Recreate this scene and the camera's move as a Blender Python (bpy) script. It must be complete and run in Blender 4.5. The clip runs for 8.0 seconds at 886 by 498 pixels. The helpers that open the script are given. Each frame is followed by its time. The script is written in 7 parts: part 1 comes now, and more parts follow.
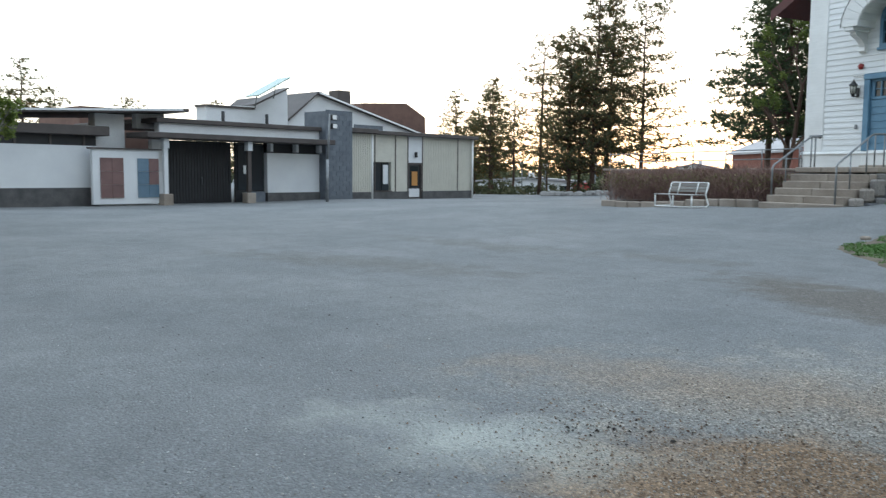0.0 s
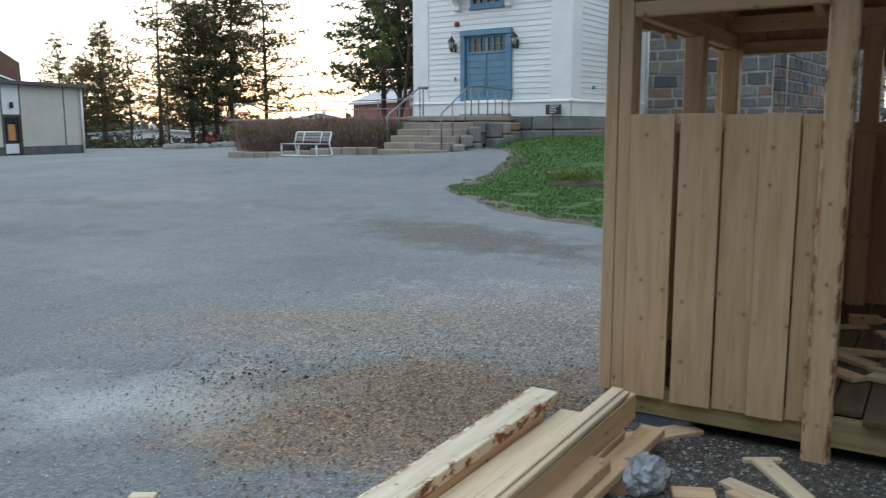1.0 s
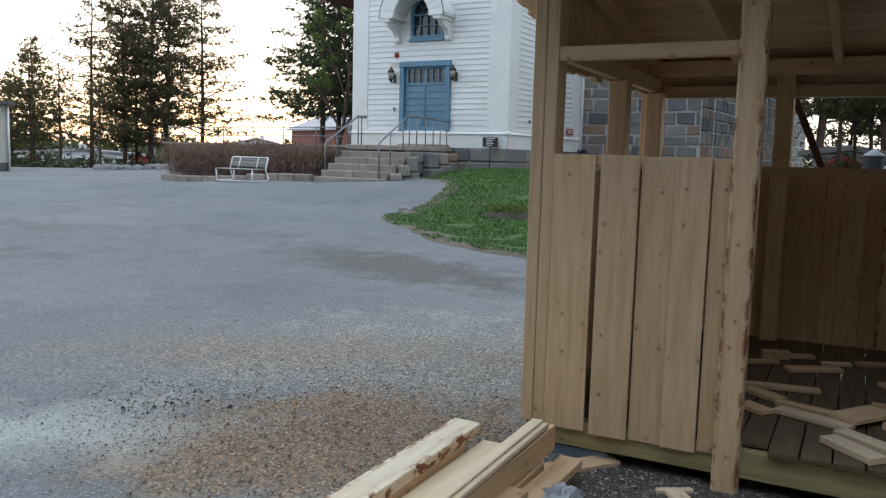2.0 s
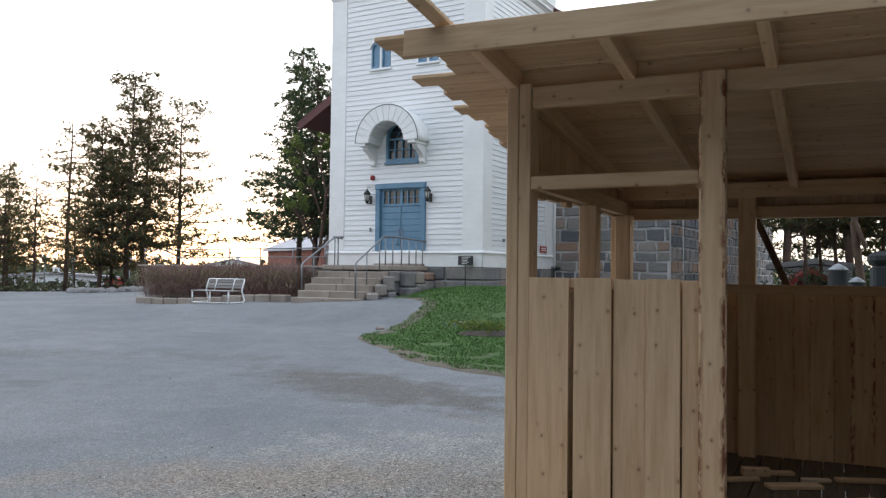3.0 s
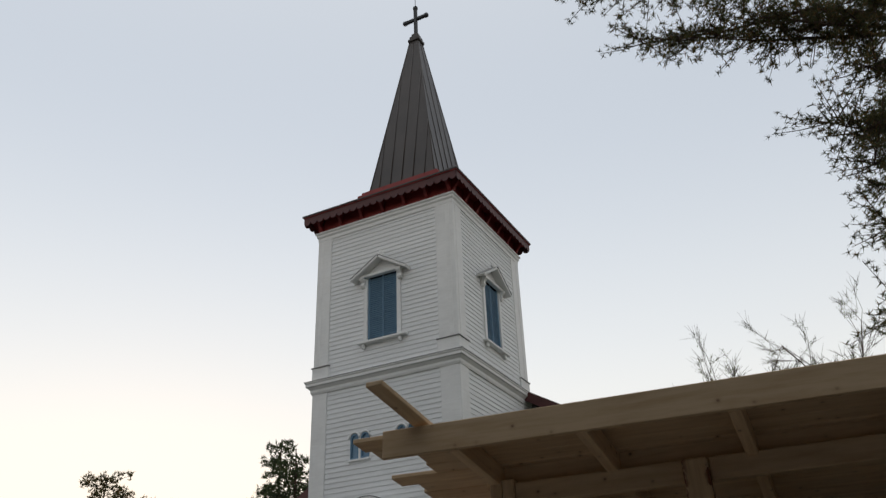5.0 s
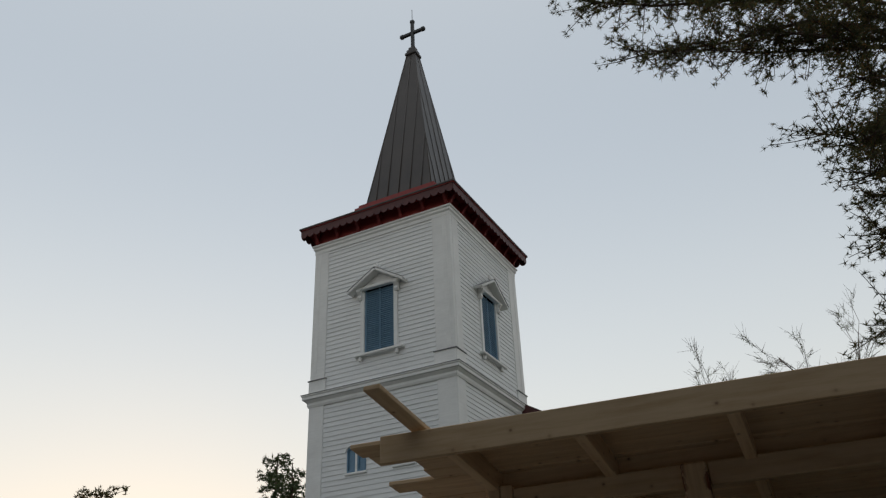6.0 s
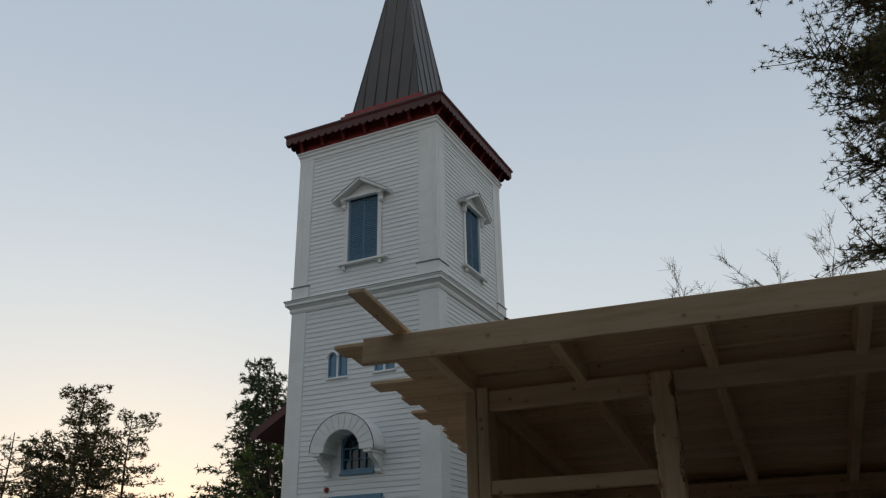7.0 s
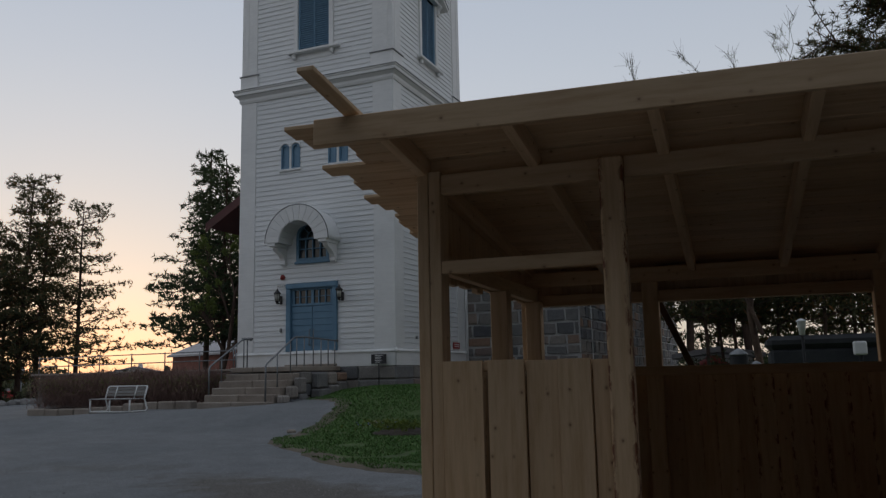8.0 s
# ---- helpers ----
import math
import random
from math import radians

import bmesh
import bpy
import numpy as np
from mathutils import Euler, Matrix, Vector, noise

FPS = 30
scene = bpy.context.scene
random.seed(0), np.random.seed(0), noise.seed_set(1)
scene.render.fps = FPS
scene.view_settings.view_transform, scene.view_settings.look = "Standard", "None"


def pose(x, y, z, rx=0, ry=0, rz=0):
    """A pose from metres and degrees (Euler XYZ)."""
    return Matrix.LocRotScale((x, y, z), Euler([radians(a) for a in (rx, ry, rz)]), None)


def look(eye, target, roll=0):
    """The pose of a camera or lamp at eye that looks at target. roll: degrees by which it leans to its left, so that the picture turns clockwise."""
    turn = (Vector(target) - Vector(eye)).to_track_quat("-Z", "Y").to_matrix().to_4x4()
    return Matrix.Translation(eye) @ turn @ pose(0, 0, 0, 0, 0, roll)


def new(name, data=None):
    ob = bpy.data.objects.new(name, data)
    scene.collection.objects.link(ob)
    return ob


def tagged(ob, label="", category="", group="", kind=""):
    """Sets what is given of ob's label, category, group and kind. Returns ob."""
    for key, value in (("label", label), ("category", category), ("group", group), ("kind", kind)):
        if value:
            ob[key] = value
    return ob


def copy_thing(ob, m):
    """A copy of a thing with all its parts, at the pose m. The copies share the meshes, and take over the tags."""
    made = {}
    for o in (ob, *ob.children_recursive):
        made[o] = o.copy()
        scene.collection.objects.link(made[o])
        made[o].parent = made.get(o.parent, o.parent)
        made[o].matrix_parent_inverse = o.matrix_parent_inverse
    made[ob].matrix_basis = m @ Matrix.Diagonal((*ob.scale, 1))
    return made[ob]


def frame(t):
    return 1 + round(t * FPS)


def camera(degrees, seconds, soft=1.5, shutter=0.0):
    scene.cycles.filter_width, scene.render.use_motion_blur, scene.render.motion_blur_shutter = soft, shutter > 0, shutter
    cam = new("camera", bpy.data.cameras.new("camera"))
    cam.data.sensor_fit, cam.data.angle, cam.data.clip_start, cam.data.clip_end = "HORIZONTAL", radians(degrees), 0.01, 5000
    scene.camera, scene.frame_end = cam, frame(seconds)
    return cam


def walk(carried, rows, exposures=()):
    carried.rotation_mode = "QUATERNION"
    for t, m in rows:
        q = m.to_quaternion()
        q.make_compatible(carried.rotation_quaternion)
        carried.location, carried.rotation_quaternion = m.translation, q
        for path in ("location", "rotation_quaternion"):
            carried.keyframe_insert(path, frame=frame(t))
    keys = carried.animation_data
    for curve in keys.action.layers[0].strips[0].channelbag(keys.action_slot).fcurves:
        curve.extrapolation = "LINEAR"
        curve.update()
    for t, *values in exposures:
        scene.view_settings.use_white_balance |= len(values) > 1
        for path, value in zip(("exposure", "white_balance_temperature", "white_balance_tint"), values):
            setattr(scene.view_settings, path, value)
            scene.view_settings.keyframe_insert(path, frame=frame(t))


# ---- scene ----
cam = camera(57.38, 8.0, soft=1.25, shutter=0.12)
PATH = [
    (0, pose(-0.190, 0.095, 1.347, 84.68, -0.51, 57.37)),
    (0.5, pose(-0.119, 0.116, 1.340, 81.42, 0.23, 46.36)),
    (0.7, look((-0.122, 0.069, 1.332), (-1.394, 1.58, 1.014), -1.1)),
    (0.8, look((-0.117, 0.048, 1.333), (-1.313, 1.619, 1.009), -1.3)),
    (1, pose(-0.089, 0.056, 1.341, 81.31, 0.18, 31.60)),
    (1.2, pose(-0.059, 0.071, 1.348, 82.53, -1.13, 29.30)),
    (2.5, look((-0.007, -0.02, 1.38), (-0.883, 1.768, 1.187), 0.9)),
    (2.8, look((0.01, -0.047, 1.393), (-0.858, 1.754, 1.377), 0.8)),
    (3, look((0.008, -0.055, 1.399), (-0.857, 1.747, 1.459), 0.7)),
    (3.2, look((0.015, -0.068, 1.405), (-0.83, 1.742, 1.506), 0.4)),
    (3.5, look((0.014, -0.078, 1.415), (-0.827, 1.725, 1.616), 0.5)),
    (4, look((0.011, -0.077, 1.434), (-0.783, 1.695, 1.912), 0.0)),
    (4.2, look((0.021, -0.084, 1.44), (-0.755, 1.656, 2.046), -1.2)),
    (4.4, look((0.023, -0.087, 1.444), (-0.706, 1.619, 2.191), -1.7)),
    (4.5, look((0.022, -0.086, 1.446), (-0.69, 1.609, 2.234), -1.6)),
    (4.6, look((0.02, -0.08, 1.45), (-0.69, 1.605, 2.258), -1.9)),
    (4.8, look((0.016, -0.065, 1.455), (-0.704, 1.595, 2.307), -2.3)),
    (5, look((0.006, -0.055, 1.46), (-0.702, 1.554, 2.413), -2.3)),
    (5.2, look((0.005, -0.049, 1.463), (-0.679, 1.529, 2.482), -2.4)),
    (6.3, look((-0.01, -0.036, 1.41), (-0.717, 1.592, 2.332), -2.6)),
    (6.5, look((-0.008, -0.05, 1.402), (-0.727, 1.605, 2.265), -2.0)),
    (7, look((0.023, -0.112, 1.373), (-0.678, 1.587, 2.161), -1.1)),
    (7.2, look((0.036, -0.124, 1.368), (-0.651, 1.602, 2.108), -1.0)),
    (7.5, look((0.03, -0.118, 1.346), (-0.652, 1.667, 1.935), -0.7)),
    (7.8, look((0.016, -0.08, 1.337), (-0.657, 1.76, 1.738), -0.8)),
    (8, look((0.011, -0.063, 1.333), (-0.645, 1.802, 1.636), -1.2)),
]
EXPOSURE = [(0.0, 1.35, 5830, 1), (1.2, 1.28, 5780, 2), (2.5, 1.33, 5950, 7), (3.5, 1.4, 6100, 10), (4.0, 1.25, 6150, 10), (4.5, 0.6, 6300, 9), (5.2, -0.1, 6750, 8), (6.5, -0.25, 6400, 5), (7.2, -0.4, 6200, 6), (8.0, -0.6, 6080, 10)]
walk(cam, PATH, EXPOSURE)

# ---- world and sun ----
SUN_AZ = radians(44.0)          # left of +y
sky_world = bpy.data.worlds.new("dusk_sky")
scene.world = sky_world
sky_world.use_nodes = True
wn, wl = sky_world.node_tree.nodes, sky_world.node_tree.links
sky = wn.new("ShaderNodeTexSky")
sky.sky_type = "NISHITA"
sky.sun_disc = False
sky.sun_elevation = radians(2.5)
sky.sun_rotation = -SUN_AZ
sky.air_density, sky.dust_density, sky.ozone_density = 1.0, 1.0, 1.0
# an even veil of thin high cloud over the clear sky
wtc = wn.new("ShaderNodeTexCoord")
wsep = wn.new("ShaderNodeSeparateXYZ")
wl.new(wtc.outputs["Generated"], wsep.inputs[0])
veil = wn.new("ShaderNodeValToRGB")
veil.color_ramp.interpolation = "B_SPLINE"
for stop, (at_, col) in zip([veil.color_ramp.elements[0], veil.color_ramp.elements[1]] + [veil.color_ramp.elements.new(k) for k in (0.2, 0.3, 0.4)],
                            ((0.0, (1.0, 0.80, 0.60)), (1.0, (0.42, 0.49, 0.62)), (0.12, (1.0, 0.94, 0.86)), (0.36, (0.82, 0.86, 0.92)), (0.66, (0.46, 0.53, 0.66)))):
    stop.position, stop.color = at_, (*col, 1)
wl.new(wsep.outputs["Z"], veil.inputs["Fac"])
glow = wn.new("ShaderNodeMix")
glow.data_type, glow.blend_type, glow.clamp_result = "RGBA", "ADD", False
glow.inputs[0].default_value = 0.035
# the veil dims away from the sunset
wdot = wn.new("ShaderNodeVectorMath")
wdot.operation = "DOT_PRODUCT"
wl.new(wtc.outputs["Generated"], wdot.inputs[0])
wdot.inputs[1].default_value = (-math.sin(SUN_AZ), math.cos(SUN_AZ), 0.0)
wdim = wn.new("ShaderNodeMapRange")
for k_, v_ in (("From Min", -1.0), ("From Max", 1.0), ("To Min", 0.76), ("To Max", 1.09)):
    wdim.inputs[k_].default_value = v_
wl.new(wdot.outputs["Value"], wdim.inputs["Value"])
wmul = wn.new("ShaderNodeVectorMath")
wmul.operation = "SCALE"
wl.new(veil.outputs["Color"], wmul.inputs[0])
wl.new(wdim.outputs["Result"], wmul.inputs["Scale"])
wl.new(wmul.outputs["Vector"], glow.inputs[6])
wl.new(sky.outputs["Color"], glow.inputs[7])
wn["Background"].inputs["Strength"].default_value = 0.9
wl.new(glow.outputs[2], wn["Background"].inputs["Color"])
sun = new("sun", bpy.data.lights.new("sun", "SUN"))
sun.data.energy, sun.data.angle, sun.data.color = 0.3, radians(3), (1.0, 0.62, 0.34)
SUN_DIR = Vector((-math.sin(SUN_AZ), math.cos(SUN_AZ), math.tan(radians(2.5))))
sun.matrix_world = look(SUN_DIR * 300, (0, 0, 0))


# ---- materials ----
def mat(name, color, rough=0.8, metal=0.0):
    m = bpy.data.materials.new(name)
    m.use_nodes = True
    b = m.node_tree.nodes["Principled BSDF"]
    b.inputs["Base Color"].default_value = (*color, 1)
    b.inputs["Roughness"].default_value = rough
    b.inputs["Metallic"].default_value = metal
    return m


class Shade:
    """Small helper round one material's node tree."""

    def __init__(self, m):
        self.t = m.node_tree
        self.b = self.t.nodes["Principled BSDF"]

    def n(self, kind, **inputs):
        x = self.t.nodes.new("ShaderNode" + kind)
        for k, v in inputs.items():
            x.inputs[k.replace("_", " ")].default_value = v
        return x

    def link(self, a, b):
        self.t.links.new(a, b)

    def coords(self, scale=(1, 1, 1), shift=True):
        tc = self.n("TexCoord")
        mp = self.n("Mapping", Scale=scale)
        self.link(tc.outputs["Object"], mp.inputs["Vector"])
        if shift:
            info = self.n("ObjectInfo")
            comb = self.n("CombineXYZ")
            mul = self.n("Math")
            mul.operation = "MULTIPLY"
            mul.inputs[1].default_value = 37.0
            self.link(info.outputs["Random"], mul.inputs[0])
            for k in "XYZ":
                self.link(mul.outputs[0], comb.inputs[k])
            self.link(comb.outputs[0], mp.inputs["Location"])
        return mp.outputs[0]

    def noise(self, vec, scale, detail=4.0, rough=0.55):
        x = self.n("TexNoise", Scale=scale, Detail=detail, Roughness=rough)
        self.link(vec, x.inputs["Vector"])
        return x.outputs["Fac"]

    def ramp(self, fac, stops):
        r = self.n("ValToRGB")
        e = r.color_ramp.elements
        while len(e) < len(stops):
            e.new(0.5)
        for el, (p, c) in zip(e, stops):
            el.position = p
            el.color = (*c, 1) if len(c) == 3 else c
        self.link(fac, r.inputs["Fac"])
        return r.outputs["Color"]

    def mix(self, fac, a, b, blend="MIX"):
        x = self.t.nodes.new("ShaderNodeMix")
        x.data_type, x.blend_type = "RGBA", blend
        for s, v in ((x.inputs[0], fac), (x.inputs[6], a), (x.inputs[7], b)):
            if isinstance(v, (int, float)):
                s.default_value = v
            elif isinstance(v, tuple):
                s.default_value = (*v, 1)
            else:
                self.link(v, s)
        return x.outputs[2]

    def math(self, op, a, b=0.0):
        x = self.n("Math")
        x.operation = op
        for s, v in zip(x.inputs, (a, b)):
            if isinstance(v, (int, float)):
                s.default_value = v
            else:
                self.link(v, s)
        return x.outputs[0]

    def bump(self, height, strength=0.3, distance=0.01):
        x = self.n("Bump", Strength=strength, Distance=distance)
        self.link(height, x.inputs["Height"])
        self.link(x.outputs[0], self.b.inputs["Normal"])

    def color(self, c):
        self.link(c, self.b.inputs["Base Color"])


def grainy(name, dark, light, scale=3.0, rough=0.85, bump=0.2, dist=0.01, fine=40.0, shift=True, speck=0.5):
    """A surface that varies at a coarse and a fine scale."""
    m = mat(name, light, rough)
    s = Shade(m)
    v = s.coords(shift=shift)
    a = s.noise(v, scale, 5.0)
    f = s.noise(v, fine, 3.0)
    c = s.ramp(a, [(0.3, dark), (0.7, light)])
    g = s.ramp(f, [(0.3, (0.6, 0.6, 0.6)), (0.7, (1.0, 1.0, 1.0))])
    s.color(s.mix(speck, c, g, "MULTIPLY"))
    s.bump(f, bump, dist)
    return m


def timber(name, dark, light, knot=(0.13, 0.052, 0.022), wane=0.0, rough=0.7):
    """Sawn softwood: grain along local x, knots, a tint of its own for each piece, bark on the wane."""
    m = mat(name, light, rough)
    s = Shade(m)
    v = s.coords((1.2, 14.0, 14.0))
    g = s.noise(v, 2.2, 6.0, 0.65)
    c = s.ramp(g, [(0.28, dark), (0.55, light), (0.8, tuple(min(1, k * 1.12) for k in light))])
    v2 = s.n("SeparateXYZ")
    s.link(s.coords((7.5, 9.0, 9.0)), v2.inputs[0])
    flat = s.n("CombineXYZ")
    s.link(v2.outputs["X"], flat.inputs["X"])
    s.link(s.math("ADD", v2.outputs["Y"], v2.outputs["Z"]), flat.inputs["Y"])
    vor = s.n("TexVoronoi", Scale=1.0)
    vor.voronoi_dimensions = "2D"
    s.link(flat.outputs[0], vor.inputs["Vector"])
    k = s.ramp(vor.outputs["Distance"], [(0.0, (0.8, 0.8, 0.8)), (0.03, (0.65, 0.65, 0.65)), (0.06, (0.25, 0.25, 0.25)), (0.10, (0.08, 0.08, 0.08)), (0.18, (0, 0, 0))])
    pick = s.ramp(vor.outputs["Color"], [(0.44, (0, 0, 0)), (0.74, (1, 1, 1))])
    c = s.mix(s.math("MULTIPLY", k, pick), c, knot)
    info = s.n("ObjectInfo")
    t = s.ramp(info.outputs["Random"], [(0.0, (0.86, 0.82, 0.77)), (0.5, (0.95, 0.93, 0.9)), (1.0, (1.06, 1.03, 0.98))])
    c = s.mix(1.0, c, t, "MULTIPLY")
    if wane:
        v3 = s.coords((7.0, 16.0, 16.0))
        w = s.noise(v3, 1.6, 5.0, 0.7)
        tc = s.n("TexCoord")
        sep = s.n("SeparateXYZ")
        s.link(tc.outputs["Generated"], sep.inputs[0])
        edge = s.math("ABSOLUTE", s.math("SUBTRACT", sep.outputs["Y"], 0.5))
        f = s.math("MULTIPLY", s.ramp(edge, [(0.28, (0, 0, 0)), (0.46, (1, 1, 1))]), s.ramp(w, [(0.49, (0, 0, 0)), (0.55, (1, 1, 1))]))
        c = s.mix(s.math("MULTIPLY", f, wane), c, (0.19, 0.062, 0.025))
    s.color(c)
    s.bump(g, 0.25, 0.004)
    return m


PINE = timber("fresh_pine", (0.50, 0.335, 0.19), (0.635, 0.468, 0.295))
PINE_WANE = timber("waney_pine", (0.50, 0.335, 0.19), (0.635, 0.468, 0.295), wane=1.0)
PINE_PALE = timber("planed_pine", (0.56, 0.44, 0.29), (0.68, 0.57, 0.41))
TREATED = timber("treated_timber", (0.22, 0.19, 0.09), (0.36, 0.31, 0.16))
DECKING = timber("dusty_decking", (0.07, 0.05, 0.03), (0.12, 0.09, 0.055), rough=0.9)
ENDGRAIN = PINE


def white_paint(name, base, dirt):
    m = mat(name, base, 0.55)
    s = Shade(m)
    v = s.coords((1.0, 1.0, 1.0))
    a = s.noise(v, 1.3, 6.0, 0.65)
    v2 = s.coords((1.0, 1.0, 18.0))
    b = s.noise(v2, 2.0, 4.0)
    c = s.ramp(a, [(0.3, dirt), (0.62, base)])
    d = s.ramp(b, [(0.3, (0.9, 0.9, 0.9)), (0.7, (1, 1, 1))])
    s.color(s.mix(0.8, c, d, "MULTIPLY"))
    s.bump(b, 0.15, 0.004)
    return m


WHITE = white_paint("white_oil_paint", (0.80, 0.81, 0.81), (0.70, 0.71, 0.71))
TRIM = white_paint("white_trim_paint", (0.82, 0.82, 0.81), (0.74, 0.74, 0.73))
BLUE = grainy("blue_door_paint", (0.11, 0.22, 0.33), (0.15, 0.28, 0.40), 2.0, 0.5, 0.15, 0.004)
LOUVRE = grainy("blue_louvre_paint", (0.16, 0.28, 0.40), (0.21, 0.35, 0.48), 2.0, 0.6, 0.1, 0.004)
RED = grainy("red_eaves_paint", (0.21, 0.018, 0.017), (0.28, 0.028, 0.024), 2.0, 0.6, 0.1, 0.004)
DARKRED = grainy("dark_red_trim", (0.065, 0.016, 0.016), (0.10, 0.024, 0.022), 2.0, 0.6)
ROOFMETAL = grainy("brown_roof_metal", (0.034, 0.026, 0.023), (0.054, 0.042, 0.036), 0.8, 0.45, 0.05, 0.004)
BLACK = grainy("black_iron", (0.012, 0.012, 0.013), (0.025, 0.025, 0.027), 8.0, 0.5)
STEEL = grainy("galvanised_steel", (0.19, 0.20, 0.21), (0.31, 0.32, 0.33), 6.0, 0.5)
Shade(STEEL).b.inputs["Metallic"].default_value = 0.7
INTERIOR = mat("dark_interior", (0.02, 0.02, 0.022), 0.9)
CURTAIN = mat("pale_curtain", (0.5, 0.5, 0.48), 0.9)
GLASS = mat("window_glass", (0.02, 0.025, 0.03), 0.04)
Shade(GLASS).b.inputs["IOR"].default_value = 1.5
STONE = grainy("grey_granite", (0.16, 0.15, 0.145), (0.30, 0.285, 0.27), 1.6, 0.9, 0.6, 0.03, 22.0)
STEP = grainy("worn_step_stone", (0.24, 0.20, 0.165), (0.38, 0.33, 0.28), 1.2, 0.9, 0.4, 0.02, 25.0)
MORTAR = grainy("pale_mortar", (0.42, 0.41, 0.40), (0.56, 0.55, 0.53), 3.0, 0.95, 0.4, 0.02, 30.0)


# ---- building blocks ----
def part(name, bm, material, parent=None, label="", m=None):
    me = bpy.data.meshes.new(name)
    bm.to_mesh(me)
    bm.free()
    me.materials.append(material)
    ob = new(name, me)
    ob.parent = parent
    if m is not None:
        ob.matrix_basis = m
    if label:
        tagged(ob, label)
    return ob


def same_mesh(name, me, parent, m, label=""):
    ob = new(name, me)
    ob.parent = parent
    ob.matrix_basis = m
    if label:
        tagged(ob, label)
    return ob


def thing(name, m, label, category, group="", kind=""):
    ob = new(name)
    ob.empty_display_size = 0.2
    ob.matrix_basis = m
    return tagged(ob, label, category, group, kind)


def add_box(bm, a, b, bevel=0.0, m=None):
    """A box between two corners; bevel chamfers its edges."""
    (x0, y0, z0), (x1, y1, z1) = a, b
    if bevel <= 0:
        vs = [bm.verts.new((x, y, z)) for z in (z0, z1) for y in (y0, y1) for x in (x0, x1)]
        for f in ((0, 2, 3, 1), (4, 5, 7, 6), (0, 1, 5, 4), (2, 6, 7, 3), (0, 4, 6, 2), (1, 3, 7, 5)):
            bm.faces.new([vs[i] for i in f])
    else:
        b_ = min(bevel, (x1 - x0) / 3, (y1 - y0) / 3, (z1 - z0) / 3)
        c = Vector(((x0 + x1) / 2, (y0 + y1) / 2, (z0 + z1) / 2))
        h = Vector((x1 - x0, y1 - y0, z1 - z0)) / 2
        g = {}
        vs = []
        for sx in (-1, 1):
            for sy in (-1, 1):
                for sz in (-1, 1):
                    for ax in range(3):
                        d = [h[i] * s - (0 if i == ax else b_ * s) for i, s in enumerate((sx, sy, sz))]
                        g[sx, sy, sz, ax] = bm.verts.new(c + Vector(d))
                        vs.append(g[sx, sy, sz, ax])
        for ax in range(3):
            o = [i for i in range(3) if i != ax]
            for s in (-1, 1):
                q = []
                for p, r in ((-1, -1), (1, -1), (1, 1), (-1, 1)):
                    k = [0, 0, 0]
                    k[ax], k[o[0]], k[o[1]] = s, p, r
                    q.append(g[(*k, ax)])
                bm.faces.new(q)
            for p in (-1, 1):
                for r in (-1, 1):
                    k0, k1 = [0, 0, 0], [0, 0, 0]
                    k0[ax], k1[ax] = -1, 1
                    for k in (k0, k1):
                        k[o[0]], k[o[1]] = p, r
                    bm.faces.new([g[(*k0, o[0])], g[(*k1, o[0])], g[(*k1, o[1])], g[(*k0, o[1])]])
        for sx in (-1, 1):
            for sy in (-1, 1):
                for sz in (-1, 1):
                    bm.faces.new([g[sx, sy, sz, i] for i in range(3)])
        bmesh.ops.recalc_face_normals(bm, faces=bm.faces[:])
    if m is not None:
        bmesh.ops.transform(bm, matrix=m, verts=vs)
    return vs


def box(name, a, b, material, parent=None, label="", bevel=0.0, m=None):
    bm = bmesh.new()
    add_box(bm, a, b, bevel)
    return part(name, bm, material, parent, label, m)


def plank(name, p, q, w, h, material, parent=None, label="", up=(0, 0, 1), bevel=0.003, wob=0.0):
    """A sawn piece from p to q (middle of its ends); w across, h along up. Local x runs with the grain."""
    p, q, up = Vector(p), Vector(q), Vector(up)
    x = (q - p).normalized()
    y = up.cross(x).normalized()
    z = x.cross(y)
    m = Matrix((x, y, z)).transposed().to_4x4()
    m.translation = p
    bm = bmesh.new()
    add_box(bm, (0, -w / 2, -h / 2), ((q - p).length, w / 2, h / 2), bevel)
    if wob:
        for v in bm.verts:
            v.co.z += wob * random.uniform(-1, 1)
            v.co.y += wob * random.uniform(-1, 1)
    return part(name, bm, material, parent, label, m)


def add_tube(bm, points, r, sides=8, r2=None, cap=True):
    """A round bar through points, tapering from r to r2."""
    pts = [Vector(p) for p in points]
    rings = []
    ref = None
    for i, p in enumerate(pts):
        d = (pts[min(i + 1, len(pts) - 1)] - pts[max(i - 1, 0)]).normalized()
        if ref is None:
            ref = d.orthogonal().normalized()
        u = (ref - d * ref.dot(d)).normalized()
        w = d.cross(u)
        ref = u
        k = i / max(1, len(pts) - 1)
        rr = r if r2 is None else r + (r2 - r) * k
        rings.append([bm.verts.new(p + (u * math.cos(2 * math.pi * j / sides) + w * math.sin(2 * math.pi * j / sides)) * rr) for j in range(sides)])
    for a, b in zip(rings, rings[1:]):
        for j in range(sides):
            bm.faces.new((a[j], a[(j + 1) % sides], b[(j + 1) % sides], b[j])).smooth = True
    if cap:
        bm.faces.new(rings[0][::-1])
        bm.faces.new(rings[-1])


def tube(name, points, r, material, parent=None, label="", sides=8, r2=None):
    bm = bmesh.new()
    add_tube(bm, points, r, sides, r2)
    return part(name, bm, material, parent, label)


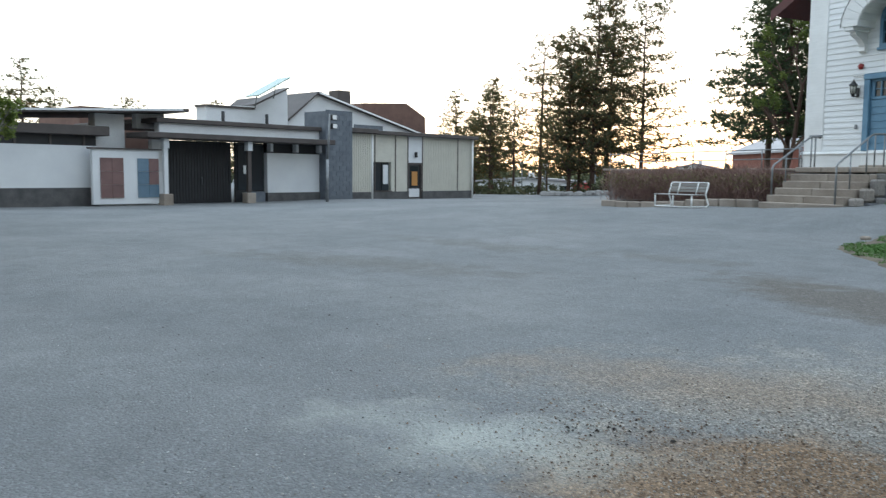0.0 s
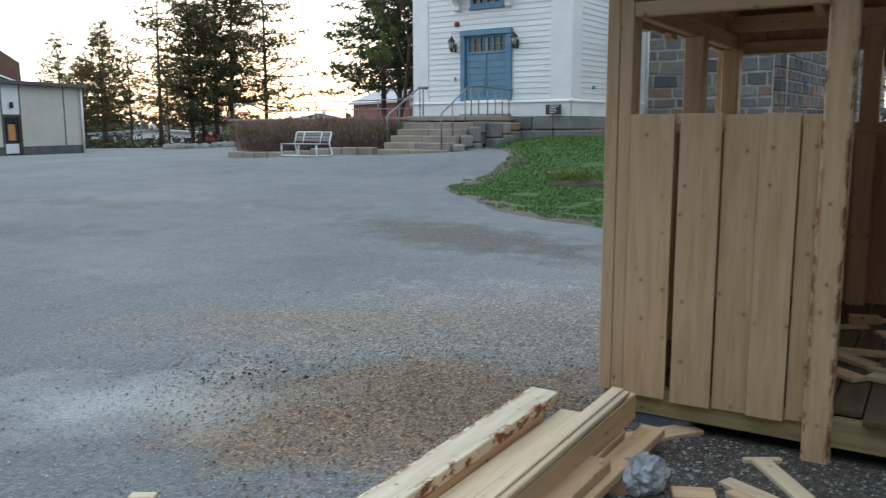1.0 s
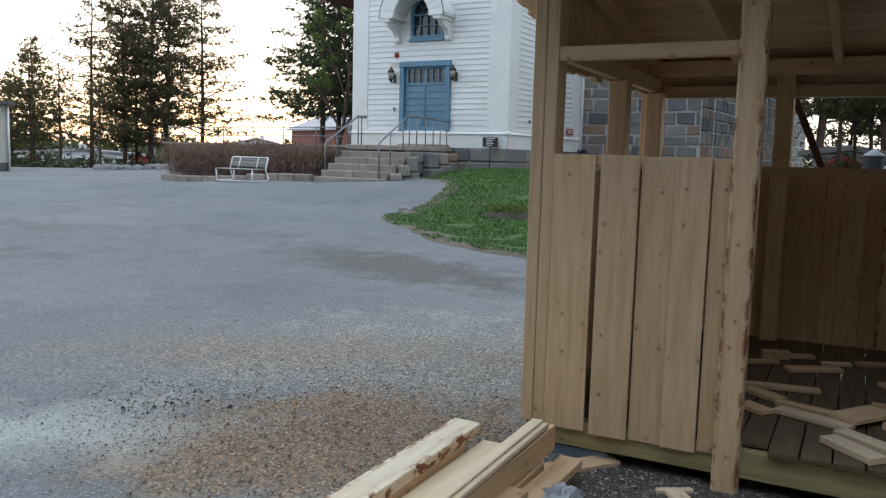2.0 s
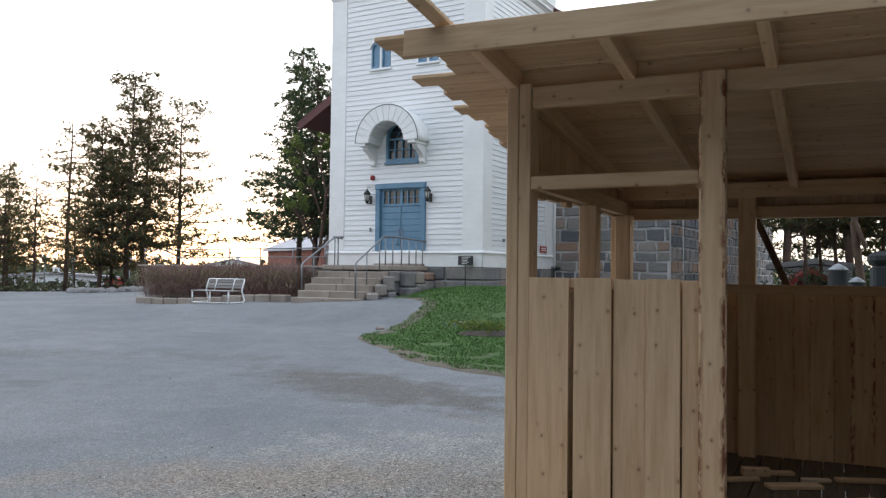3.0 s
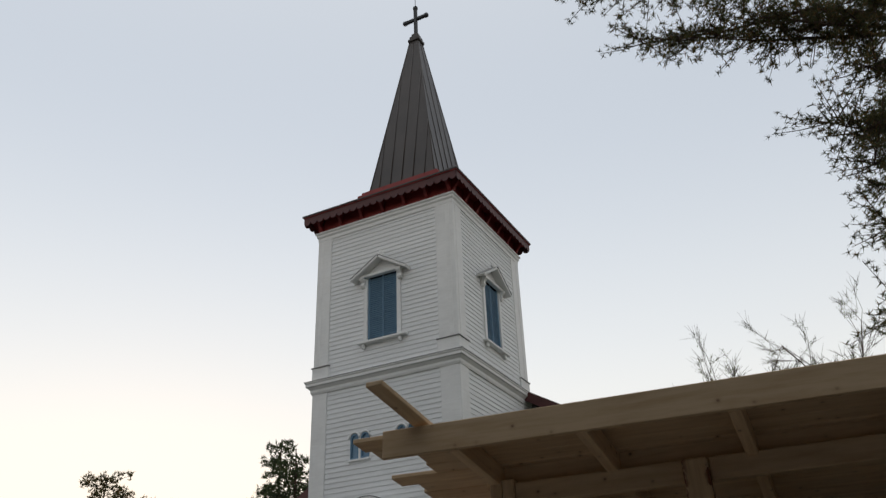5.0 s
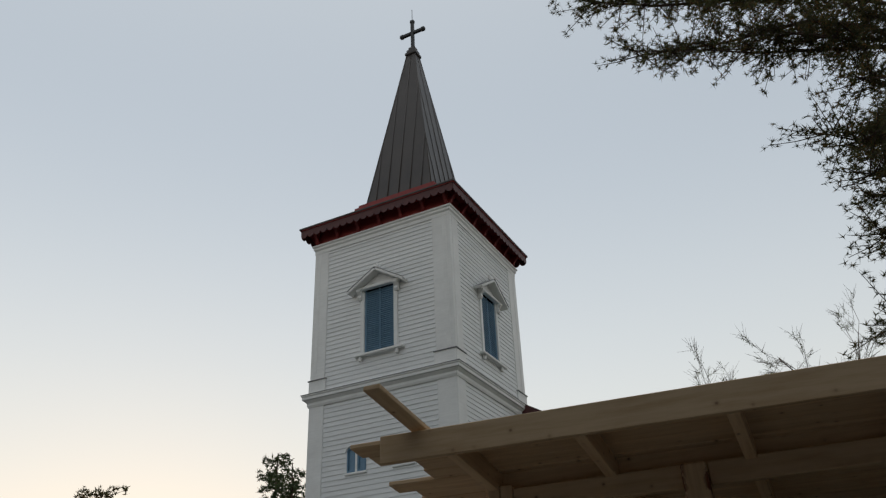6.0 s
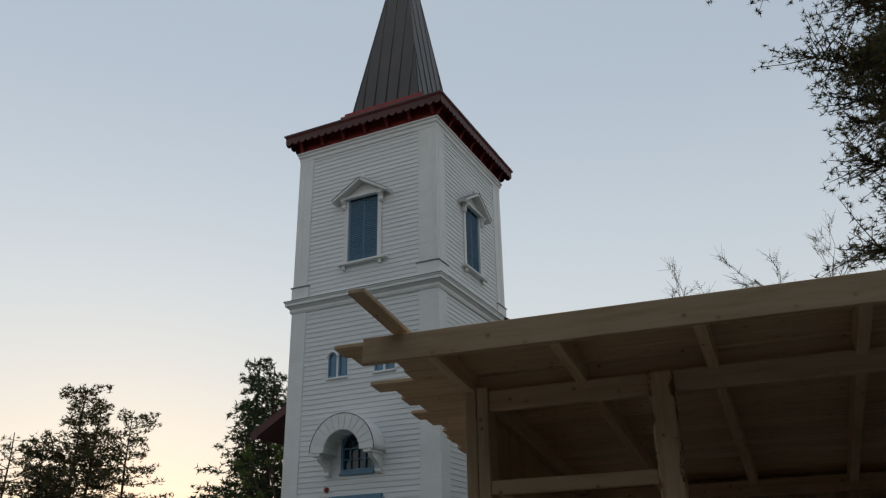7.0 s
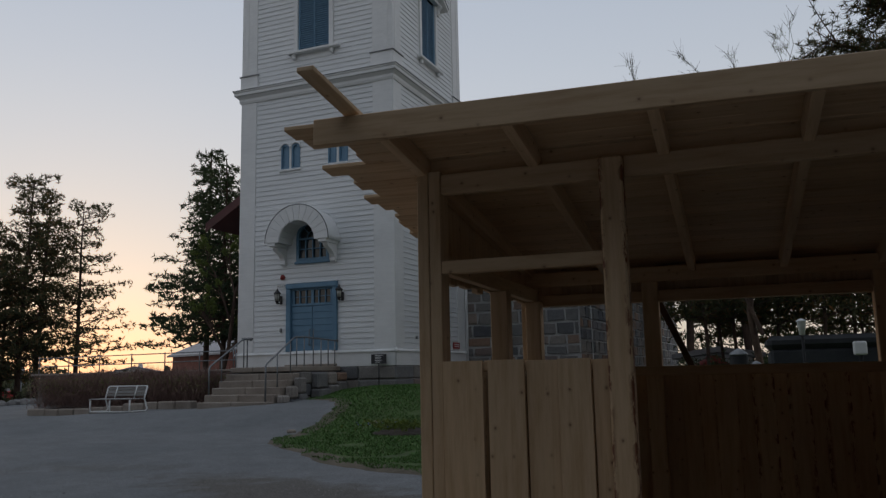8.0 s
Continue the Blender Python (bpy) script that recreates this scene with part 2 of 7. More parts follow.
def add_prism(bm, outline, lift):
    """An outline (list of Vectors) pushed along lift into a solid."""
    lo = [bm.verts.new(p) for p in outline]
    hi = [bm.verts.new(Vector(p) + Vector(lift)) for p in outline]
    fs = [bm.faces.new(lo[::-1]), bm.faces.new(hi)]
    for i in range(len(lo)):
        j = (i + 1) % len(lo)
        fs.append(bm.faces.new((lo[i], lo[j], hi[j], hi[i])))
    bmesh.ops.recalc_face_normals(bm, faces=bm.faces[:])


def prism(name, outline, lift, material, parent=None, label="", m=None):
    bm = bmesh.new()
    add_prism(bm, [Vector(p) for p in outline], lift)
    return part(name, bm, material, parent, label, m)


def add_lathe(bm, profile, sides=12, at=(0, 0, 0)):
    """A turned body: profile of (radius, height)."""
    at = Vector(at)
    rings = [[bm.verts.new(at + Vector((r * math.cos(2 * math.pi * j / sides), r * math.sin(2 * math.pi * j / sides), z))) for j in range(sides)] for r, z in profile]
    for a, b in zip(rings, rings[1:]):
        for j in range(sides):
            bm.faces.new((a[j], a[(j + 1) % sides], b[(j + 1) % sides], b[j])).smooth = True
    bm.faces.new(rings[0][::-1])
    bm.faces.new(rings[-1])


# ---- ground ----
HEIGHTS = ((0, 0, 0), (-1, 3.5, 0), (3, 4, 0), (0, 8, 0.02), (-5, 0, 0), (-8, 8, 0.0), (6, 0, 0), (-4, 10.5, 0.03), (-8.4, 13.2, 0.1), (-13, 14, 0.16),
           (-19.5, 21.5, 0.24), (-14.5, 19.8, 0.45), (-12, 20.5, 0.62), (-9.8, 22.6, 1.0), (-15.6, 23.3, 0.6), (-36, 9, -0.08), (-41, 28, -0.12),
           (-61, 45, -0.6), (-22, 5, 0.0), (-30, 25, 0.1), (-3, 25, 0.95), (4, 22, 0.7), (12, 15, 0.3), (20, 40, 0.5), (-100, 90, -0.9), (-25, 40, 0.4), (0, -30, 0),
           (-60, -10, -0.2), (60, 0, 0.2), (0, 120, 0.3))


def gz(x, y):
    """Height of the ground."""
    s = t = 0.0
    for hx, hy, hz in HEIGHTS:
        w = 1.0 / ((x - hx) ** 2 + (y - hy) ** 2 + 3.0) ** 2
        s += w
        t += w * hz
    return t / s

# ==== end of base ====


def ground_sheet():
    """One sheet, fine near the walk and coarse to the horizon."""
    def axis(c, far):
        a = [c]
        step = 0.5
        while a[-1] < far:
            a.append(a[-1] + step)
            step = min(step * 1.07, 200)
        b = [c]
        step = 0.5
        while b[-1] > -far:
            b.append(b[-1] - step)
            step = min(step * 1.07, 200)
        return sorted(set(a + b))
    xs, ys = axis(-4, 2500), axis(6, 2500)
    verts = [(x, y, gz(x, y) + 0.012 * noise.noise((x * 0.5, y * 0.5, 0))) for y in ys for x in xs]
    n = len(xs)
    faces = [(j * n + i, j * n + i + 1, (j + 1) * n + i + 1, (j + 1) * n + i) for j in range(len(ys) - 1) for i in range(n - 1)]
    me = bpy.data.meshes.new("ground")
    me.from_pydata(verts, [], faces)
    me.polygons.foreach_set("use_smooth", [True] * len(me.polygons))
    me.materials.append(ASPHALT)
    return tagged(new("ground", me), "worn grey asphalt yard with sandy gravel patches", "ground", kind="structure")


def asphalt():
    m = mat("worn_asphalt", (0.15, 0.16, 0.17), 0.9)
    s = Shade(m)
    v = s.coords(shift=False)
    big = s.noise(v, 0.35, 4.0)
    mid = s.noise(v, 2.2, 6.0, 0.65)
    fine = s.noise(v, 38.0, 5.0, 0.75)
    c = s.ramp(big, [(0.3, (0.164, 0.175, 0.184)), (0.7, (0.226, 0.234, 0.240))])
    c = s.mix(0.55, c, s.ramp(mid, [(0.35, (0.72, 0.72, 0.72)), (0.65, (1.0, 1.0, 1.0))]), "MULTIPLY")
    c = s.mix(0.7, c, s.ramp(fine, [(0.30, (0.62, 0.62, 0.62)), (0.5, (0.97, 0.97, 0.97)), (0.72, (1.38, 1.37, 1.35))]), "MULTIPLY")

    def spot(x, y, rx, ry, turn, soft, wobble):
        mp = s.n("Mapping")
        mp.vector_type = "TEXTURE"
        mp.inputs["Location"].default_value = (x, y, 0)
        mp.inputs["Rotation"].default_value = (0, 0, radians(turn))
        mp.inputs["Scale"].default_value = (rx, ry, 1)
        s.link(v, mp.inputs["Vector"])
        sep = s.n("SeparateXYZ")
        s.link(mp.outputs[0], sep.inputs[0])
        d = s.math("SQRT", s.math("ADD", s.math("POWER", s.math("ABSOLUTE", sep.outputs["X"]), 2.0), s.math("POWER", s.math("ABSOLUTE", sep.outputs["Y"]), 2.0)))
        d = s.math("ADD", d, s.math("MULTIPLY", s.math("SUBTRACT", mid, 0.5), wobble))
        return s.ramp(d, [(1.0 - soft, (1, 1, 1)), (1.0 + soft * 0.3, (0, 0, 0))])

    vor = s.n("TexVoronoi", Scale=75.0)
    s.link(v, vor.inputs["Vector"])
    cell = s.n("SeparateXYZ")
    s.link(vor.outputs["Color"], cell.inputs[0])
    peb = s.ramp(cell.outputs["X"], [(0.0, (0.5, 0.5, 0.5)), (0.5, (0.95, 0.95, 0.95)), (0.9, (1.35, 1.35, 1.35)), (1.0, (1.9, 1.9, 1.9))])
    c = s.mix(0.3, c, peb, "MULTIPLY")
    gravel = s.mix(0.9, s.ramp(fine, [(0.3, (0.20, 0.195, 0.18)), (0.5, (0.32, 0.31, 0.285)), (0.7, (0.45, 0.44, 0.41))]), peb, "MULTIPLY")
    sand = s.mix(0.9, s.mix(0.85, (0.30, 0.205, 0.125), peb, "MULTIPLY"), s.ramp(fine, [(0.3, (0.45, 0.45, 0.45)), (0.6, (1, 1, 1)), (0.8, (1.4, 1.4, 1.35))]), "MULTIPLY")
    pale = s.mix(0.7, (0.46, 0.48, 0.455), s.ramp(fine, [(0.3, (0.5, 0.5, 0.5)), (0.6, (1, 1, 1)), (0.8, (1.4, 1.4, 1.4))]), "MULTIPLY")
    dark = s.mix(0.7, s.mix(0.8, (0.135, 0.122, 0.108), peb, "MULTIPLY"), s.ramp(fine, [(0.3, (0.5, 0.5, 0.5)), (0.6, (1, 1, 1)), (0.8, (2.0, 2.0, 2.0))]), "MULTIPLY")
    soil = s.mix(0.8, s.mix(0.8, (0.085, 0.066, 0.052), peb, "MULTIPLY"), s.ramp(fine, [(0.3, (0.5, 0.5, 0.5)), (0.6, (1, 1, 1)), (0.8, (1.7, 1.65, 1.55))]), "MULTIPLY")
    for fac, x, y, rx, ry, turn, soft, wob, col in (
            (0.85, 0.2, 5.0, 4.2, 4.0, 0, 0.5, 1.3, gravel),
            (0.6, -2.6, 4.6, 3.0, 1.8, 35, 0.7, 1.8, gravel),
            (0.95, -2.25, 3.15, 1.35, 0.85, 40, 0.4, 1.3, sand),
            (0.45, -3.4, 4.4, 2.2, 0.8, 30, 0.8, 1.6, sand),
            (0.85, -3.45, 2.5, 1.25, 0.62, 35, 0.95, 2.0, pale),
            (0.5, -3.55, 2.45, 0.40, 0.24, 35, 0.9, 2.0, pale),
            (0.9, -4.9, 8.4, 2.9, 0.95, -22, 0.5, 1.8, dark),
            (0.4, -10.8, 5.6, 3.2, 0.9, 30, 0.7, 2.2, dark),
            (0.35, -12.0, 8.6, 2.6, 0.6, 20, 0.7, 2.4, dark),
            (0.35, -9.0, 10.0, 1.6, 0.5, 10, 0.7, 2.4, dark),
            (0.92, -0.2, 3.35, 1.35, 1.0, -10, 0.35, 1.0, soil)):
        k = s.math("MULTIPLY", spot(x, y, rx, ry, turn, soft, wob), fac)
        c = s.mix(k, c, col)
    s.color(c)
    s.bump(s.math("ADD", s.math("ADD", s.math("MULTIPLY", fine, 0.6), mid), s.math("MULTIPLY", vor.outputs["Distance"], -0.9)), 0.75, 0.018)
    return m


ASPHALT = asphalt()
ground_sheet()

# ---- market stall: a half-built booth of fresh boards ----
SX, SY = -1.36, 3.474
X1 = 2.30                      # far end of the booth
YB = 5.75                      # back wall


def roof_z(y, x=-1.66):
    return 2.437 - 0.125 * (y - 3.026) - 0.012 * (x + 1.66)


def market_stall():
    st = thing("market_stall", pose(SX, SY, 0), "half-built open market booth of fresh unpainted pine boards", "stall")

    def W(x, y, z):
        return (x - SX, y - SY, z)

    def up(name, x0, x1, y0, y1, z0, z1, material=PINE, label="", bevel=0.004):
        """An upright piece, grain upwards."""
        w, d = x1 - x0, y1 - y0
        return plank(name, W((x0 + x1) / 2, (y0 + y1) / 2, z0), W((x0 + x1) / 2, (y0 + y1) / 2, z1), w, d, material, st, label, up=(0, 1, 0), bevel=bevel)

    def along(name, x0, x1, y0, y1, z0, z1, material=PINE, label="", bevel=0.004):
        return plank(name, W(x0, (y0 + y1) / 2, (z0 + z1) / 2), W(x1, (y0 + y1) / 2, (z0 + z1) / 2), y1 - y0, z1 - z0, material, st, label, bevel=bevel)

    # posts
    up("post", -1.36, -1.304, 3.474, 3.59, 0.15, 2.285)
    up("post", -1.301, -1.245, 3.474, 3.59, 0.15, 2.285)
    up("post", -0.491, -0.388, 3.44, 3.545, gz(-0.44, 3.49) - 0.03, 2.264, PINE_WANE, "post with bark left on its edges", 0.009)
    up("post", 0.95, 1.055, 3.46, 3.565, 0.0, 2.285)
    up("post", 2.19, 2.30, 3.46, 3.565, 0.0, 2.285)
    for x in (-1.42, -0.555, 0.888, 2.19):
        up("post", x, x + 0.108, YB - 0.05, YB + 0.055, 0.0, roof_z(YB) - 0.1)
    up("post", -1.36, -1.255, 4.68, 4.79, 0.18, 1.82)
    up("post", -1.36, -1.255, YB - 0.17, YB - 0.06, 0.18, 1.82)
    # front: sill rail, hand rail, header
    along("header", -1.243, -0.493, 3.485, 3.535, 2.173, 2.268)
    along("header", -0.386, 2.19, 3.485, 3.535, 2.173, 2.268)
    along("top_plate", -1.40, 2.32, 3.545, 3.60, 2.26, 2.355)
    along("rail", -1.243, -0.493, 3.476, 3.52, 1.790, 1.851)
    along("backing_rail", -1.243, -0.493, 3.505, 3.55, 1.335, 1.38)
    # front boards in two layers, with one gap
    for x0, x1, y0, z0, z1 in ((-1.243, -1.056, 3.466, 0.147, 1.385), (-1.029, -0.862, 3.462, 0.142, 1.386), (-0.857, -0.716, 3.487, 0.140, 1.381),
                               (-0.712, -0.568, 3.462, 0.143, 1.385), (-0.563, -0.493, 3.487, 0.147, 1.379)):
        up("board", x0, x1, y0, y0 + 0.0175, z0, z1, bevel=0.0012)
    along("short_rail", -1.055, -1.030, 3.486, 3.500, 1.338, 1.385)
    # left side
    def deep(name, y0, y1, x0, x1, z0, z1, material=PINE, label=""):
        return plank(name, W((x0 + x1) / 2, y0, (z0 + z1) / 2), W((x0 + x1) / 2, y1, (z0 + z1) / 2), x1 - x0, z1 - z0, material, st, label)
    deep("side_rail", 3.595, YB - 0.06, -1.345, -1.295, 1.822, 1.915)
    deep("side_rail", 3.595, YB - 0.06, -1.345, -1.295, 1.30, 1.375)
    y = 3.60
    while y < YB + 0.02:
        w = random.uniform(0.10, 0.13)
        y1 = min(y + w, YB + 0.04)
        up("board", -1.385 - 0.012 * (int(y * 9) % 2), -1.362, y, y1 - 0.004, 1.80 + random.uniform(-0.02, 0.02), roof_z(y1) - 0.012, bevel=0.002)
        up("board", -1.385, -1.362, y, y1 - 0.004, 0.15, 1.375, bevel=0.002)
        y = y1
    # back wall
    along("backing_rail", -1.30, 2.30, YB - 0.052, YB - 0.005, 1.285, 1.35)
    along("backing_rail", -1.30, 2.30, YB - 0.005, YB + 0.05, 1.794, 1.875)
    along("top_plate", -1.38, 2.30, YB - 0.10, YB - 0.052, 1.93, 2.03)
    x = -1.38
    lap = 0
    while x < 2.28:
        x1 = min(x + random.choice((0.095, 0.12, 0.145)), 2.30)
        lap += 1
        y0 = YB + 0.056 + 0.021 * (lap % 2)
        up("board", x - 0.008, x1 + 0.008, y0, y0 + 0.02, 0.16, 1.345, random.choice((PINE, PINE, PINE_WANE)), bevel=0.002)
        up("board", x - 0.008, x1 + 0.008, y0, y0 + 0.02, 1.80, roof_z(y0) - 0.015, bevel=0.002)
        x = x1
    # far end
    y = 3.57
    while y < YB - 0.06:
        y1 = min(y + 0.13, YB - 0.05)
        up("board", 2.302, 2.324, y, y1 - 0.004, 0.15, roof_z(y1) - 0.02, bevel=0.002)
        y = y1
    # front closed beyond the next post: unseen boards, added to darken the interior
    x = 1.06
    while x < 2.18:
        x1 = min(x + 0.13, 2.19)
        up("board", x, x1 - 0.002, 3.474, 3.484, 0.10, 2.17, bevel=0.002)
        x = x1
    # rafters, eaves board and roof boards
    for x in (-1.335, -0.79, -0.21, 0.37, 0.95, 1.53, 2.22):
        plank("rafter", W(x, 3.03, roof_z(3.03, x) - 0.06), W(x, 6.15, roof_z(6.15, x) - 0.06), 0.048, 0.098, PINE, st)
    plank("eaves_board", W(-1.661, 3.012, 2.390), W(2.75, 3.012, 2.337), 0.026, 0.118, PINE, st)
    y = 3.03
    ends = (-1.835, -1.80, -1.625, -1.635, -1.88, -1.80, -1.83, -1.77, -1.87, -1.84, -1.80, -1.84, -1.87, -1.85, -1.88)
    i = 0
    while y < 6.25:
        w = 0.118
        e = ends[i % len(ends)] + 0.02 * (random.random() - 0.5)
        z = roof_z(y + w / 2)
        plank("roof_board", W(e, y + w / 2, z), W(2.74, y + w / 2, z - 0.053), w - 0.003, 0.021, PINE, st, up=(0, 0.124, 0.992), bevel=0.003)
        y += w
        i += 1
    # floor
    along("joist", -1.34, 2.30, 3.500, 3.548, 0.057, 0.178, TREATED)
    along("joist", -1.34, 2.30, 4.60, 4.65, 0.057, 0.178, TREATED)
    along("joist", -1.34, 2.30, 5.68, 5.72, 0.057, 0.178, TREATED)
    deep("joist", 3.55, 5.68, -1.34, -1.292, 0.057, 0.178, TREATED)
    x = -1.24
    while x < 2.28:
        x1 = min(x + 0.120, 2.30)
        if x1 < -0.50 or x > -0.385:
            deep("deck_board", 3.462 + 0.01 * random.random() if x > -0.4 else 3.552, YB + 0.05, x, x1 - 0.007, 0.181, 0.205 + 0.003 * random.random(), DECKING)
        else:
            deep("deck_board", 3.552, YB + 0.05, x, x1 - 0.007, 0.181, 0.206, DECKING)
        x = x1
    for x, y in ((-1.15, 3.62), (0.3, 3.60), (1.6, 3.62), (-1.15, 5.4), (0.3, 5.4), (1.6, 5.4)):
        box("foundation_block", (x - 0.2, y - 0.1, -0.02), (x + 0.2, y + 0.1, 0.056), BLOCK, st, "blue-grey concrete footing block", 0.01, pose(-SX, -SY, 0))
    return st


BLOCK = grainy("blue_grey_concrete", (0.12, 0.15, 0.20), (0.18, 0.22, 0.28), 4.0)
market_stall()
lp = plank("loose_plank", (-1.490, 2.616, 2.523), (-1.50, 5.2, 2.523 - 0.125 * 2.584), 0.075, 0.022, PINE, None, up=(0, 0.124, 0.992))
tagged(lp, "loose pine plank lying across the booth roof, overhanging its front edge", "plank")

BLOCKS = mat("granite_blocks", (0.25, 0.24, 0.23), 0.9)
_s = Shade(BLOCKS)
_v = _s.coords()
_i = _s.n("ObjectInfo")
_c = _s.ramp(_i.outputs["Random"], [(0.0, (0.12, 0.125, 0.135)), (0.35, (0.23, 0.225, 0.22)), (0.6, (0.30, 0.27, 0.24)), (0.82, (0.20, 0.20, 0.21)), (0.93, (0.34, 0.21, 0.14)), (1.0, (0.36, 0.33, 0.30))])
_f = _s.noise(_v, 30.0, 4.0)
_g = _s.noise(_v, 3.0, 4.0)
_c = _s.mix(0.7, _c, _s.ramp(_f, [(0.3, (0.55, 0.55, 0.55)), (0.7, (1.15, 1.15, 1.15))]), "MULTIPLY")
_s.color(_s.mix(0.5, _c, _s.ramp(_g, [(0.3, (0.6, 0.6, 0.6)), (0.7, (1.1, 1.1, 1.1))]), "MULTIPLY"))
_s.bump(_f, 0.6, 0.03)


# ---- church tower ----
TW = pose(-15.65, 23.522, 0, 0, 0, -3.482)
W5 = 5.872


def board_rows(parent, face, z0, z1, pitch, u0, u1, holes, material):
    """Weatherboards on one face of the tower, one piece a board, broken by the openings."""
    def base_mesh():
        bm = bmesh.new()
        pts = [Vector((0, 0.02, 0)), Vector((0, -0.027, 0.004)), Vector((0, -0.027, 0.02)), Vector((0, -0.006, 1)), Vector((0, 0.02, 1))]
        add_prism(bm, pts, (1, 0, 0))
        me = bpy.data.meshes.new("board")
        bm.to_mesh(me)
        bm.free()
        me.materials.append(material)
        return me
    me = base_mesh()
    n = max(1, round((z1 - z0) / pitch))
    h = (z1 - z0) / n
    for i in range(n):
        z = z0 + i * h
        spans = [(u0, u1)]
        for a, b, c, d in holes:
            if z + h * 0.7 > c and z + h * 0.3 < d:
                nxt = []
                for s, e in spans:
                    if b <= s or a >= e:
                        nxt.append((s, e))
                    else:
                        if a > s:
                            nxt.append((s, a))
                        if b < e:
                            nxt.append((b, e))
                spans = nxt
        for s, e in spans:
            m = face @ Matrix.Translation((s, 0, z)) @ Matrix.Diagonal((e - s, 1, h, 1))
            same_mesh("board", me, parent, m)


def wall_ring(bm, x0, x1, y0, y1, z0, z1, t=0.25):
    add_box(bm, (x0, y0, z0), (x1, y1, z1))


def arch_points(uc, r, z, n=14, a0=0.0, a1=math.pi):
    return [(uc + r * math.cos(a0 + (a1 - a0) * i / n), z + r * math.sin(a0 + (a1 - a0) * i / n)) for i in range(n + 1)]


def church_tower():
    tw = thing("church_tower", TW, "white weatherboarded church bell tower with brown spire", "church tower", kind="structure")
    # core, set back behind the boards
    bm = bmesh.new()
    add_box(bm, (0.0, 0.0, 0.2), (W5, W5, 1.59))
    part("footing_core", bm, MORTAR, tw)
    bm = bmesh.new()
    add_box(bm, (0.24, 0.24, 1.592), (W5 - 0.24, W5 - 0.24, 17.3))
    part("inner_wall", bm, INTERIOR, tw)
    faces = {"front": Matrix(), "side": Matrix.Translation((W5, 0, 0)) @ pose(0, 0, 0, 0, 0, 90), "left": Matrix.Translation((0, W5, 0)) @ pose(0, 0, 0, 0, 0, -90),
             "back": Matrix.Translation((W5, W5, 0)) @ pose(0, 0, 0, 0, 0, 180)}
    # stone footing of large blocks
    for key in ("front", "side", "left"):
        f = faces[key]
        u = -0.06
        while u < W5 + 0.05:
            u1 = min(u + random.uniform(0.9, 1.5), W5 + 0.06)
            if W5 - u1 < 0.5:
                u1 = W5 + 0.06
            box("footing_stone", (u, -0.06 - 0.02 * random.random(), 0.2), (u1 - 0.03, 0.20, 1.17), BLOCKS, tw, bevel=0.04, m=f)
            box("footing_stone", (u - 0.0, -0.06 - 0.02 * random.random(), 1.195), (u1 - 0.03, 0.20, 1.60), BLOCKS, tw, bevel=0.04, m=f)
            u = u1
    front_holes = [(1.93, 3.83, 1.6, 4.34), (2.28, 3.52, 5.05, 6.46), (1.64, 1.96, 8.27, 9.14), (2.06, 2.40, 8.27, 9.14), (3.48, 3.80, 8.27, 9.14), (3.90, 4.24, 8.27, 9.14)]
    upper = [(2.29, 3.53, 12.43, 14.85)]
    for key, f in faces.items():
        holes = front_holes if key == "front" else []
        board_rows(tw, f, 2.14, 10.85, 0.170, 0.60, W5 - 0.70, holes, WHITE)
        board_rows(tw, f, 11.36, 17.12, 0.170, 0.60, W5 - 0.70, upper, WHITE)
        # corner boards, skirting, cornices
        for z0, z1 in ((1.96, 10.86), (11.80, 17.12)):
            box("corner_board", (-0.03, -0.042, z0), (0.60, 0.03, z1), TRIM, tw, bevel=0.006, m=f)
            box("corner_board", (W5 - 0.70, -0.040, z0), (W5 + 0.028, 0.03, z1), TRIM, tw, bevel=0.006, m=f)
        for u0, u1 in ((0.0, 0.36), (W5 - 0.40, W5)):
            box("corner_moulding", (u0 + 0.12, -0.052, 11.9), (u1 - 0.12, -0.043, 17.0), TRIM, tw, bevel=0.003, m=f)
        for u0, u1 in ((-0.06, 0.66), (W5 - 0.76, W5 + 0.06)):
            box("plinth_board", (u0, -0.075, 11.36), (u1, -0.006, 11.80), TRIM, tw, bevel=0.01, m=f)
            box("plinth_cap", (u0 - 0.03, -0.115, 11.80), (u1 + 0.03, -0.006, 11.83), FLASHING, tw, bevel=0.006, m=f)
        box("skirting", (-0.06, -0.06, 1.60), (W5 + 0.06, 0.0, 2.06), TRIM, tw, bevel=0.01, m=f)
        prism("drip_moulding", [(-0.11, -0.11, 2.045), (-0.11, -0.09, 2.09), (-0.11, 0.0, 2.14), (-0.11, 0.0, 2.045)], (W5 + 0.22, 0, 0), TRIM, tw, m=f)
        prof = [(0.0, 10.82), (-0.06, 10.82), (-0.09, 10.90), (-0.09, 10.98), (-0.17, 11.06), (-0.22, 11.10), (-0.22, 11.19), (-0.25, 11.22), (-0.25, 11.26), (-0.02, 11.38), (0.0, 11.38)]
        bm = bmesh.new()
        k = [(-a, b) for a, b in prof]
        lo = [bm.verts.new((-a, -a, z)) for a, z in k]
        hi = [bm.verts.new((W5 + a, -a, z)) for a, z in k]
        for i in range(len(k) - 1):
            bm.faces.new((lo[i], hi[i], hi[i + 1], lo[i + 1]))
        part("cornice", bm, TRIM, tw, m=f)
        for a_, z_ in ((0.27, 11.262), (0.20, 11.075)):
            box("flashing", (-a_, -a_, z_), (W5 + a_, -a_ + 0.05, z_ + 0.018), FLASHING, tw, m=f)
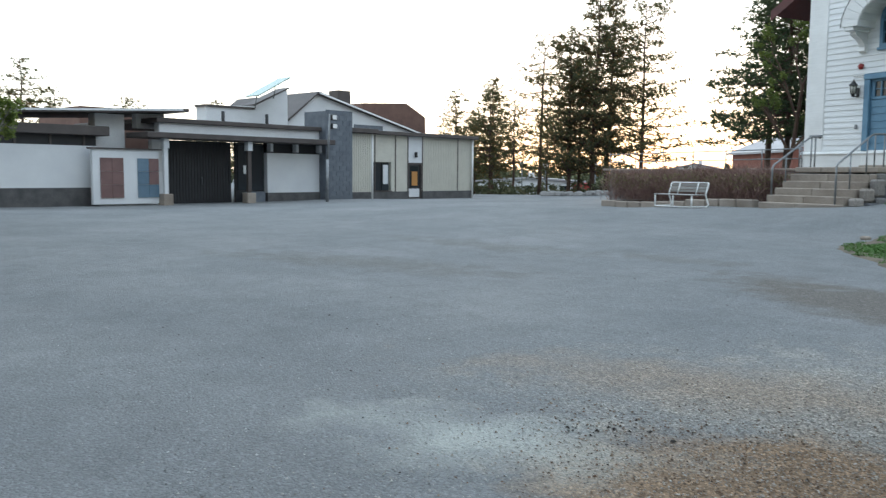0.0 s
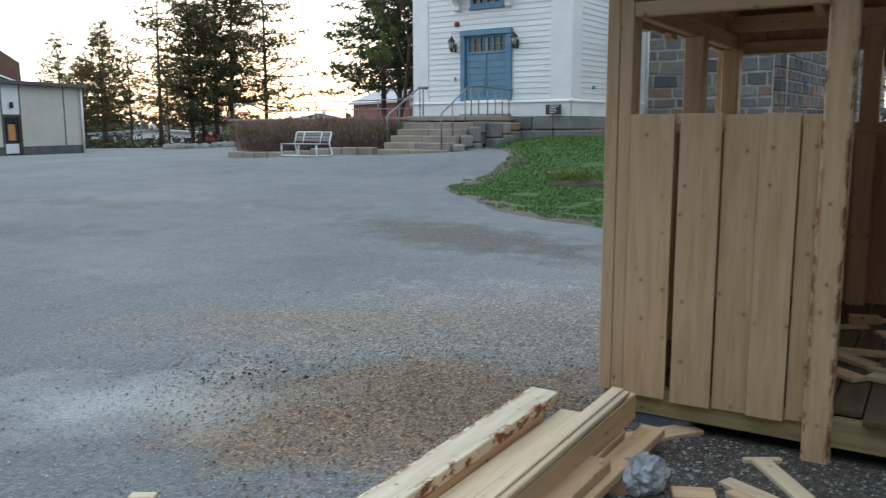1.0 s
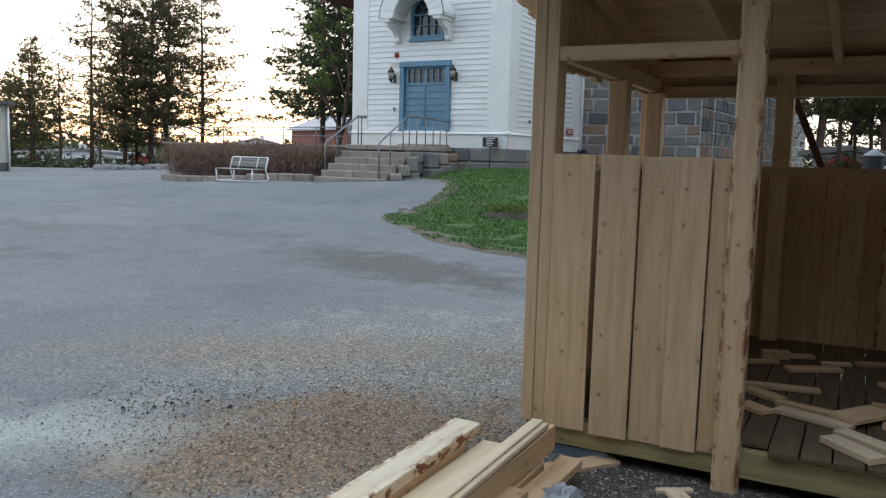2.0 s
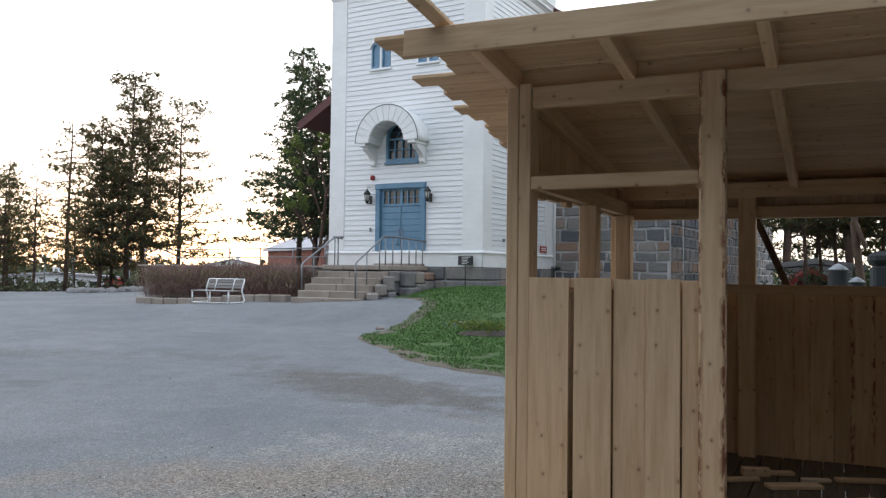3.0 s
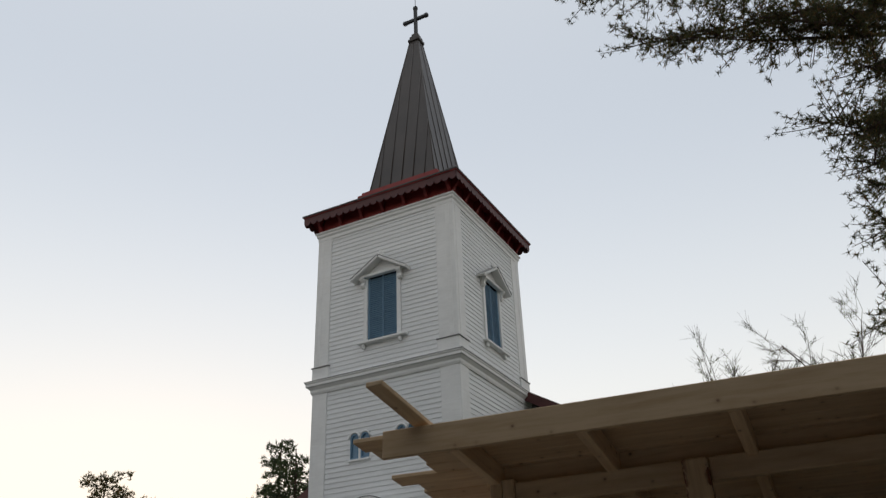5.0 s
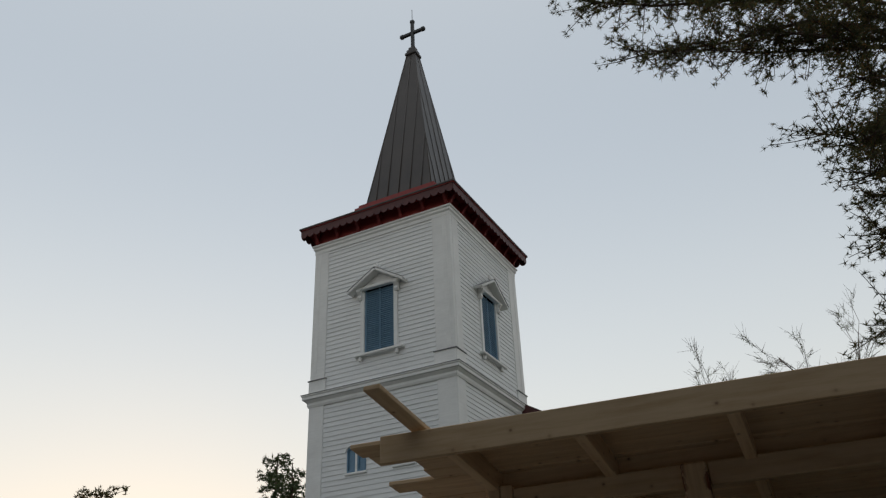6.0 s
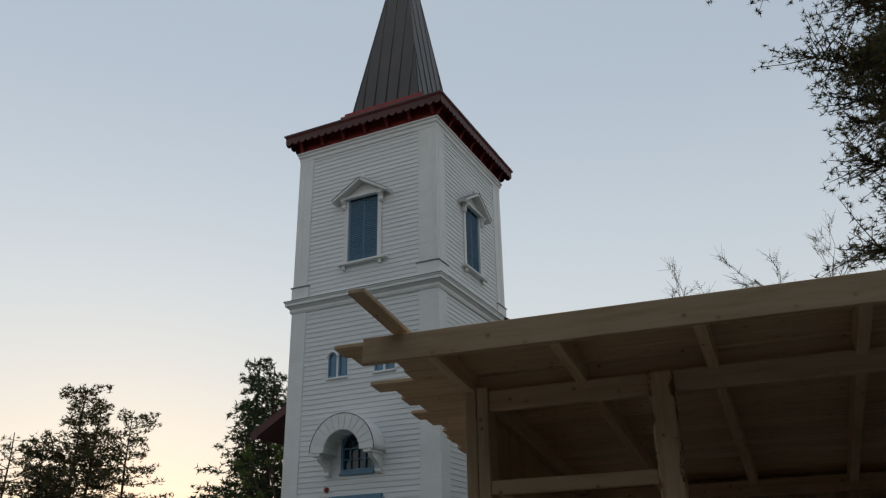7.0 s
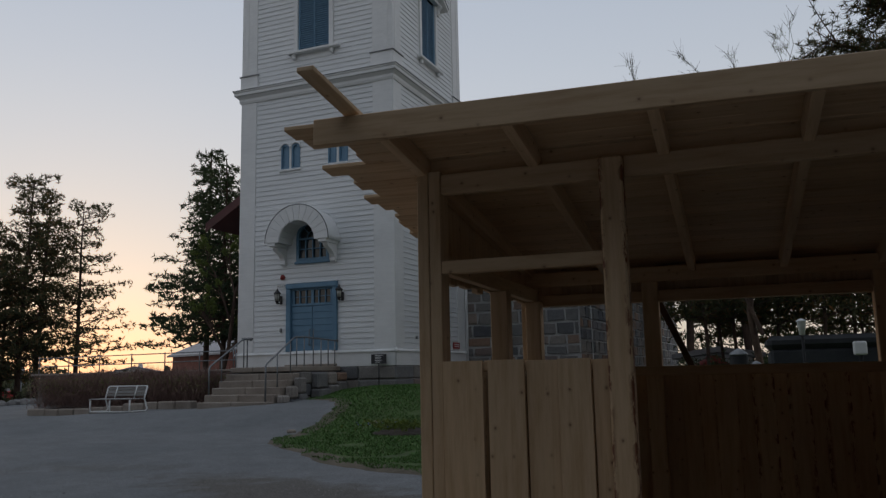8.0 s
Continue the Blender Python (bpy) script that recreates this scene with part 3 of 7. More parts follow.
        prof = [(0.0, 17.06), (0.05, 17.06), (0.05, 17.20), (0.10, 17.26), (0.10, 17.34), (0.15, 17.38), (0.15, 17.43), (0.0, 17.46)]
        bm = bmesh.new()
        lo = [bm.verts.new((-a, -a, z)) for a, z in prof]
        hi = [bm.verts.new((W5 + a, -a, z)) for a, z in prof]
        for i in range(len(prof) - 1):
            bm.faces.new((lo[i], hi[i], hi[i + 1], lo[i + 1]))
        part("cornice", bm, TRIM, tw, m=f)
        # red frieze, brackets, scalloped eaves board
        box("frieze", (0.0, 0.0, 17.44), (W5, 0.2, 18.06), RED, tw, m=f)
        nb = 7
        for i in range(nb):
            u = 0.06 + (W5 - 0.12) * i / (nb - 1)
            prism("bracket", [(u - 0.06, 0, 17.52), (u - 0.06, -0.10, 17.60), (u - 0.06, -0.16, 17.72), (u - 0.06, -0.38, 17.98), (u - 0.06, -0.38, 18.06), (u - 0.06, 0, 18.06)], (0.12, 0, 0), RED, tw, m=f)
        bm = bmesh.new()
        e = 0.47
        n = 22
        sw = (W5 + 2 * e) / n
        for i in range(n):
            u = -e + i * sw
            pts = [Vector((u, -e, 18.10))] + [Vector((u + sw * (0.5 - 0.5 * math.cos(math.pi * j / 8)), -e, 17.88 - 0.16 * math.sin(math.pi * j / 8))) for j in range(9)] + [Vector((u + sw, -e, 18.10))]
            add_prism(bm, pts, (0, 0.03, 0))
        part("scalloped_board", bm, DARKRED, tw, m=f)
        # louvred bell window with a small gable
        bell_window(tw, f)
    # eaves slab and roof
    bm = bmesh.new()
    add_box(bm, (-0.50, -0.50, 18.06), (W5 + 0.50, W5 + 0.50, 18.11))
    part("soffit", bm, RED, tw)
    c = W5 / 2

    def ring(h, z):
        return [(c - h, c - h, z), (c + h, c - h, z), (c + h, c + h, z), (c - h, c + h, z)]
    bm = bmesh.new()
    rings = [[bm.verts.new(p) for p in ring(h, z)] for h, z in ((c + 0.53, 18.10), (c + 0.53, 18.16), (1.72, 18.98))]
    for a, b in zip(rings, rings[1:]):
        for i in range(4):
            bm.faces.new((a[i], a[(i + 1) % 4], b[(i + 1) % 4], b[i]))
    bm.faces.new(rings[0][::-1])
    part("lower_roof", bm, ROOFMETAL, tw, "dark brown folded metal roof")
    bm = bmesh.new()
    for h0, h1, z0, z1 in ((1.76, 1.76, 18.70, 19.34), (1.90, 1.90, 19.34, 19.44), (1.78, 1.78, 19.44, 19.62)):
        r0, r1 = [bm.verts.new(p) for p in ring(h0, z0)], [bm.verts.new(p) for p in ring(h1, z1)]
        for i in range(4):
            bm.faces.new((r0[i], r0[(i + 1) % 4], r1[(i + 1) % 4], r1[i]))
        bm.faces.new(r1)
        bm.faces.new(r0[::-1])
    part("spire_base", bm, RED, tw)
    bm = bmesh.new()
    r0 = [bm.verts.new(p) for p in ring(1.62, 19.22)]
    r1 = [bm.verts.new(p) for p in ring(0.22, 28.45)]
    for i in range(4):
        bm.faces.new((r0[i], r0[(i + 1) % 4], r1[(i + 1) % 4], r1[i]))
    bm.faces.new(r1)
    spire = part("spire", bm, ROOFMETAL, tw, "tall brown standing-seam metal spire")
    for q in range(4):
        rot = Matrix.Translation((c, c, 0)) @ pose(0, 0, 0, 0, 0, 90 * q)
        for k in (-0.66, -0.33, 0.0, 0.33, 0.66, 1.0):
            x0 = k * 1.62
            if abs(k) < 0.99:
                t1 = 1.0 if abs(k) < 0.12 else min(1.0, (1 - abs(k)) * 1.0 + 0.0)
                # seams run straight up and end at the hip
                t1 = 1.0 if k == 0 else (1.62 - abs(x0)) / (1.62 - 0.22)
                p0, p1 = Vector((x0, -1.63, 19.22)), Vector((x0, -(1.63 + (0.22 - 1.63) * t1), 19.22 + (28.45 - 19.22) * t1))
            else:
                p0, p1 = Vector((1.62, -1.62, 19.22)), Vector((0.22, -0.22, 28.45))
            bm = bmesh.new()
            add_tube(bm, [p0, p1], 0.022, 4)
            part("seam", bm, ROOFMETAL, spire, m=rot)
    bm = bmesh.new()
    for h, z0, z1 in ((0.30, 28.40, 28.56), (0.24, 28.56, 28.75), (0.17, 28.75, 28.95)):
        add_box(bm, (c - h, c - h, z0), (c + h, c + h, z1), 0.03)
    part("spire_cap", bm, ROOFMETAL, tw)
    bm = bmesh.new()
    add_box(bm, (c - 0.075, c - 0.075, 28.9), (c + 0.075, c + 0.075, 30.72), 0.015)
    add_box(bm, (c - 0.60, c - 0.075, 29.88), (c - 0.076, c + 0.075, 30.03), 0.015)
    add_box(bm, (c + 0.076, c - 0.075, 29.88), (c + 0.60, c + 0.075, 30.03), 0.015)
    for p in ((c - 0.58, 29.955), (c + 0.58, 29.955), (c, 30.68)):
        add_box(bm, (p[0] - 0.11, c - 0.10, p[1] - 0.11), (p[0] + 0.11, c + 0.10, p[1] + 0.11), 0.05)
    part("cross", bm, BLACK, tw, "dark metal cross on the spire")
    tube("lightning_rod", [(c, c, 30.7), (c, c, 31.5)], 0.015, BLACK, tw)
    return tw


def bell_window(tw, f):
    w = box("bell_window", (2.29, 0.06, 12.43), (3.53, 0.16, 14.86), LOUVRE, tw, "blue louvred belfry window shutters", m=f)
    me = bpy.data.meshes.new("slat")
    bm = bmesh.new()
    add_prism(bm, [Vector((0, 0.07, 0.0)), Vector((0, 0.012, 0.0)), Vector((0, 0.005, 0.02)), Vector((0, 0.07, 0.075))], (0.545, 0, 0))
    bm.to_mesh(me)
    bm.free()
    me.materials.append(LOUVRE)
    for i in range(30):
        z = 12.50 + i * 0.0775
        for u in (2.345, 2.935):
            same_mesh("slat", me, w, Matrix.Translation((u, 0, z)))
    for u0, u1 in ((2.29, 2.345), (2.89, 2.903), (2.917, 2.935), (3.48, 3.53)):
        box("stile", (u0, -0.01, 12.43), (u1, 0.06, 14.86), LOUVRE, w, bevel=0.004)
    box("casing", (2.13, -0.075, 12.36), (2.29, 0.06, 14.9), TRIM, w, bevel=0.01)
    box("casing", (3.53, -0.075, 12.36), (3.69, 0.06, 14.9), TRIM, w, bevel=0.01)
    box("sill", (1.94, -0.20, 12.27), (3.96, 0.05, 12.36), TRIM, w, bevel=0.015)
    for u in (2.10, 3.60):
        box("sill_bracket", (u, -0.15, 12.09), (u + 0.12, -0.03, 12.27), TRIM, w, bevel=0.03)
    # open gable: raking mouldings over a head beam, the field between set back
    box("head_beam", (2.02, -0.20, 14.86), (3.80, -0.02, 14.97), TRIM, w, bevel=0.02)
    prism("gable_field", [(2.15, -0.06, 14.97), (3.67, -0.06, 14.97), (2.91, -0.06, 15.44)], (0, 0.06, 0), TRIM, w)
    for s in (-1, 1):
        p0, p1 = Vector((2.91 + s * 1.19, -0.19, 14.78)), Vector((2.91 + s * 0.02, -0.19, 15.50))
        plank("gable_moulding", p0, p1, 0.38, 0.10, TRIM, w, bevel=0.015)
        plank("gable_flashing", p0 + Vector((0, 0, 0.062)), p1 + Vector((0, 0, 0.062)), 0.42, 0.016, FLASHING, w, bevel=0.004)
    for u in (2.05, 3.61):
        prism("head_bracket", [(u, -0.03, 14.48), (u, -0.12, 14.50), (u, -0.17, 14.58), (u, -0.15, 14.68), (u, -0.26, 14.80), (u, -0.26, 14.86), (u, -0.03, 14.86)], (0.16, 0, 0), TRIM, w)
    bm = bmesh.new()
    for a in range(5):
        t = radians(90 + (a - 2) * 40)
        add_tube(bm, [(2.91, -0.2, 15.52), (2.91 + 0.17 * math.cos(t), -0.2, 15.60 + 0.19 * math.sin(t))], 0.022, 5, 0.036)
    part("finial", bm, TRIM, w)
    return w


FLASHING = grainy("grey_flashing", (0.20, 0.205, 0.21), (0.30, 0.305, 0.31), 3.0, 0.5)
church_tower()

# ---- church: door, windows, lamps, stairs ----
def front_thing(name, label, category, group=""):
    return thing(name, TW, label, category, group)


def church_door():
    d = tagged(thing("door_1", TW, "closed blue double church door with a row of small panes", "door", kind="structure"))
    box("casing", (1.92, -0.10, 2.12), (2.09, 0.05, 4.17), BLUE, d, bevel=0.012)
    box("casing", (3.67, -0.10, 2.12), (3.84, 0.05, 4.17), BLUE, d, bevel=0.012)
    box("lintel", (1.91, -0.12, 4.173), (3.85, 0.05, 4.34), BLUE, d, bevel=0.015)
    box("threshold", (1.92, -0.16, 1.62), (3.84, 0.05, 1.70), STEP, d, bevel=0.015)
    for u0, u1 in ((2.09, 2.877), (2.883, 3.67)):
        leaf = box("leaf", (u0, 0.02, 2.12), (u1, 0.06, 3.60), BLUE, d, bevel=0.004)
        n = 7
        for i in range(n):
            z = 2.13 + i * 1.46 / n
            box("panel_board", (u0 + 0.01, 0.0, z), (u1 - 0.01, 0.02, z + 1.46 / n - 0.012), BLUE, leaf, bevel=0.008)
        hu = 2.80 if u0 < 2.5 else 2.96
        tube("door_handle", [(hu, -0.0, 2.30), (hu, -0.06, 2.33), (hu, -0.06, 2.80), (hu, 0.0, 2.83)], 0.013, STEEL, leaf, "steel pull handle")
    for u0, u1 in ((1.93, 2.877), (2.883, 3.83)):
        box("kick_board", (u0, -0.07, 1.70), (u1, 0.06, 2.118), TRIM, d, "white painted board under the blue leaf", bevel=0.01)
    # glazed row above the leaves
    light = box("fanlight", (2.09, 0.07, 3.60), (3.67, 0.10, 4.19), INTERIOR, d, "row of small glazed panes")
    box("glazing_rail", (2.09, -0.01, 3.60), (3.67, 0.06, 3.68), BLUE, light, bevel=0.006)
    box("glazing_rail", (2.09, -0.01, 4.11), (3.67, 0.06, 4.19), BLUE, light, bevel=0.006)
    box("glazing_bar", (2.09, 0.005, 3.885), (3.67, 0.05, 3.905), BLUE, light)
    for i in range(7):
        u = 2.15 + i * 1.46 / 6
        w = 0.05 if i in (0, 3, 6) else 0.018
        box("glazing_bar", (u - w, 0.0, 3.681), (u + w, 0.052, 4.109), BLUE, light)
    for i in range(6):
        u = 2.17 + i * 1.46 / 6
        box("pane", (u, 0.053, 3.68), (u + 0.205, 0.058, 4.11), GLASS, light)
    return d


def arch_window():
    """Round-headed window under a shingled hood on two brackets."""
    w = thing("window_1", TW, "blue arched window under a white half-round hood", "window", kind="structure")
    uc, zs, r = 2.90, 5.83, 0.62
    # blue frame and bars
    out = [(uc - r, 5.05)] + [(uc + r, 5.05)] + arch_points(uc, r, zs)
    inn = [(uc - r + 0.10, 5.17)] + [(uc + r - 0.10, 5.17)] + arch_points(uc, r - 0.10, zs)
    bm = bmesh.new()
    for a, b in ((0.0, 0.0),):
        vo = [[bm.verts.new((u, v, z)) for u, z in out] for v in (-0.05, 0.08)]
        vi = [[bm.verts.new((u, v, z)) for u, z in inn] for v in (-0.05, 0.08)]
        n = len(out)
        for i in range(n):
            j = (i + 1) % n
            bm.faces.new((vo[0][i], vo[0][j], vi[0][j], vi[0][i]))
            bm.faces.new((vo[1][j], vo[1][i], vi[1][i], vi[1][j]))
            bm.faces.new((vo[0][j], vo[0][i], vo[1][i], vo[1][j]))
            bm.faces.new((vi[0][i], vi[0][j], vi[1][j], vi[1][i]))
        bmesh.ops.recalc_face_normals(bm, faces=bm.faces[:])
    part("frame", bm, BLUE, w)
    bm = bmesh.new()
    bm.faces.new([bm.verts.new((u, 0.05, z)) for u, z in inn])
    part("pane", bm, GLASS, w)
    box("curtain", (2.40, 0.10, 5.15), (3.40, 0.12, 5.75), CURTAIN, w, "pale curtain behind the panes")
    box("sill", (2.24, -0.10, 4.98), (3.56, 0.04, 5.06), BLUE, w, bevel=0.012)
    box("transom", (2.38, -0.03, 5.79), (3.42, 0.048, 5.85), BLUE, w, bevel=0.004)
    for u in (2.62, 2.90, 3.18):
        box("glazing_bar", (u - 0.02, -0.02, 5.17), (u + 0.02, 0.047, 5.79), BLUE, w)
    box("glazing_bar", (2.38, -0.018, 5.46), (3.42, 0.046, 5.49), BLUE, w)
    bm = bmesh.new()
    for k in range(1, 4):
        t = math.pi * k / 4
        add_tube(bm, [(uc + 0.2 * math.cos(t), 0.02, zs + 0.2 * math.sin(t)), (uc + 0.53 * math.cos(t), 0.02, zs + 0.53 * math.sin(t))], 0.016, 5)
    add_tube(bm, [(uc + 0.24 * math.cos(math.pi * k / 12), 0.02, zs + 0.24 * math.sin(math.pi * k / 12)) for k in range(13)], 0.016, 5)
    part("tracery", bm, BLUE, w)
    # hood: a half barrel, its outer rim faced with wedge boards
    dep, ro, ri = 0.80, 1.165, 0.68
    zc = 5.63
    uc = 2.77
    hood = thing("window_hood", TW, "white half-round wooden hood on two scrolled brackets", "hood", kind="structure")
    bm = bmesh.new()
    n = 24
    rings = []
    for rr, v in ((ri, 0.0), (ri, -dep), (ro, -dep), (ro, 0.0)):
        rings.append([bm.verts.new((uc + rr * math.cos(math.pi * i / n), v, zc + rr * math.sin(math.pi * i / n))) for i in range(n + 1)])
    for a, b in ((0, 1), (1, 2), (2, 3)):
        for i in range(n):
            f = bm.faces.new((rings[a][i], rings[a][i + 1], rings[b][i + 1], rings[b][i]))
            f.smooth = a != 1
    for i in (0, n):
        bm.faces.new([r[i] for r in rings])
    bmesh.ops.recalc_face_normals(bm, faces=bm.faces[:])
    part("barrel", bm, WHITE, hood)
    k = 13
    for i in range(k):
        a0, a1 = math.pi * i / k + 0.008, math.pi * (i + 1) / k - 0.008
        am = (a0 + a1) / 2
        pts = [(uc + ri * math.cos(a0), -dep - 0.001, zc + ri * math.sin(a0)), (uc + (ro + 0.02) * math.cos(a0), -dep - 0.001, zc + (ro + 0.02) * math.sin(a0)),
               (uc + (ro + 0.02) * math.cos(am), -dep - 0.001, zc + (ro + 0.02) * math.sin(am)), (uc + (ro + 0.02) * math.cos(a1), -dep - 0.001, zc + (ro + 0.02) * math.sin(a1)),
               (uc + ri * math.cos(a1), -dep - 0.001, zc + ri * math.sin(a1)), (uc + ri * math.cos(am), -dep - 0.001, zc + ri * math.sin(am))]
        prism("wedge_board", pts, (0, -0.022, 0), TRIM, hood)
    for i in range(11):
        rr = ri - 0.004
        a0, a1 = math.pi * i / 11 + 0.012, math.pi * (i + 1) / 11 - 0.012
        bm = bmesh.new()
        q = [Vector((uc + rr * math.cos(a), v, zc + rr * math.sin(a))) for a, v in ((a0, 0), (a1, 0), (a1, -dep), (a0, -dep))]
        nrm = Vector((-math.cos((a0 + a1) / 2), 0, -math.sin((a0 + a1) / 2))) * 0.014
        add_prism(bm, q, nrm)
        part("lining_board", bm, TRIM, hood)
    bm = bmesh.new()
    add_tube(bm, [(uc + (ro + 0.03) * math.cos(math.pi * i / n), -dep - 0.02, zc + (ro + 0.03) * math.sin(math.pi * i / n)) for i in range(n + 1)], 0.014, 5)
    part("drip_edge", bm, BLACK, hood, "dark metal drip edge")
    for s in (-1, 1):
        u = uc + s * 0.95
        box("bracket_beam", (u - 0.14, -dep, zc - 0.10), (u + 0.14, 0.0, zc), TRIM, hood, bevel=0.01)
        prof = [(0.0, -0.66), (-0.10, -0.68), (-0.16, -0.62), (-0.15, -0.52), (-0.20, -0.42), (-0.34, -0.30), (-0.52, -0.24), (-0.60, -0.16), (-0.60, -0.10), (0.0, -0.10)]
        prism("bracket", [(u - 0.09, a, zc + b) for a, b in prof], (0.18, 0, 0), TRIM, hood)
    return w


def twin_window(name, u0):
    w = thing(name, TW, "small blue round-headed twin window", "window", "twin windows of the tower", kind="structure")
    for u in (u0, u0 + 0.42):
        zs, r = 8.97, 0.165
        out = [(u, 8.27), (u + 2 * r, 8.27)] + arch_points(u + r, r, zs, 8)
        inn = [(u + 0.05, 8.33), (u + 2 * r - 0.05, 8.33)] + arch_points(u + r, r - 0.05, zs, 8)
        bm = bmesh.new()
        vo, vi = [bm.verts.new((a, -0.03, z)) for a, z in out], [bm.verts.new((a, -0.03, z)) for a, z in inn]
        vb, vd = [bm.verts.new((a, 0.05, z)) for a, z in out], [bm.verts.new((a, 0.05, z)) for a, z in inn]
        n = len(out)
        for i in range(n):
            j = (i + 1) % n
            bm.faces.new((vo[i], vo[j], vi[j], vi[i]))
            bm.faces.new((vo[j], vo[i], vb[i], vb[j]))
            bm.faces.new((vi[i], vi[j], vd[j], vd[i]))
        part("frame", bm, BLUE, w)
        bm = bmesh.new()
        bm.faces.new([bm.verts.new((a, 0.03, z)) for a, z in inn])
        part("pane", bm, LOUVRE, w)
        bm = bmesh.new()
        add_tube(bm, [(a, -0.035, z) for a, z in arch_points(u + r, r + 0.04, zs, 8)], 0.03, 5)
        part("arch_moulding", bm, TRIM, w)
    box("mullion", (u0 + 0.332, -0.04, 8.25), (u0 + 0.418, 0.04, 9.0), TRIM, w, bevel=0.01)
    box("sill", (u0 - 0.06, -0.08, 8.19), (u0 + 0.81, 0.04, 8.265), TRIM, w, bevel=0.012)
    return w


def wall_lantern(u):
    la = thing("wall_lantern", TW @ Matrix.Translation((u, -0.26, 3.69)), "black iron wall lantern with pale glass beside the door", "lantern", "lanterns beside the church door")
    bm = bmesh.new()
    add_lathe(bm, [(0.02, 0.0), (0.06, 0.03), (0.05, 0.06), (0.075, 0.08), (0.075, 0.10)], 6)
    part("base", bm, BLACK, la)
    bm = bmesh.new()
    add_lathe(bm, [(0.068, 0.10), (0.095, 0.33)], 6)
    part("glass", bm, PALEGLASS, la, "pale frosted glass")
    for i in range(6):
        t = math.pi * i / 3
        tube("bar", [(0.072 * math.cos(t), 0.072 * math.sin(t), 0.09), (0.10 * math.cos(t), 0.10 * math.sin(t), 0.335)], 0.01, BLACK, la, sides=4)
    bm = bmesh.new()
    add_lathe(bm, [(0.135, 0.33), (0.13, 0.35), (0.06, 0.42), (0.05, 0.44), (0.02, 0.46), (0.028, 0.48), (0.005, 0.51)], 6)
    part("roof", bm, BLACK, la)
    tube("arm", [(0, 0.22, 0.10), (0, 0.16, 0.04), (0, 0.05, 0.0), (0, 0, 0.02)], 0.014, BLACK, la)
    bm = bmesh.new()
    add_box(bm, (-0.05, 0.205, 0.0), (0.05, 0.232, 0.28), 0.008)
    part("wall_plate", bm, BLACK, la)
    return la


PALEGLASS = mat("frosted_glass", (0.45, 0.45, 0.40), 0.3)
church_door()
arch_window()
twin_window("window_2", 1.635)
twin_window("window_3", 3.48)
wall_lantern(1.70)
wall_lantern(4.03)
al = thing("alarm_bell", TW @ pose(1.76, -0.03, 4.58, 90, 0, 0), "small dark red round alarm bell on the wall", "alarm")
bm = bmesh.new()
add_lathe(bm, [(0.02, -0.02), (0.085, -0.01), (0.09, 0.03), (0.06, 0.07), (0.01, 0.08)], 14)
part("dome", bm, RED, al)
sg = box("door_sign", (1.52, -0.045, 4.27), (1.90, -0.03, 4.34), TRIM, None, bevel=0.003, m=TW)
tagged(sg, "small white sign beside the door casing", "sign")
for i in range(4):
    box("lettering_bar", (1.55 + i * 0.085, -0.048, 4.295), (1.61 + i * 0.085, -0.0455, 4.315), BLACK, sg)
sw = box("door_phone", (1.66, -0.07, 2.77), (1.74, -0.03, 2.90), STEEL, None, bevel=0.01, m=TW)
tagged(sw, "small grey metal door phone box", "intercom")
PLAQ = mat("plaque_black", (0.02, 0.022, 0.028), 0.4)
pq = thing("notice_plaque", TW @ Matrix.Translation((5.40, -0.20, 1.0)), "black notice board with white lettering bars on a thin post", "sign")
box("board", (-0.26, -0.02, 0.66), (0.26, 0.02, 0.95), PLAQ, pq, bevel=0.006)
for i in range(5):
    w = (0.30, 0.22, 0.20, 0.24, 0.18)[i]
    box("lettering_bar", (-0.12, -0.026, 0.90 - i * 0.05), (-0.12 + w, -0.0205, 0.918 - i * 0.05), TRIM, pq)
tube("post", [(0, 0, -0.15), (0, 0, 0.66)], 0.018, BLACK, pq)
box("wall_light", (5.66, -0.05, 2.45), (5.74, 0.0, 2.55), STEEL, None, m=TW @ Matrix.Translation((0.35, 1.6, 0)))
bpy.data.objects["wall_light"].matrix_basis = TW @ Matrix.Translation((W5 - 5.64, 1.5, 0))
tagged(bpy.data.objects["wall_light"], "small grey box light on the tower side", "lamp")


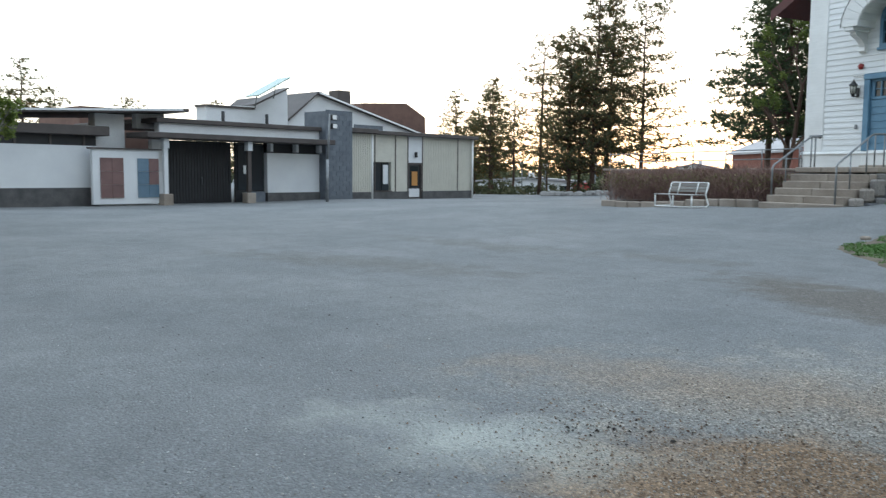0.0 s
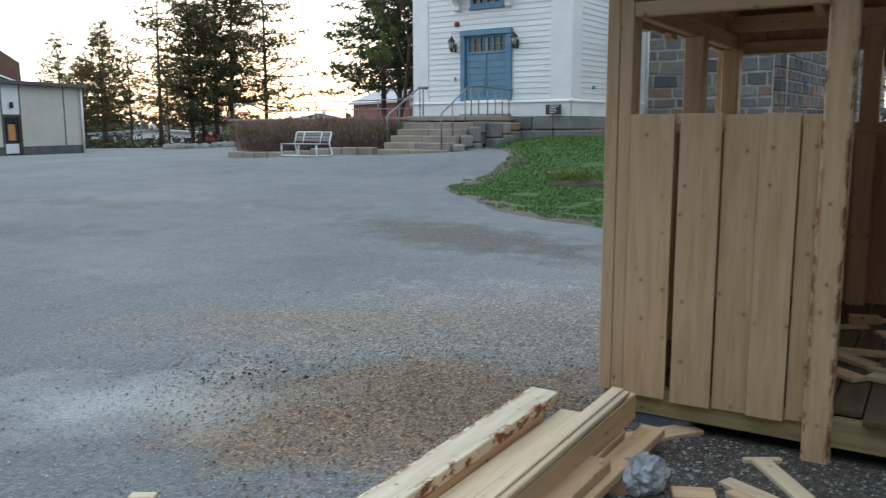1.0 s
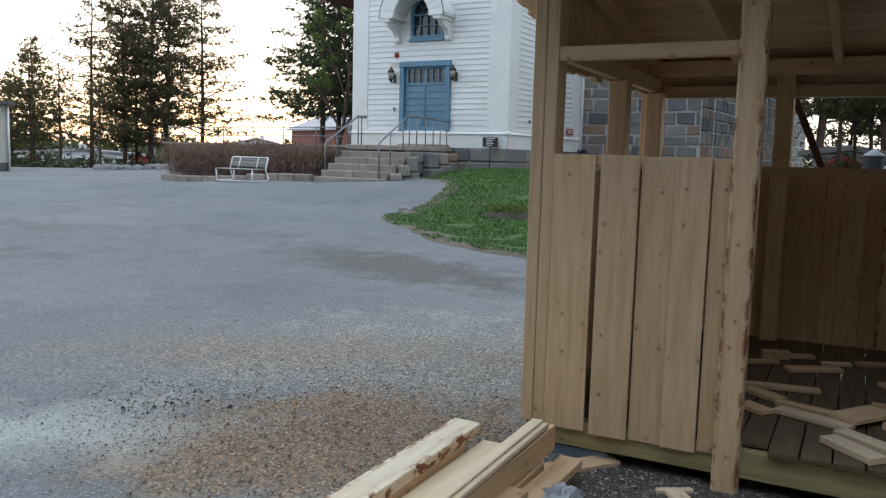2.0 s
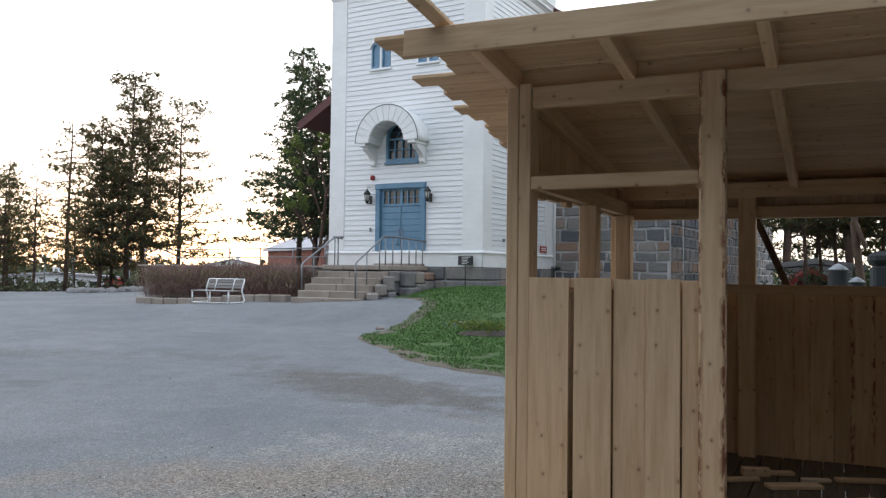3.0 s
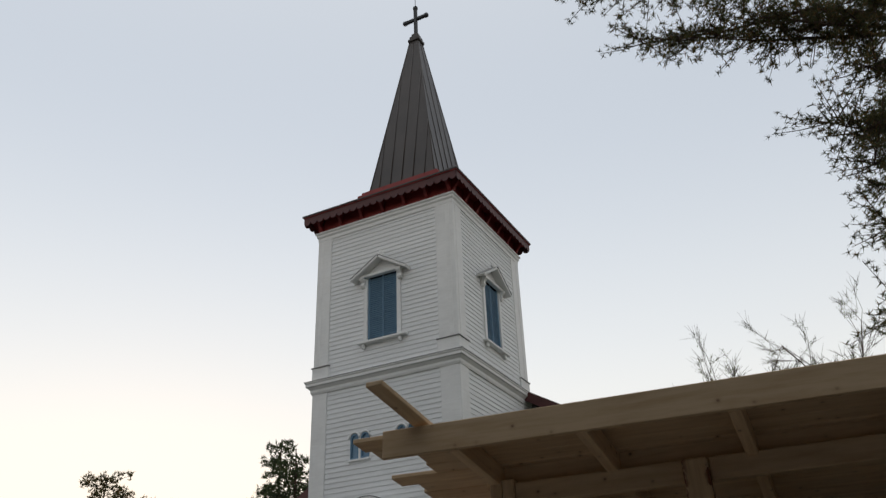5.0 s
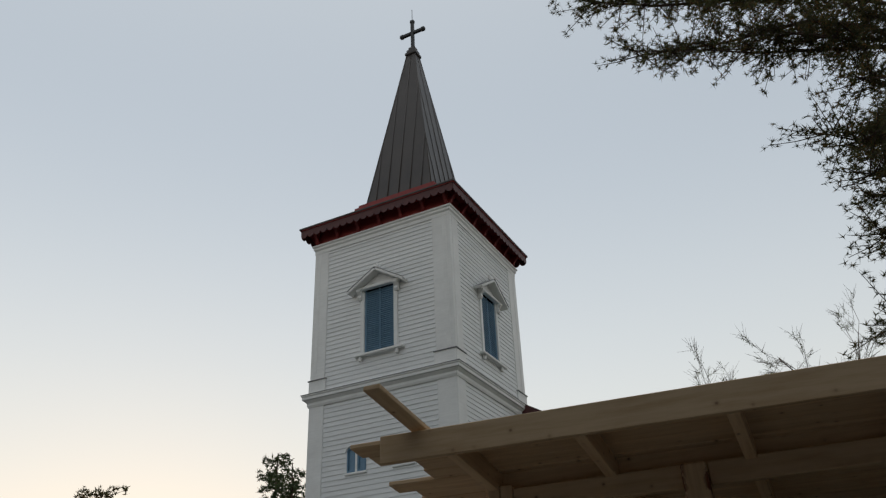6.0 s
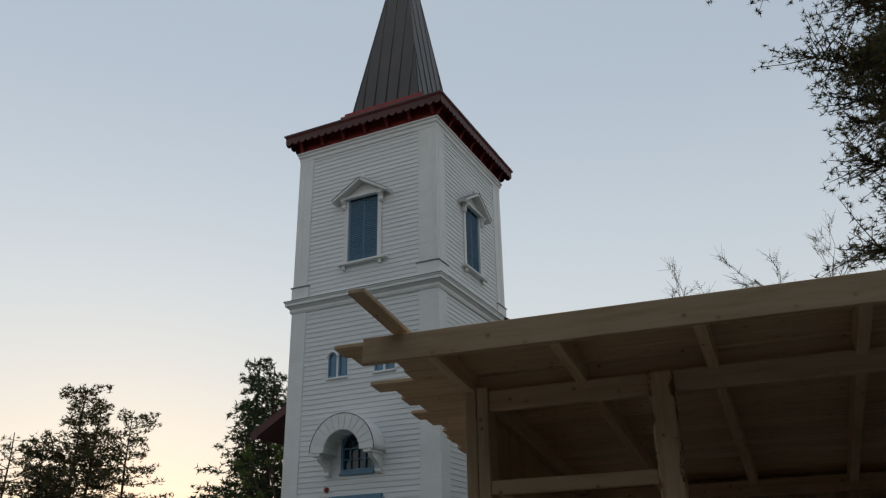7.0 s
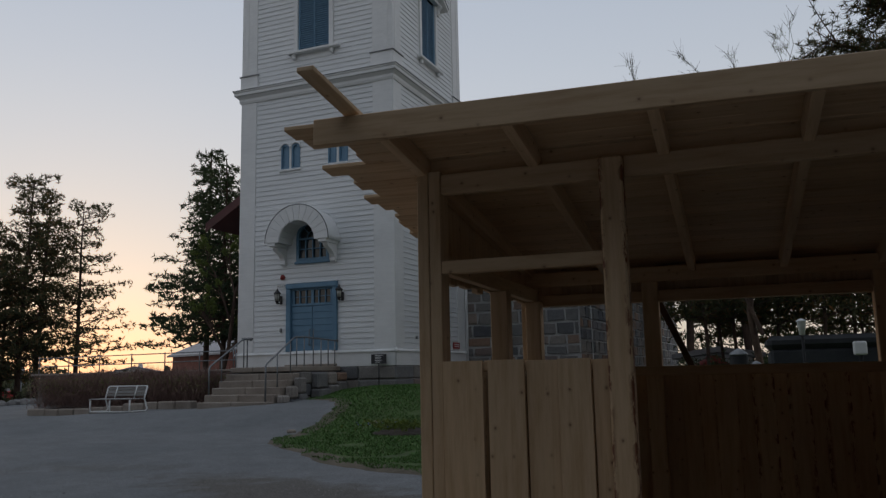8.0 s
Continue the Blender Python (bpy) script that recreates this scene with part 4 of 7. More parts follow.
def church_stairs():
    stw = thing("stone_stairs", TW, "worn stone stairs and landing before the church door", "stairs", kind="structure")
    u0, u1, vf = 1.50, 4.00, -2.4
    # landing of slabs over block masonry
    for i in range(3):
        a = u0 + (u1 - u0) * i / 3
        box("landing_slab", (a, vf, 1.47), (a + (u1 - u0) / 3 - 0.012, -0.085, 1.62), STEP, stw, bevel=0.02)
    for side, u in ((0, u0), (1, u1 - 0.32)):
        v = vf + 0.02
        while v < -0.10:
            v1 = min(v + random.uniform(0.6, 0.9), -0.09)
            for z0, z1 in ((0.25, 0.75), (0.75, 1.12), (1.12, 1.462)):
                k = random.uniform(-0.02, 0.02)
                box("masonry_block", (u + k, v, z0), (u + 0.32 + k, v1 - 0.014, z1 - 0.012), BLOCKS, stw, bevel=0.03)
            v = v1
    # steps, each of two stones
    n = 6
    rise = (1.62 - 0.46) / n
    for i in range(n - 1):
        z1 = 1.62 - (i + 1) * rise
        v1 = vf - i * 0.32
        for k in range(2):
            a = u0 + 0.12 + (u1 - u0 - 0.14) * k / 2
            box("step", (a, v1 - 0.34, z1 - rise - 0.10), (a + (u1 - u0 - 0.14) / 2 - 0.01, v1 - 0.002, z1), STEP, stw, bevel=0.018)
        box("step_core", (u0 + 0.2, v1 - 0.31, 0.2), (u1 - 0.1, v1 - 0.01, z1 - rise - 0.105), STONE, stw)
    # stepped cheek on the right
    for i in range(4):
        v1 = vf - i * 0.42
        top = 1.30 - i * 0.24
        box("cheek_stone", (u1 + 0.01, v1 - 0.41, 0.25), (u1 + 0.28 + 0.06 * (i % 2), v1 - 0.012, 0.25 + (top - 0.25) * 0.55), BLOCKS, stw, bevel=0.04)
        box("cheek_stone", (u1 + 0.01, v1 - 0.40, 0.27 + (top - 0.25) * 0.55), (u1 + 0.24, v1 - 0.02, top), BLOCKS, stw, bevel=0.05)
    for i, (a_, b_) in enumerate(((-1.88, -1.25), (-1.23, -0.70), (-0.68, -0.10))):
        box("cheek_stone", (u1 + 0.01, a_, 0.4), (u1 + 0.36 - 0.05 * i, b_, 0.95 + 0.1 * i), BLOCKS, stw, bevel=0.04)
        box("cheek_stone", (u1 + 0.01, a_ + 0.03, 0.97 + 0.1 * i), (u1 + 0.26, b_ - 0.03, 1.42), BLOCKS, stw, bevel=0.04)
    return stw, u0, u1, vf, rise


STW, LU0, LU1, LVF, LRISE = church_stairs()


def hand_rail(u, bar, posts):
    """A bent tube rail beside the stairs: bar gives its line, posts their place, foot and head; heights over the landing."""
    hr = thing("hand_rail", TW @ Matrix.Translation((u, LVF, 1.62)), "grey steel tube railing beside the stone stairs", "railing", "stair railings")
    tube("top_bar", [(0, v, z) for v, z in bar], 0.026, STEEL, hr)
    for v, z0, z1 in posts:
        tube("post", [(0, v, z0), (0, v, z1)], 0.019, STEEL, hr)
    bm = bmesh.new()
    add_lathe(bm, [(0.045, -0.012), (0.045, 0.012)], 10)
    part("end_plate", bm, STEEL, hr, m=Matrix.Translation((0, *bar[-1])) @ pose(0, 0, 0, 90, 0, 0))
    return hr


hand_rail(3.85, [(-1.50, -0.98), (-1.50, 0.0), (-1.44, 0.07), (-0.16, 0.80), (-0.04, 0.84), (0.4, 0.86), (2.32, 0.80)],
          [(-0.95, -0.62, 0.33), (-0.30, -0.20, 0.70), (0.02, 0.0, 0.84), (0.42, 0.0, 0.85), (0.92, 0.0, 0.84), (1.36, 0.0, 0.82), (1.78, 0.0, 0.81), (2.18, 0.0, 0.80)])
hand_rail(1.70, [(-1.20, -0.82), (-1.20, -0.03), (-1.14, 0.05), (0.30, 0.83), (0.42, 0.86), (0.75, 0.86)],
          [(-0.65, -0.42, 0.30), (-0.10, 0.0, 0.60), (0.40, 0.0, 0.85)])


# ---- church nave: block granite walls under a steep brown roof ----
def stone_wall(parent, m, length, z0, z1, holes=()):
    """Courses of squared blocks with raised pale joints."""
    me = []
    for k in range(4):
        bm = bmesh.new()
        add_box(bm, (0, -0.05, 0), (1, 0.05, 1), 0.10)
        for v in bm.verts:
            if v.co.y < 0:
                v.co += Vector((random.uniform(-0.05, 0.05), random.uniform(-0.02, 0.02), random.uniform(-0.07, 0.07)))
        d = bpy.data.meshes.new("stone_block")
        bm.to_mesh(d)
        bm.free()
        d.materials.append(BLOCKS)
        me.append(d)
    box("masonry", (0, 0.0, z0), (length, 0.6, z1), MORTAR, parent, m=m)
    z = z0
    r = 0
    while z < z1 - 0.1:
        h = min(random.uniform(0.34, 0.48), z1 - z)
        u = -0.02 if r % 2 else -0.3
        while u < length:
            w = random.uniform(0.45, 1.05)
            a, b = max(u, 0.0), min(u + w, length)
            if b - a > 0.12 and z < 5.2:
                same_mesh("stone_block", random.choice(me), parent, m @ Matrix.Translation((a + 0.035, 0, z + 0.035)) @ Matrix.Diagonal((b - a - 0.08, 1, h - 0.08, 1)) @ pose(0, 0, 0, 0, random.uniform(-1.5, 1.5), 0))
            u += w
        z += h
        r += 1


def nave():
    nv = thing("church_nave", TW, "granite block church nave with a steep dark metal roof", "church", kind="structure")
    uc, hw = 2.936, 7.33
    stone_wall(nv, Matrix.Translation((W5 + 0.03, 5.95, 0)), uc + hw - W5 - 0.03, 0.3, 8.4)
    stone_wall(nv, Matrix.Translation((uc + hw, 5.96, 0)) @ pose(0, 0, 0, 0, 0, 90), 27.0, 0.3, 8.4)
    box("wall", (uc - hw, 5.95, 0.2), (-0.03, 6.5, 8.4), STONE, nv)
    box("wall", (uc - hw, 6.5, 0.2), (uc - hw + 0.6, 33.0, 8.4), STONE, nv)
    box("wall", (uc - hw + 0.6, 32.4, 0.2), (uc + hw - 0.6, 33.0, 8.4), STONE, nv)
    prism("gable", [(uc - hw, 6.0, 8.4), (uc + hw, 6.0, 8.4), (uc, 6.0, 12.75)], (0, 0.4, 0), STONE, nv)
    for s in (-1, 1):
        bm = bmesh.new()
        add_prism(bm, [Vector((uc, 5.3, 12.95)), Vector((uc + s * 8.75, 5.3, 12.95 - 0.585 * 8.75)), Vector((uc + s * 8.75, 5.3, 13.15 - 0.585 * 8.75)), Vector((uc, 5.3, 13.15))], (0, 28.3, 0))
        part("roof", bm, ROOFMETAL, nv, "dark brown metal roof slope")
        bm = bmesh.new()
        add_prism(bm, [Vector((uc, 5.26, 12.72)), Vector((uc + s * 8.78, 5.26, 12.72 - 0.585 * 8.78)), Vector((uc + s * 8.78, 5.26, 13.12 - 0.585 * 8.78)), Vector((uc, 5.26, 13.12))], (0, 0.038, 0))
        part("barge_board", bm, DARKRED, nv, "dark red barge board")
        bm = bmesh.new()
        add_prism(bm, [Vector((uc + s * 7.4, 5.302, 12.86 - 0.585 * 7.4)), Vector((uc + s * 8.7, 5.302, 12.86 - 0.585 * 8.7)), Vector((uc + s * 8.7, 5.302, 12.94 - 0.585 * 8.7)), Vector((uc + s * 7.4, 5.302, 12.94 - 0.585 * 7.4))], (0, 28, 0))
        part("soffit", bm, DARKRED, nv)
    tube("downpipe", [(5.98, 5.85, 0.9), (5.98, 5.85, 8.2)], 0.06, TRIM, nv, "white rainwater downpipe")
    tube("cable", [(12.0 - 2.5 + 0.72, 7.2 + 0.5, 0.9), (10.33, 7.7, 1.5), (10.33, 7.55, 1.7), (10.33, 7.5, 4.5)], 0.02, TRIM, nv, "pale cable down the stone wall")
    rs = box("red_sign", (5.92, 4.6, 2.2), (5.94, 5.2, 2.42), SIGNRED, None, m=TW)
    tagged(rs, "small red sign with pale bars on the tower side", "sign")
    for i in range(2):
        box("lettering_bar", (5.9405, 4.68, 2.33 - i * 0.07), (5.944, 5.12, 2.36 - i * 0.07), TRIM, rs)
    vl = thing("pipe_valve", TW @ Matrix.Translation((6.15, 5.7, 1.6)), "dark metal pipe valve cluster on the stone wall", "valve")
    tube("pipe", [(-0.1, 0.15, 0.0), (-0.1, -0.05, 0.0), (-0.1, -0.05, -0.25), (-0.1, -0.05, -1.0)], 0.035, BLACK, vl)
    bm = bmesh.new()
    add_lathe(bm, [(0.05, 0), (0.09, 0.02), (0.09, 0.10), (0.05, 0.13)], 10)
    part("coupling", bm, BLACK, vl, m=pose(0.06, -0.05, -0.02))
    bm = bmesh.new()
    add_lathe(bm, [(0.05, 0), (0.08, 0.02), (0.08, 0.10), (0.05, 0.13)], 10)
    part("coupling", bm, STEEL, vl, m=pose(-0.10, -0.10, 0.0))


SIGNRED = mat("sign_red", (0.35, 0.03, 0.03), 0.5)
nave()


# ---- lawn, flower bed, planter hedge, bench ----
def smooth_line(pts, k=6):
    out = []
    n = len(pts)
    for i in range(n):
        p0, p1, p2, p3 = (Vector((*pts[(i + j) % n], 0)) for j in (-1, 0, 1, 2))
        for j in range(k):
            t = j / k
            out.append(0.5 * ((2 * p1) + (p2 - p0) * t + (2 * p0 - 5 * p1 + 4 * p2 - p3) * t * t + (3 * p1 - p0 - 3 * p2 + p3) * t ** 3))
    return out


LAWN = [(-4.05, 10.15), (-5.5, 10.95), (-7.1, 12.3), (-8.3, 13.6), (-8.6, 14.6), (-8.9, 16.6), (-9.4, 18.6), (-10.6, 20.0), (-11.6, 20.8), (-11.6, 23.0), (-9.5, 23.3), (-5.0, 24.5), (4.0, 24.0), (10.0, 18.0), (9.0, 11.0), (3.0, 9.2), (-1.0, 9.2), (-2.6, 9.35)]


def inside(x, y, poly):
    c = False
    for i in range(len(poly)):
        a, b = poly[i - 1], poly[i]
        if (a[1] > y) != (b[1] > y) and x < (b[0] - a[0]) * (y - a[1]) / (b[1] - a[1]) + a[0]:
            c = not c
    return c


LAWN_LINE = [(p.x + 0.10 * noise.noise((p.x * 2, p.y * 2, 3)), p.y + 0.10 * noise.noise((p.x * 2, p.y * 2, 8))) for p in smooth_line(LAWN, 8)]


def lawn():
    m = mat("lawn_soil", (0.10, 0.15, 0.05), 0.95)
    s = Shade(m)
    v = s.coords(shift=False)
    a, f = s.noise(v, 0.9, 5.0), s.noise(v, 35.0, 3.0)
    c = s.ramp(a, [(0.25, (0.055, 0.085, 0.022)), (0.55, (0.075, 0.125, 0.028)), (0.8, (0.11, 0.14, 0.045))])
    s.color(s.mix(0.8, c, s.ramp(f, [(0.3, (0.5, 0.5, 0.5)), (0.7, (1.2, 1.2, 1.2))]), "MULTIPLY"))
    s.bump(f, 0.7, 0.03)
    xs = np.arange(-12.0, 10.5, 0.25)
    ys = np.arange(8.8, 24.8, 0.25)
    ok = {}
    verts, faces = [], []

    def vid(i, j):
        if (i, j) not in ok:
            x, y = float(xs[i]), float(ys[j])
            ok[i, j] = len(verts)
            verts.append((x, y, gz(x, y) + 0.026 + 0.008 * noise.noise((x, y, 5))))
        return ok[i, j]
    for j in range(len(ys) - 1):
        for i in range(len(xs) - 1):
            if all(inside(xs[i] + a_, ys[j] + b_, LAWN_LINE) for a_, b_ in ((0, 0), (0.25, 0), (0, 0.25), (0.25, 0.25))):
                faces.append((vid(i, j), vid(i + 1, j), vid(i + 1, j + 1), vid(i, j + 1)))
    me = bpy.data.meshes.new("lawn")
    me.from_pydata(verts, [], faces)
    me.materials.append(m)
    me.polygons.foreach_set("use_smooth", [True] * len(me.polygons))
    tagged(new("lawn", me), "short green lawn rising to the church tower", "lawn", kind="structure")
    # worn earth along the lawn's edge
    n = len(LAWN_LINE)
    verts, faces = [], []
    for i in range(n):
        a, b = Vector(LAWN_LINE[i - 1]), Vector(LAWN_LINE[(i + 1) % n])
        d = (b - a).normalized()
        o = Vector((-d.y, d.x))
        p = Vector(LAWN_LINE[i])
        w = 0.16 + 0.14 * noise.noise((p.x * 1.3, p.y * 1.3, 4))
        for k, dz in ((-0.30, 0.030), (-0.02, 0.034), (w, -0.02)):
            q = p + o * k
            verts.append((q.x, q.y, gz(q.x, q.y) + dz))
    for i in range(n):
        j = (i + 1) % n
        for k in range(2):
            faces.append((i * 3 + k, j * 3 + k, j * 3 + k + 1, i * 3 + k + 1))
    me = bpy.data.meshes.new("lawn_edge")
    me.from_pydata(verts, [], faces)
    me.materials.append(grainy("worn_earth", (0.10, 0.085, 0.06), (0.17, 0.14, 0.10), 3.0, 0.95, 0.6, 0.02, 30.0, shift=False))
    tagged(new("lawn_edge", me), "worn brown earth along the lawn edge", "earth", kind="structure")
    # blades
    rng = random.Random(5)
    verts, faces = [], []
    n = 0
    while n < 110000:
        x, y = rng.uniform(-12, 1.5), 9.0 + 14.5 * rng.random() ** 1.35
        if x > -2.2 and y < 12:
            continue
        edge = 0.16 * noise.noise((x * 3, y * 3, 1))
        if not inside(x + edge, y + edge, LAWN_LINE) or noise.noise((x * 1.5, y * 1.5, 9)) < -0.45:
            continue
        h = rng.uniform(0.018, 0.045)
        t = rng.uniform(0, 6.28)
        w = 0.007 + 0.0004 * y
        z = gz(x, y) + 0.025
        dx, dy = math.cos(t) * w, math.sin(t) * w
        lx, ly = rng.uniform(-0.05, 0.05), rng.uniform(-0.05, 0.05)
        i = len(verts)
        verts += [(x - dx, y - dy, z), (x + dx, y + dy, z), (x + lx, y + ly, z + h)]
        faces.append((i, i + 1, i + 2))
        n += 1
    me = bpy.data.meshes.new("grass")
    me.from_pydata(verts, [], faces)
    g = mat("grass_blades", (0.08, 0.14, 0.03), 0.8)
    s = Shade(g)
    geo = s.n("NewGeometry")
    s.color(s.ramp(geo.outputs["Random Per Island"], [(0.0, (0.045, 0.11, 0.018)), (0.5, (0.070, 0.165, 0.028)), (0.88, (0.10, 0.19, 0.04)), (1.0, (0.18, 0.20, 0.08))]))
    me.materials.append(g)
    tagged(new("grass", me), "short spring grass blades on the lawn", "grass", kind="stuff")


lawn()

# ---- planter hedge, bench, ramp wall ----
def rough_stone_row(parent, p, q, h, d, z, name="kerb_stone", material=None):
    p, q = Vector(p), Vector(q)
    L = (q - p).length
    x = (q - p) / L
    m0 = Matrix.Translation((p.x, p.y, 0)) @ Matrix.Rotation(math.atan2(x.y, x.x), 4, "Z")
    s = 0.0
    while s < L - 0.05:
        e = min(s + random.uniform(0.5, 0.95), L)
        if L - e < 0.3:
            e = L
        c = p + x * (s + e) / 2
        zz = z if z is not None else gz(c.x, c.y)
        k = random.uniform(-0.02, 0.02)
        box(name, (s, -d / 2 + k, zz - 0.12), (e - 0.015, d / 2 + k, zz + h + k), material or STEP, parent, bevel=0.03, m=m0)
        s = e


def twig_cloud(name, material, rng, n, sampler, length, width, lift=0.5):
    verts, faces = [], []
    for _ in range(n):
        p = Vector(sampler(rng))
        d = Vector((rng.gauss(0, 0.6), rng.gauss(0, 0.6), rng.uniform(0.2, 1.0) * lift * 2)).normalized()
        L = length * rng.uniform(0.6, 1.4)
        side = d.cross(Vector((rng.gauss(0, 1), rng.gauss(0, 1), rng.gauss(0, 1)))).normalized() * width
        i = len(verts)
        verts += [p - side, p + side, p + d * L]
        faces.append((i, i + 1, i + 2))
    me = bpy.data.meshes.new(name)
    me.from_pydata([tuple(v) for v in verts], [], faces)
    me.materials.append(material)
    return new(name, me)


def island_mat(name, stops, rough=0.85, thin=0.0):
    m = mat(name, stops[0][1], rough)
    s = Shade(m)
    g = s.n("NewGeometry")
    c = s.ramp(g.outputs["Random Per Island"], stops)
    s.color(c)
    if thin:
        tl = s.n("BsdfTranslucent")
        warm = s.mix(1.0, c, (1.6, 1.5, 0.85), "MULTIPLY")
        s.link(warm, tl.inputs["Color"])
        both = s.n("MixShader", Fac=thin)
        s.link(s.b.outputs[0], both.inputs[1])
        s.link(tl.outputs[0], both.inputs[2])
        s.link(both.outputs[0], s.t.nodes["Material Output"].inputs["Surface"])
    return m


TWIG = island_mat("reddish_twigs", [(0.0, (0.13, 0.075, 0.07)), (0.5, (0.22, 0.13, 0.11)), (1.0, (0.32, 0.22, 0.17))])
BUD = island_mat("spring_buds", [(0.0, (0.14, 0.15, 0.05)), (1.0, (0.24, 0.22, 0.09))])
HP, HQ = Vector((-21.3, 20.75, 0)), Vector((-14.75, 20.35, 0))
HD = (HQ - HP).normalized()
HN = Vector((HD.y, -HD.x, 0))          # towards the yard


def planter():
    pl = thing("planter_bed", Matrix.Translation((0, 0, 0)), "low stone-edged planting bed before the church", "planter", kind="structure")
    rough_stone_row(pl, HP + HN * 0.35, HQ + HN * 0.35, 0.21, 0.28, None)
    rough_stone_row(pl, HP + HN * 0.35, HP - HN * 1.6, 0.17, 0.28, None)
    bm = bmesh.new()
    q = [HP + HN * 0.3, HQ + HN * 0.3, HQ - HN * 1.6, HP - HN * 1.6]
    add_prism(bm, [Vector((v.x, v.y, 0.1)) for v in q], (0, 0, 0.36))
    part("soil", bm, SOIL, pl, "dark bare soil")
    hg = thing("hedge", Matrix.Translation((0, 0, 0)), "leafless reddish-brown hedge budding in spring", "hedge")

    def where(rng):
        u = rng.uniform(-0.05, 1.0)
        v = rng.gauss(-0.6, 0.45)
        c = HP + HD * u * (HQ - HP).length + HN * max(-1.5, min(0.22, v))
        top = 0.94 + 0.34 * noise.noise((u * 9, v, 1))
        return (c.x, c.y, 0.42 + top * rng.random() ** 0.75)
    rng = random.Random(2)
    a = twig_cloud("brushwood", TWIG, rng, 26000, where, 0.36, 0.006, 0.8)
    a.parent = hg

    def high(rng):
        x, y, z = where(rng)
        return (x, y, max(z, 0.85 + 0.55 * rng.random()))
    b = twig_cloud("foliage", BUD, rng, 9000, high, 0.06, 0.018, 0.4)
    b.parent = hg
    tagged(b, "small yellow-green spring buds")


SOIL = grainy("dark_soil", (0.05, 0.04, 0.032), (0.09, 0.07, 0.055), 3.0, 0.95, 0.6, 0.03)
planter()


def ramp_wall():
    rw = thing("ramp_wall", TW, "long low stone wall of the church ramp", "wall", kind="structure")
    for i in range(11):
        u = 1.47 - (i + 1) * 0.85
        box("wall_stone", (u, -1.15 + random.uniform(-0.02, 0.02), 0.15), (u + 0.835, -0.75, 1.52 + random.uniform(-0.02, 0.02)), STONE, rw, bevel=0.03)
    box("coping", (-8.2, -1.22, 1.525), (1.45, -0.68, 1.60), STEP, rw, bevel=0.015)
    box("ramp_floor", (-8.15, -0.74, 0.6), (1.45, -0.09, 1.50), STEP, rw)
    rl = thing("ramp_railing", TW @ Matrix.Translation((-3.5, -0.95, 1.6)), "thin grey steel railing along the ramp wall", "railing")
    for i in range(7):
        u = -4.6 + i * 1.45
        tube("post", [(u, 0, 0), (u, 0, 0.62)], 0.02, STEEL, rl)
    for z in (0.30, 0.60):
        tube("rail", [(-4.6, 0, z - 0.05), (4.1, 0, z)], 0.018, STEEL, rl)


ramp_wall()
sp = thing("lantern_post", TW @ Matrix.Translation((1.05, -0.95, 1.6)), "grey steel post with a flat light head by the stairs", "lamp")
tube("post", [(0, 0, 0), (0, 0, 0.92)], 0.022, STEEL, sp)
box("head", (-0.17, -0.10, 0.92), (0.17, 0.10, 0.985), STEEL, sp, bevel=0.02)


def bench():
    c = Vector((-16.2, 18.5, gz(-16.2, 18.5)))
    b = thing("bench", Matrix.Translation(c) @ pose(0, 0, 0, 0, 0, -3.5) @ Matrix.Diagonal((1, 1, 0.83, 1)), "white tubular steel bench with grey slatted seat and back", "bench")
    L = 1.42
    for x in (-L / 2, 0.0, L / 2):
        tube("leg", [(x, -0.30, 0.0), (x, -0.30, 0.42)], 0.024, TRIM, b)
    for x in (-L / 2, L / 2):
        tube("back_frame", [(x, -0.32, 0.03), (x, 0.28, 0.03), (x, 0.36, 0.10), (x, 0.24, 0.44), (x, 0.34, 0.80), (x * 0.97, 0.36, 0.85)], 0.024, TRIM, b)
    tube("back_bar", [(-L / 2 * 0.97, 0.36, 0.85), (L / 2 * 0.97, 0.36, 0.85)], 0.022, TRIM, b)
    tube("foot_bar", [(-L / 2, -0.32, 0.03), (L / 2, -0.32, 0.03)], 0.022, TRIM, b)
    for i in range(4):
        box("seat_slat", (-L / 2 - 0.04, -0.34 + i * 0.14, 0.425), (L / 2 + 0.04, -0.225 + i * 0.14, 0.455), GREYWOOD, b, bevel=0.008)
    for i in range(3):
        box("back_slat", (-L / 2, 0.27 + i * 0.025, 0.52 + i * 0.10), (L / 2, 0.295 + i * 0.025, 0.605 + i * 0.10), GREYWOOD, b, bevel=0.008)
    for x in (-L / 4, L / 4):
        tube("back_strut", [(x, 0.22, 0.44), (x, 0.33, 0.83)], 0.018, TRIM, b)


GREYWOOD = timber("weathered_slats", (0.20, 0.20, 0.20), (0.34, 0.34, 0.34), rough=0.8)
bench()

# ---- parish building across the yard ----
PB = pose(-41.33, 28.52, 0, 0, 0, 104.7)
CREAM = white_paint("cream_boarding", (0.56, 0.54, 0.47), (0.48, 0.46, 0.40))
PLASTER = grainy("white_render", (0.66, 0.67, 0.69), (0.76, 0.77, 0.78), 0.8, 0.85, 0.1, 0.005)
SLATE = grainy("blue_grey_slate", (0.10, 0.115, 0.14), (0.16, 0.18, 0.21), 2.5, 0.7, 0.2, 0.01)
DARKSTONE = grainy("dark_base_stone", (0.07, 0.07, 0.072), (0.13, 0.125, 0.125), 2.5, 0.9, 0.4, 0.02)
BROWN = grainy("brown_fascia", (0.055, 0.045, 0.042), (0.085, 0.07, 0.065), 1.5, 0.6)
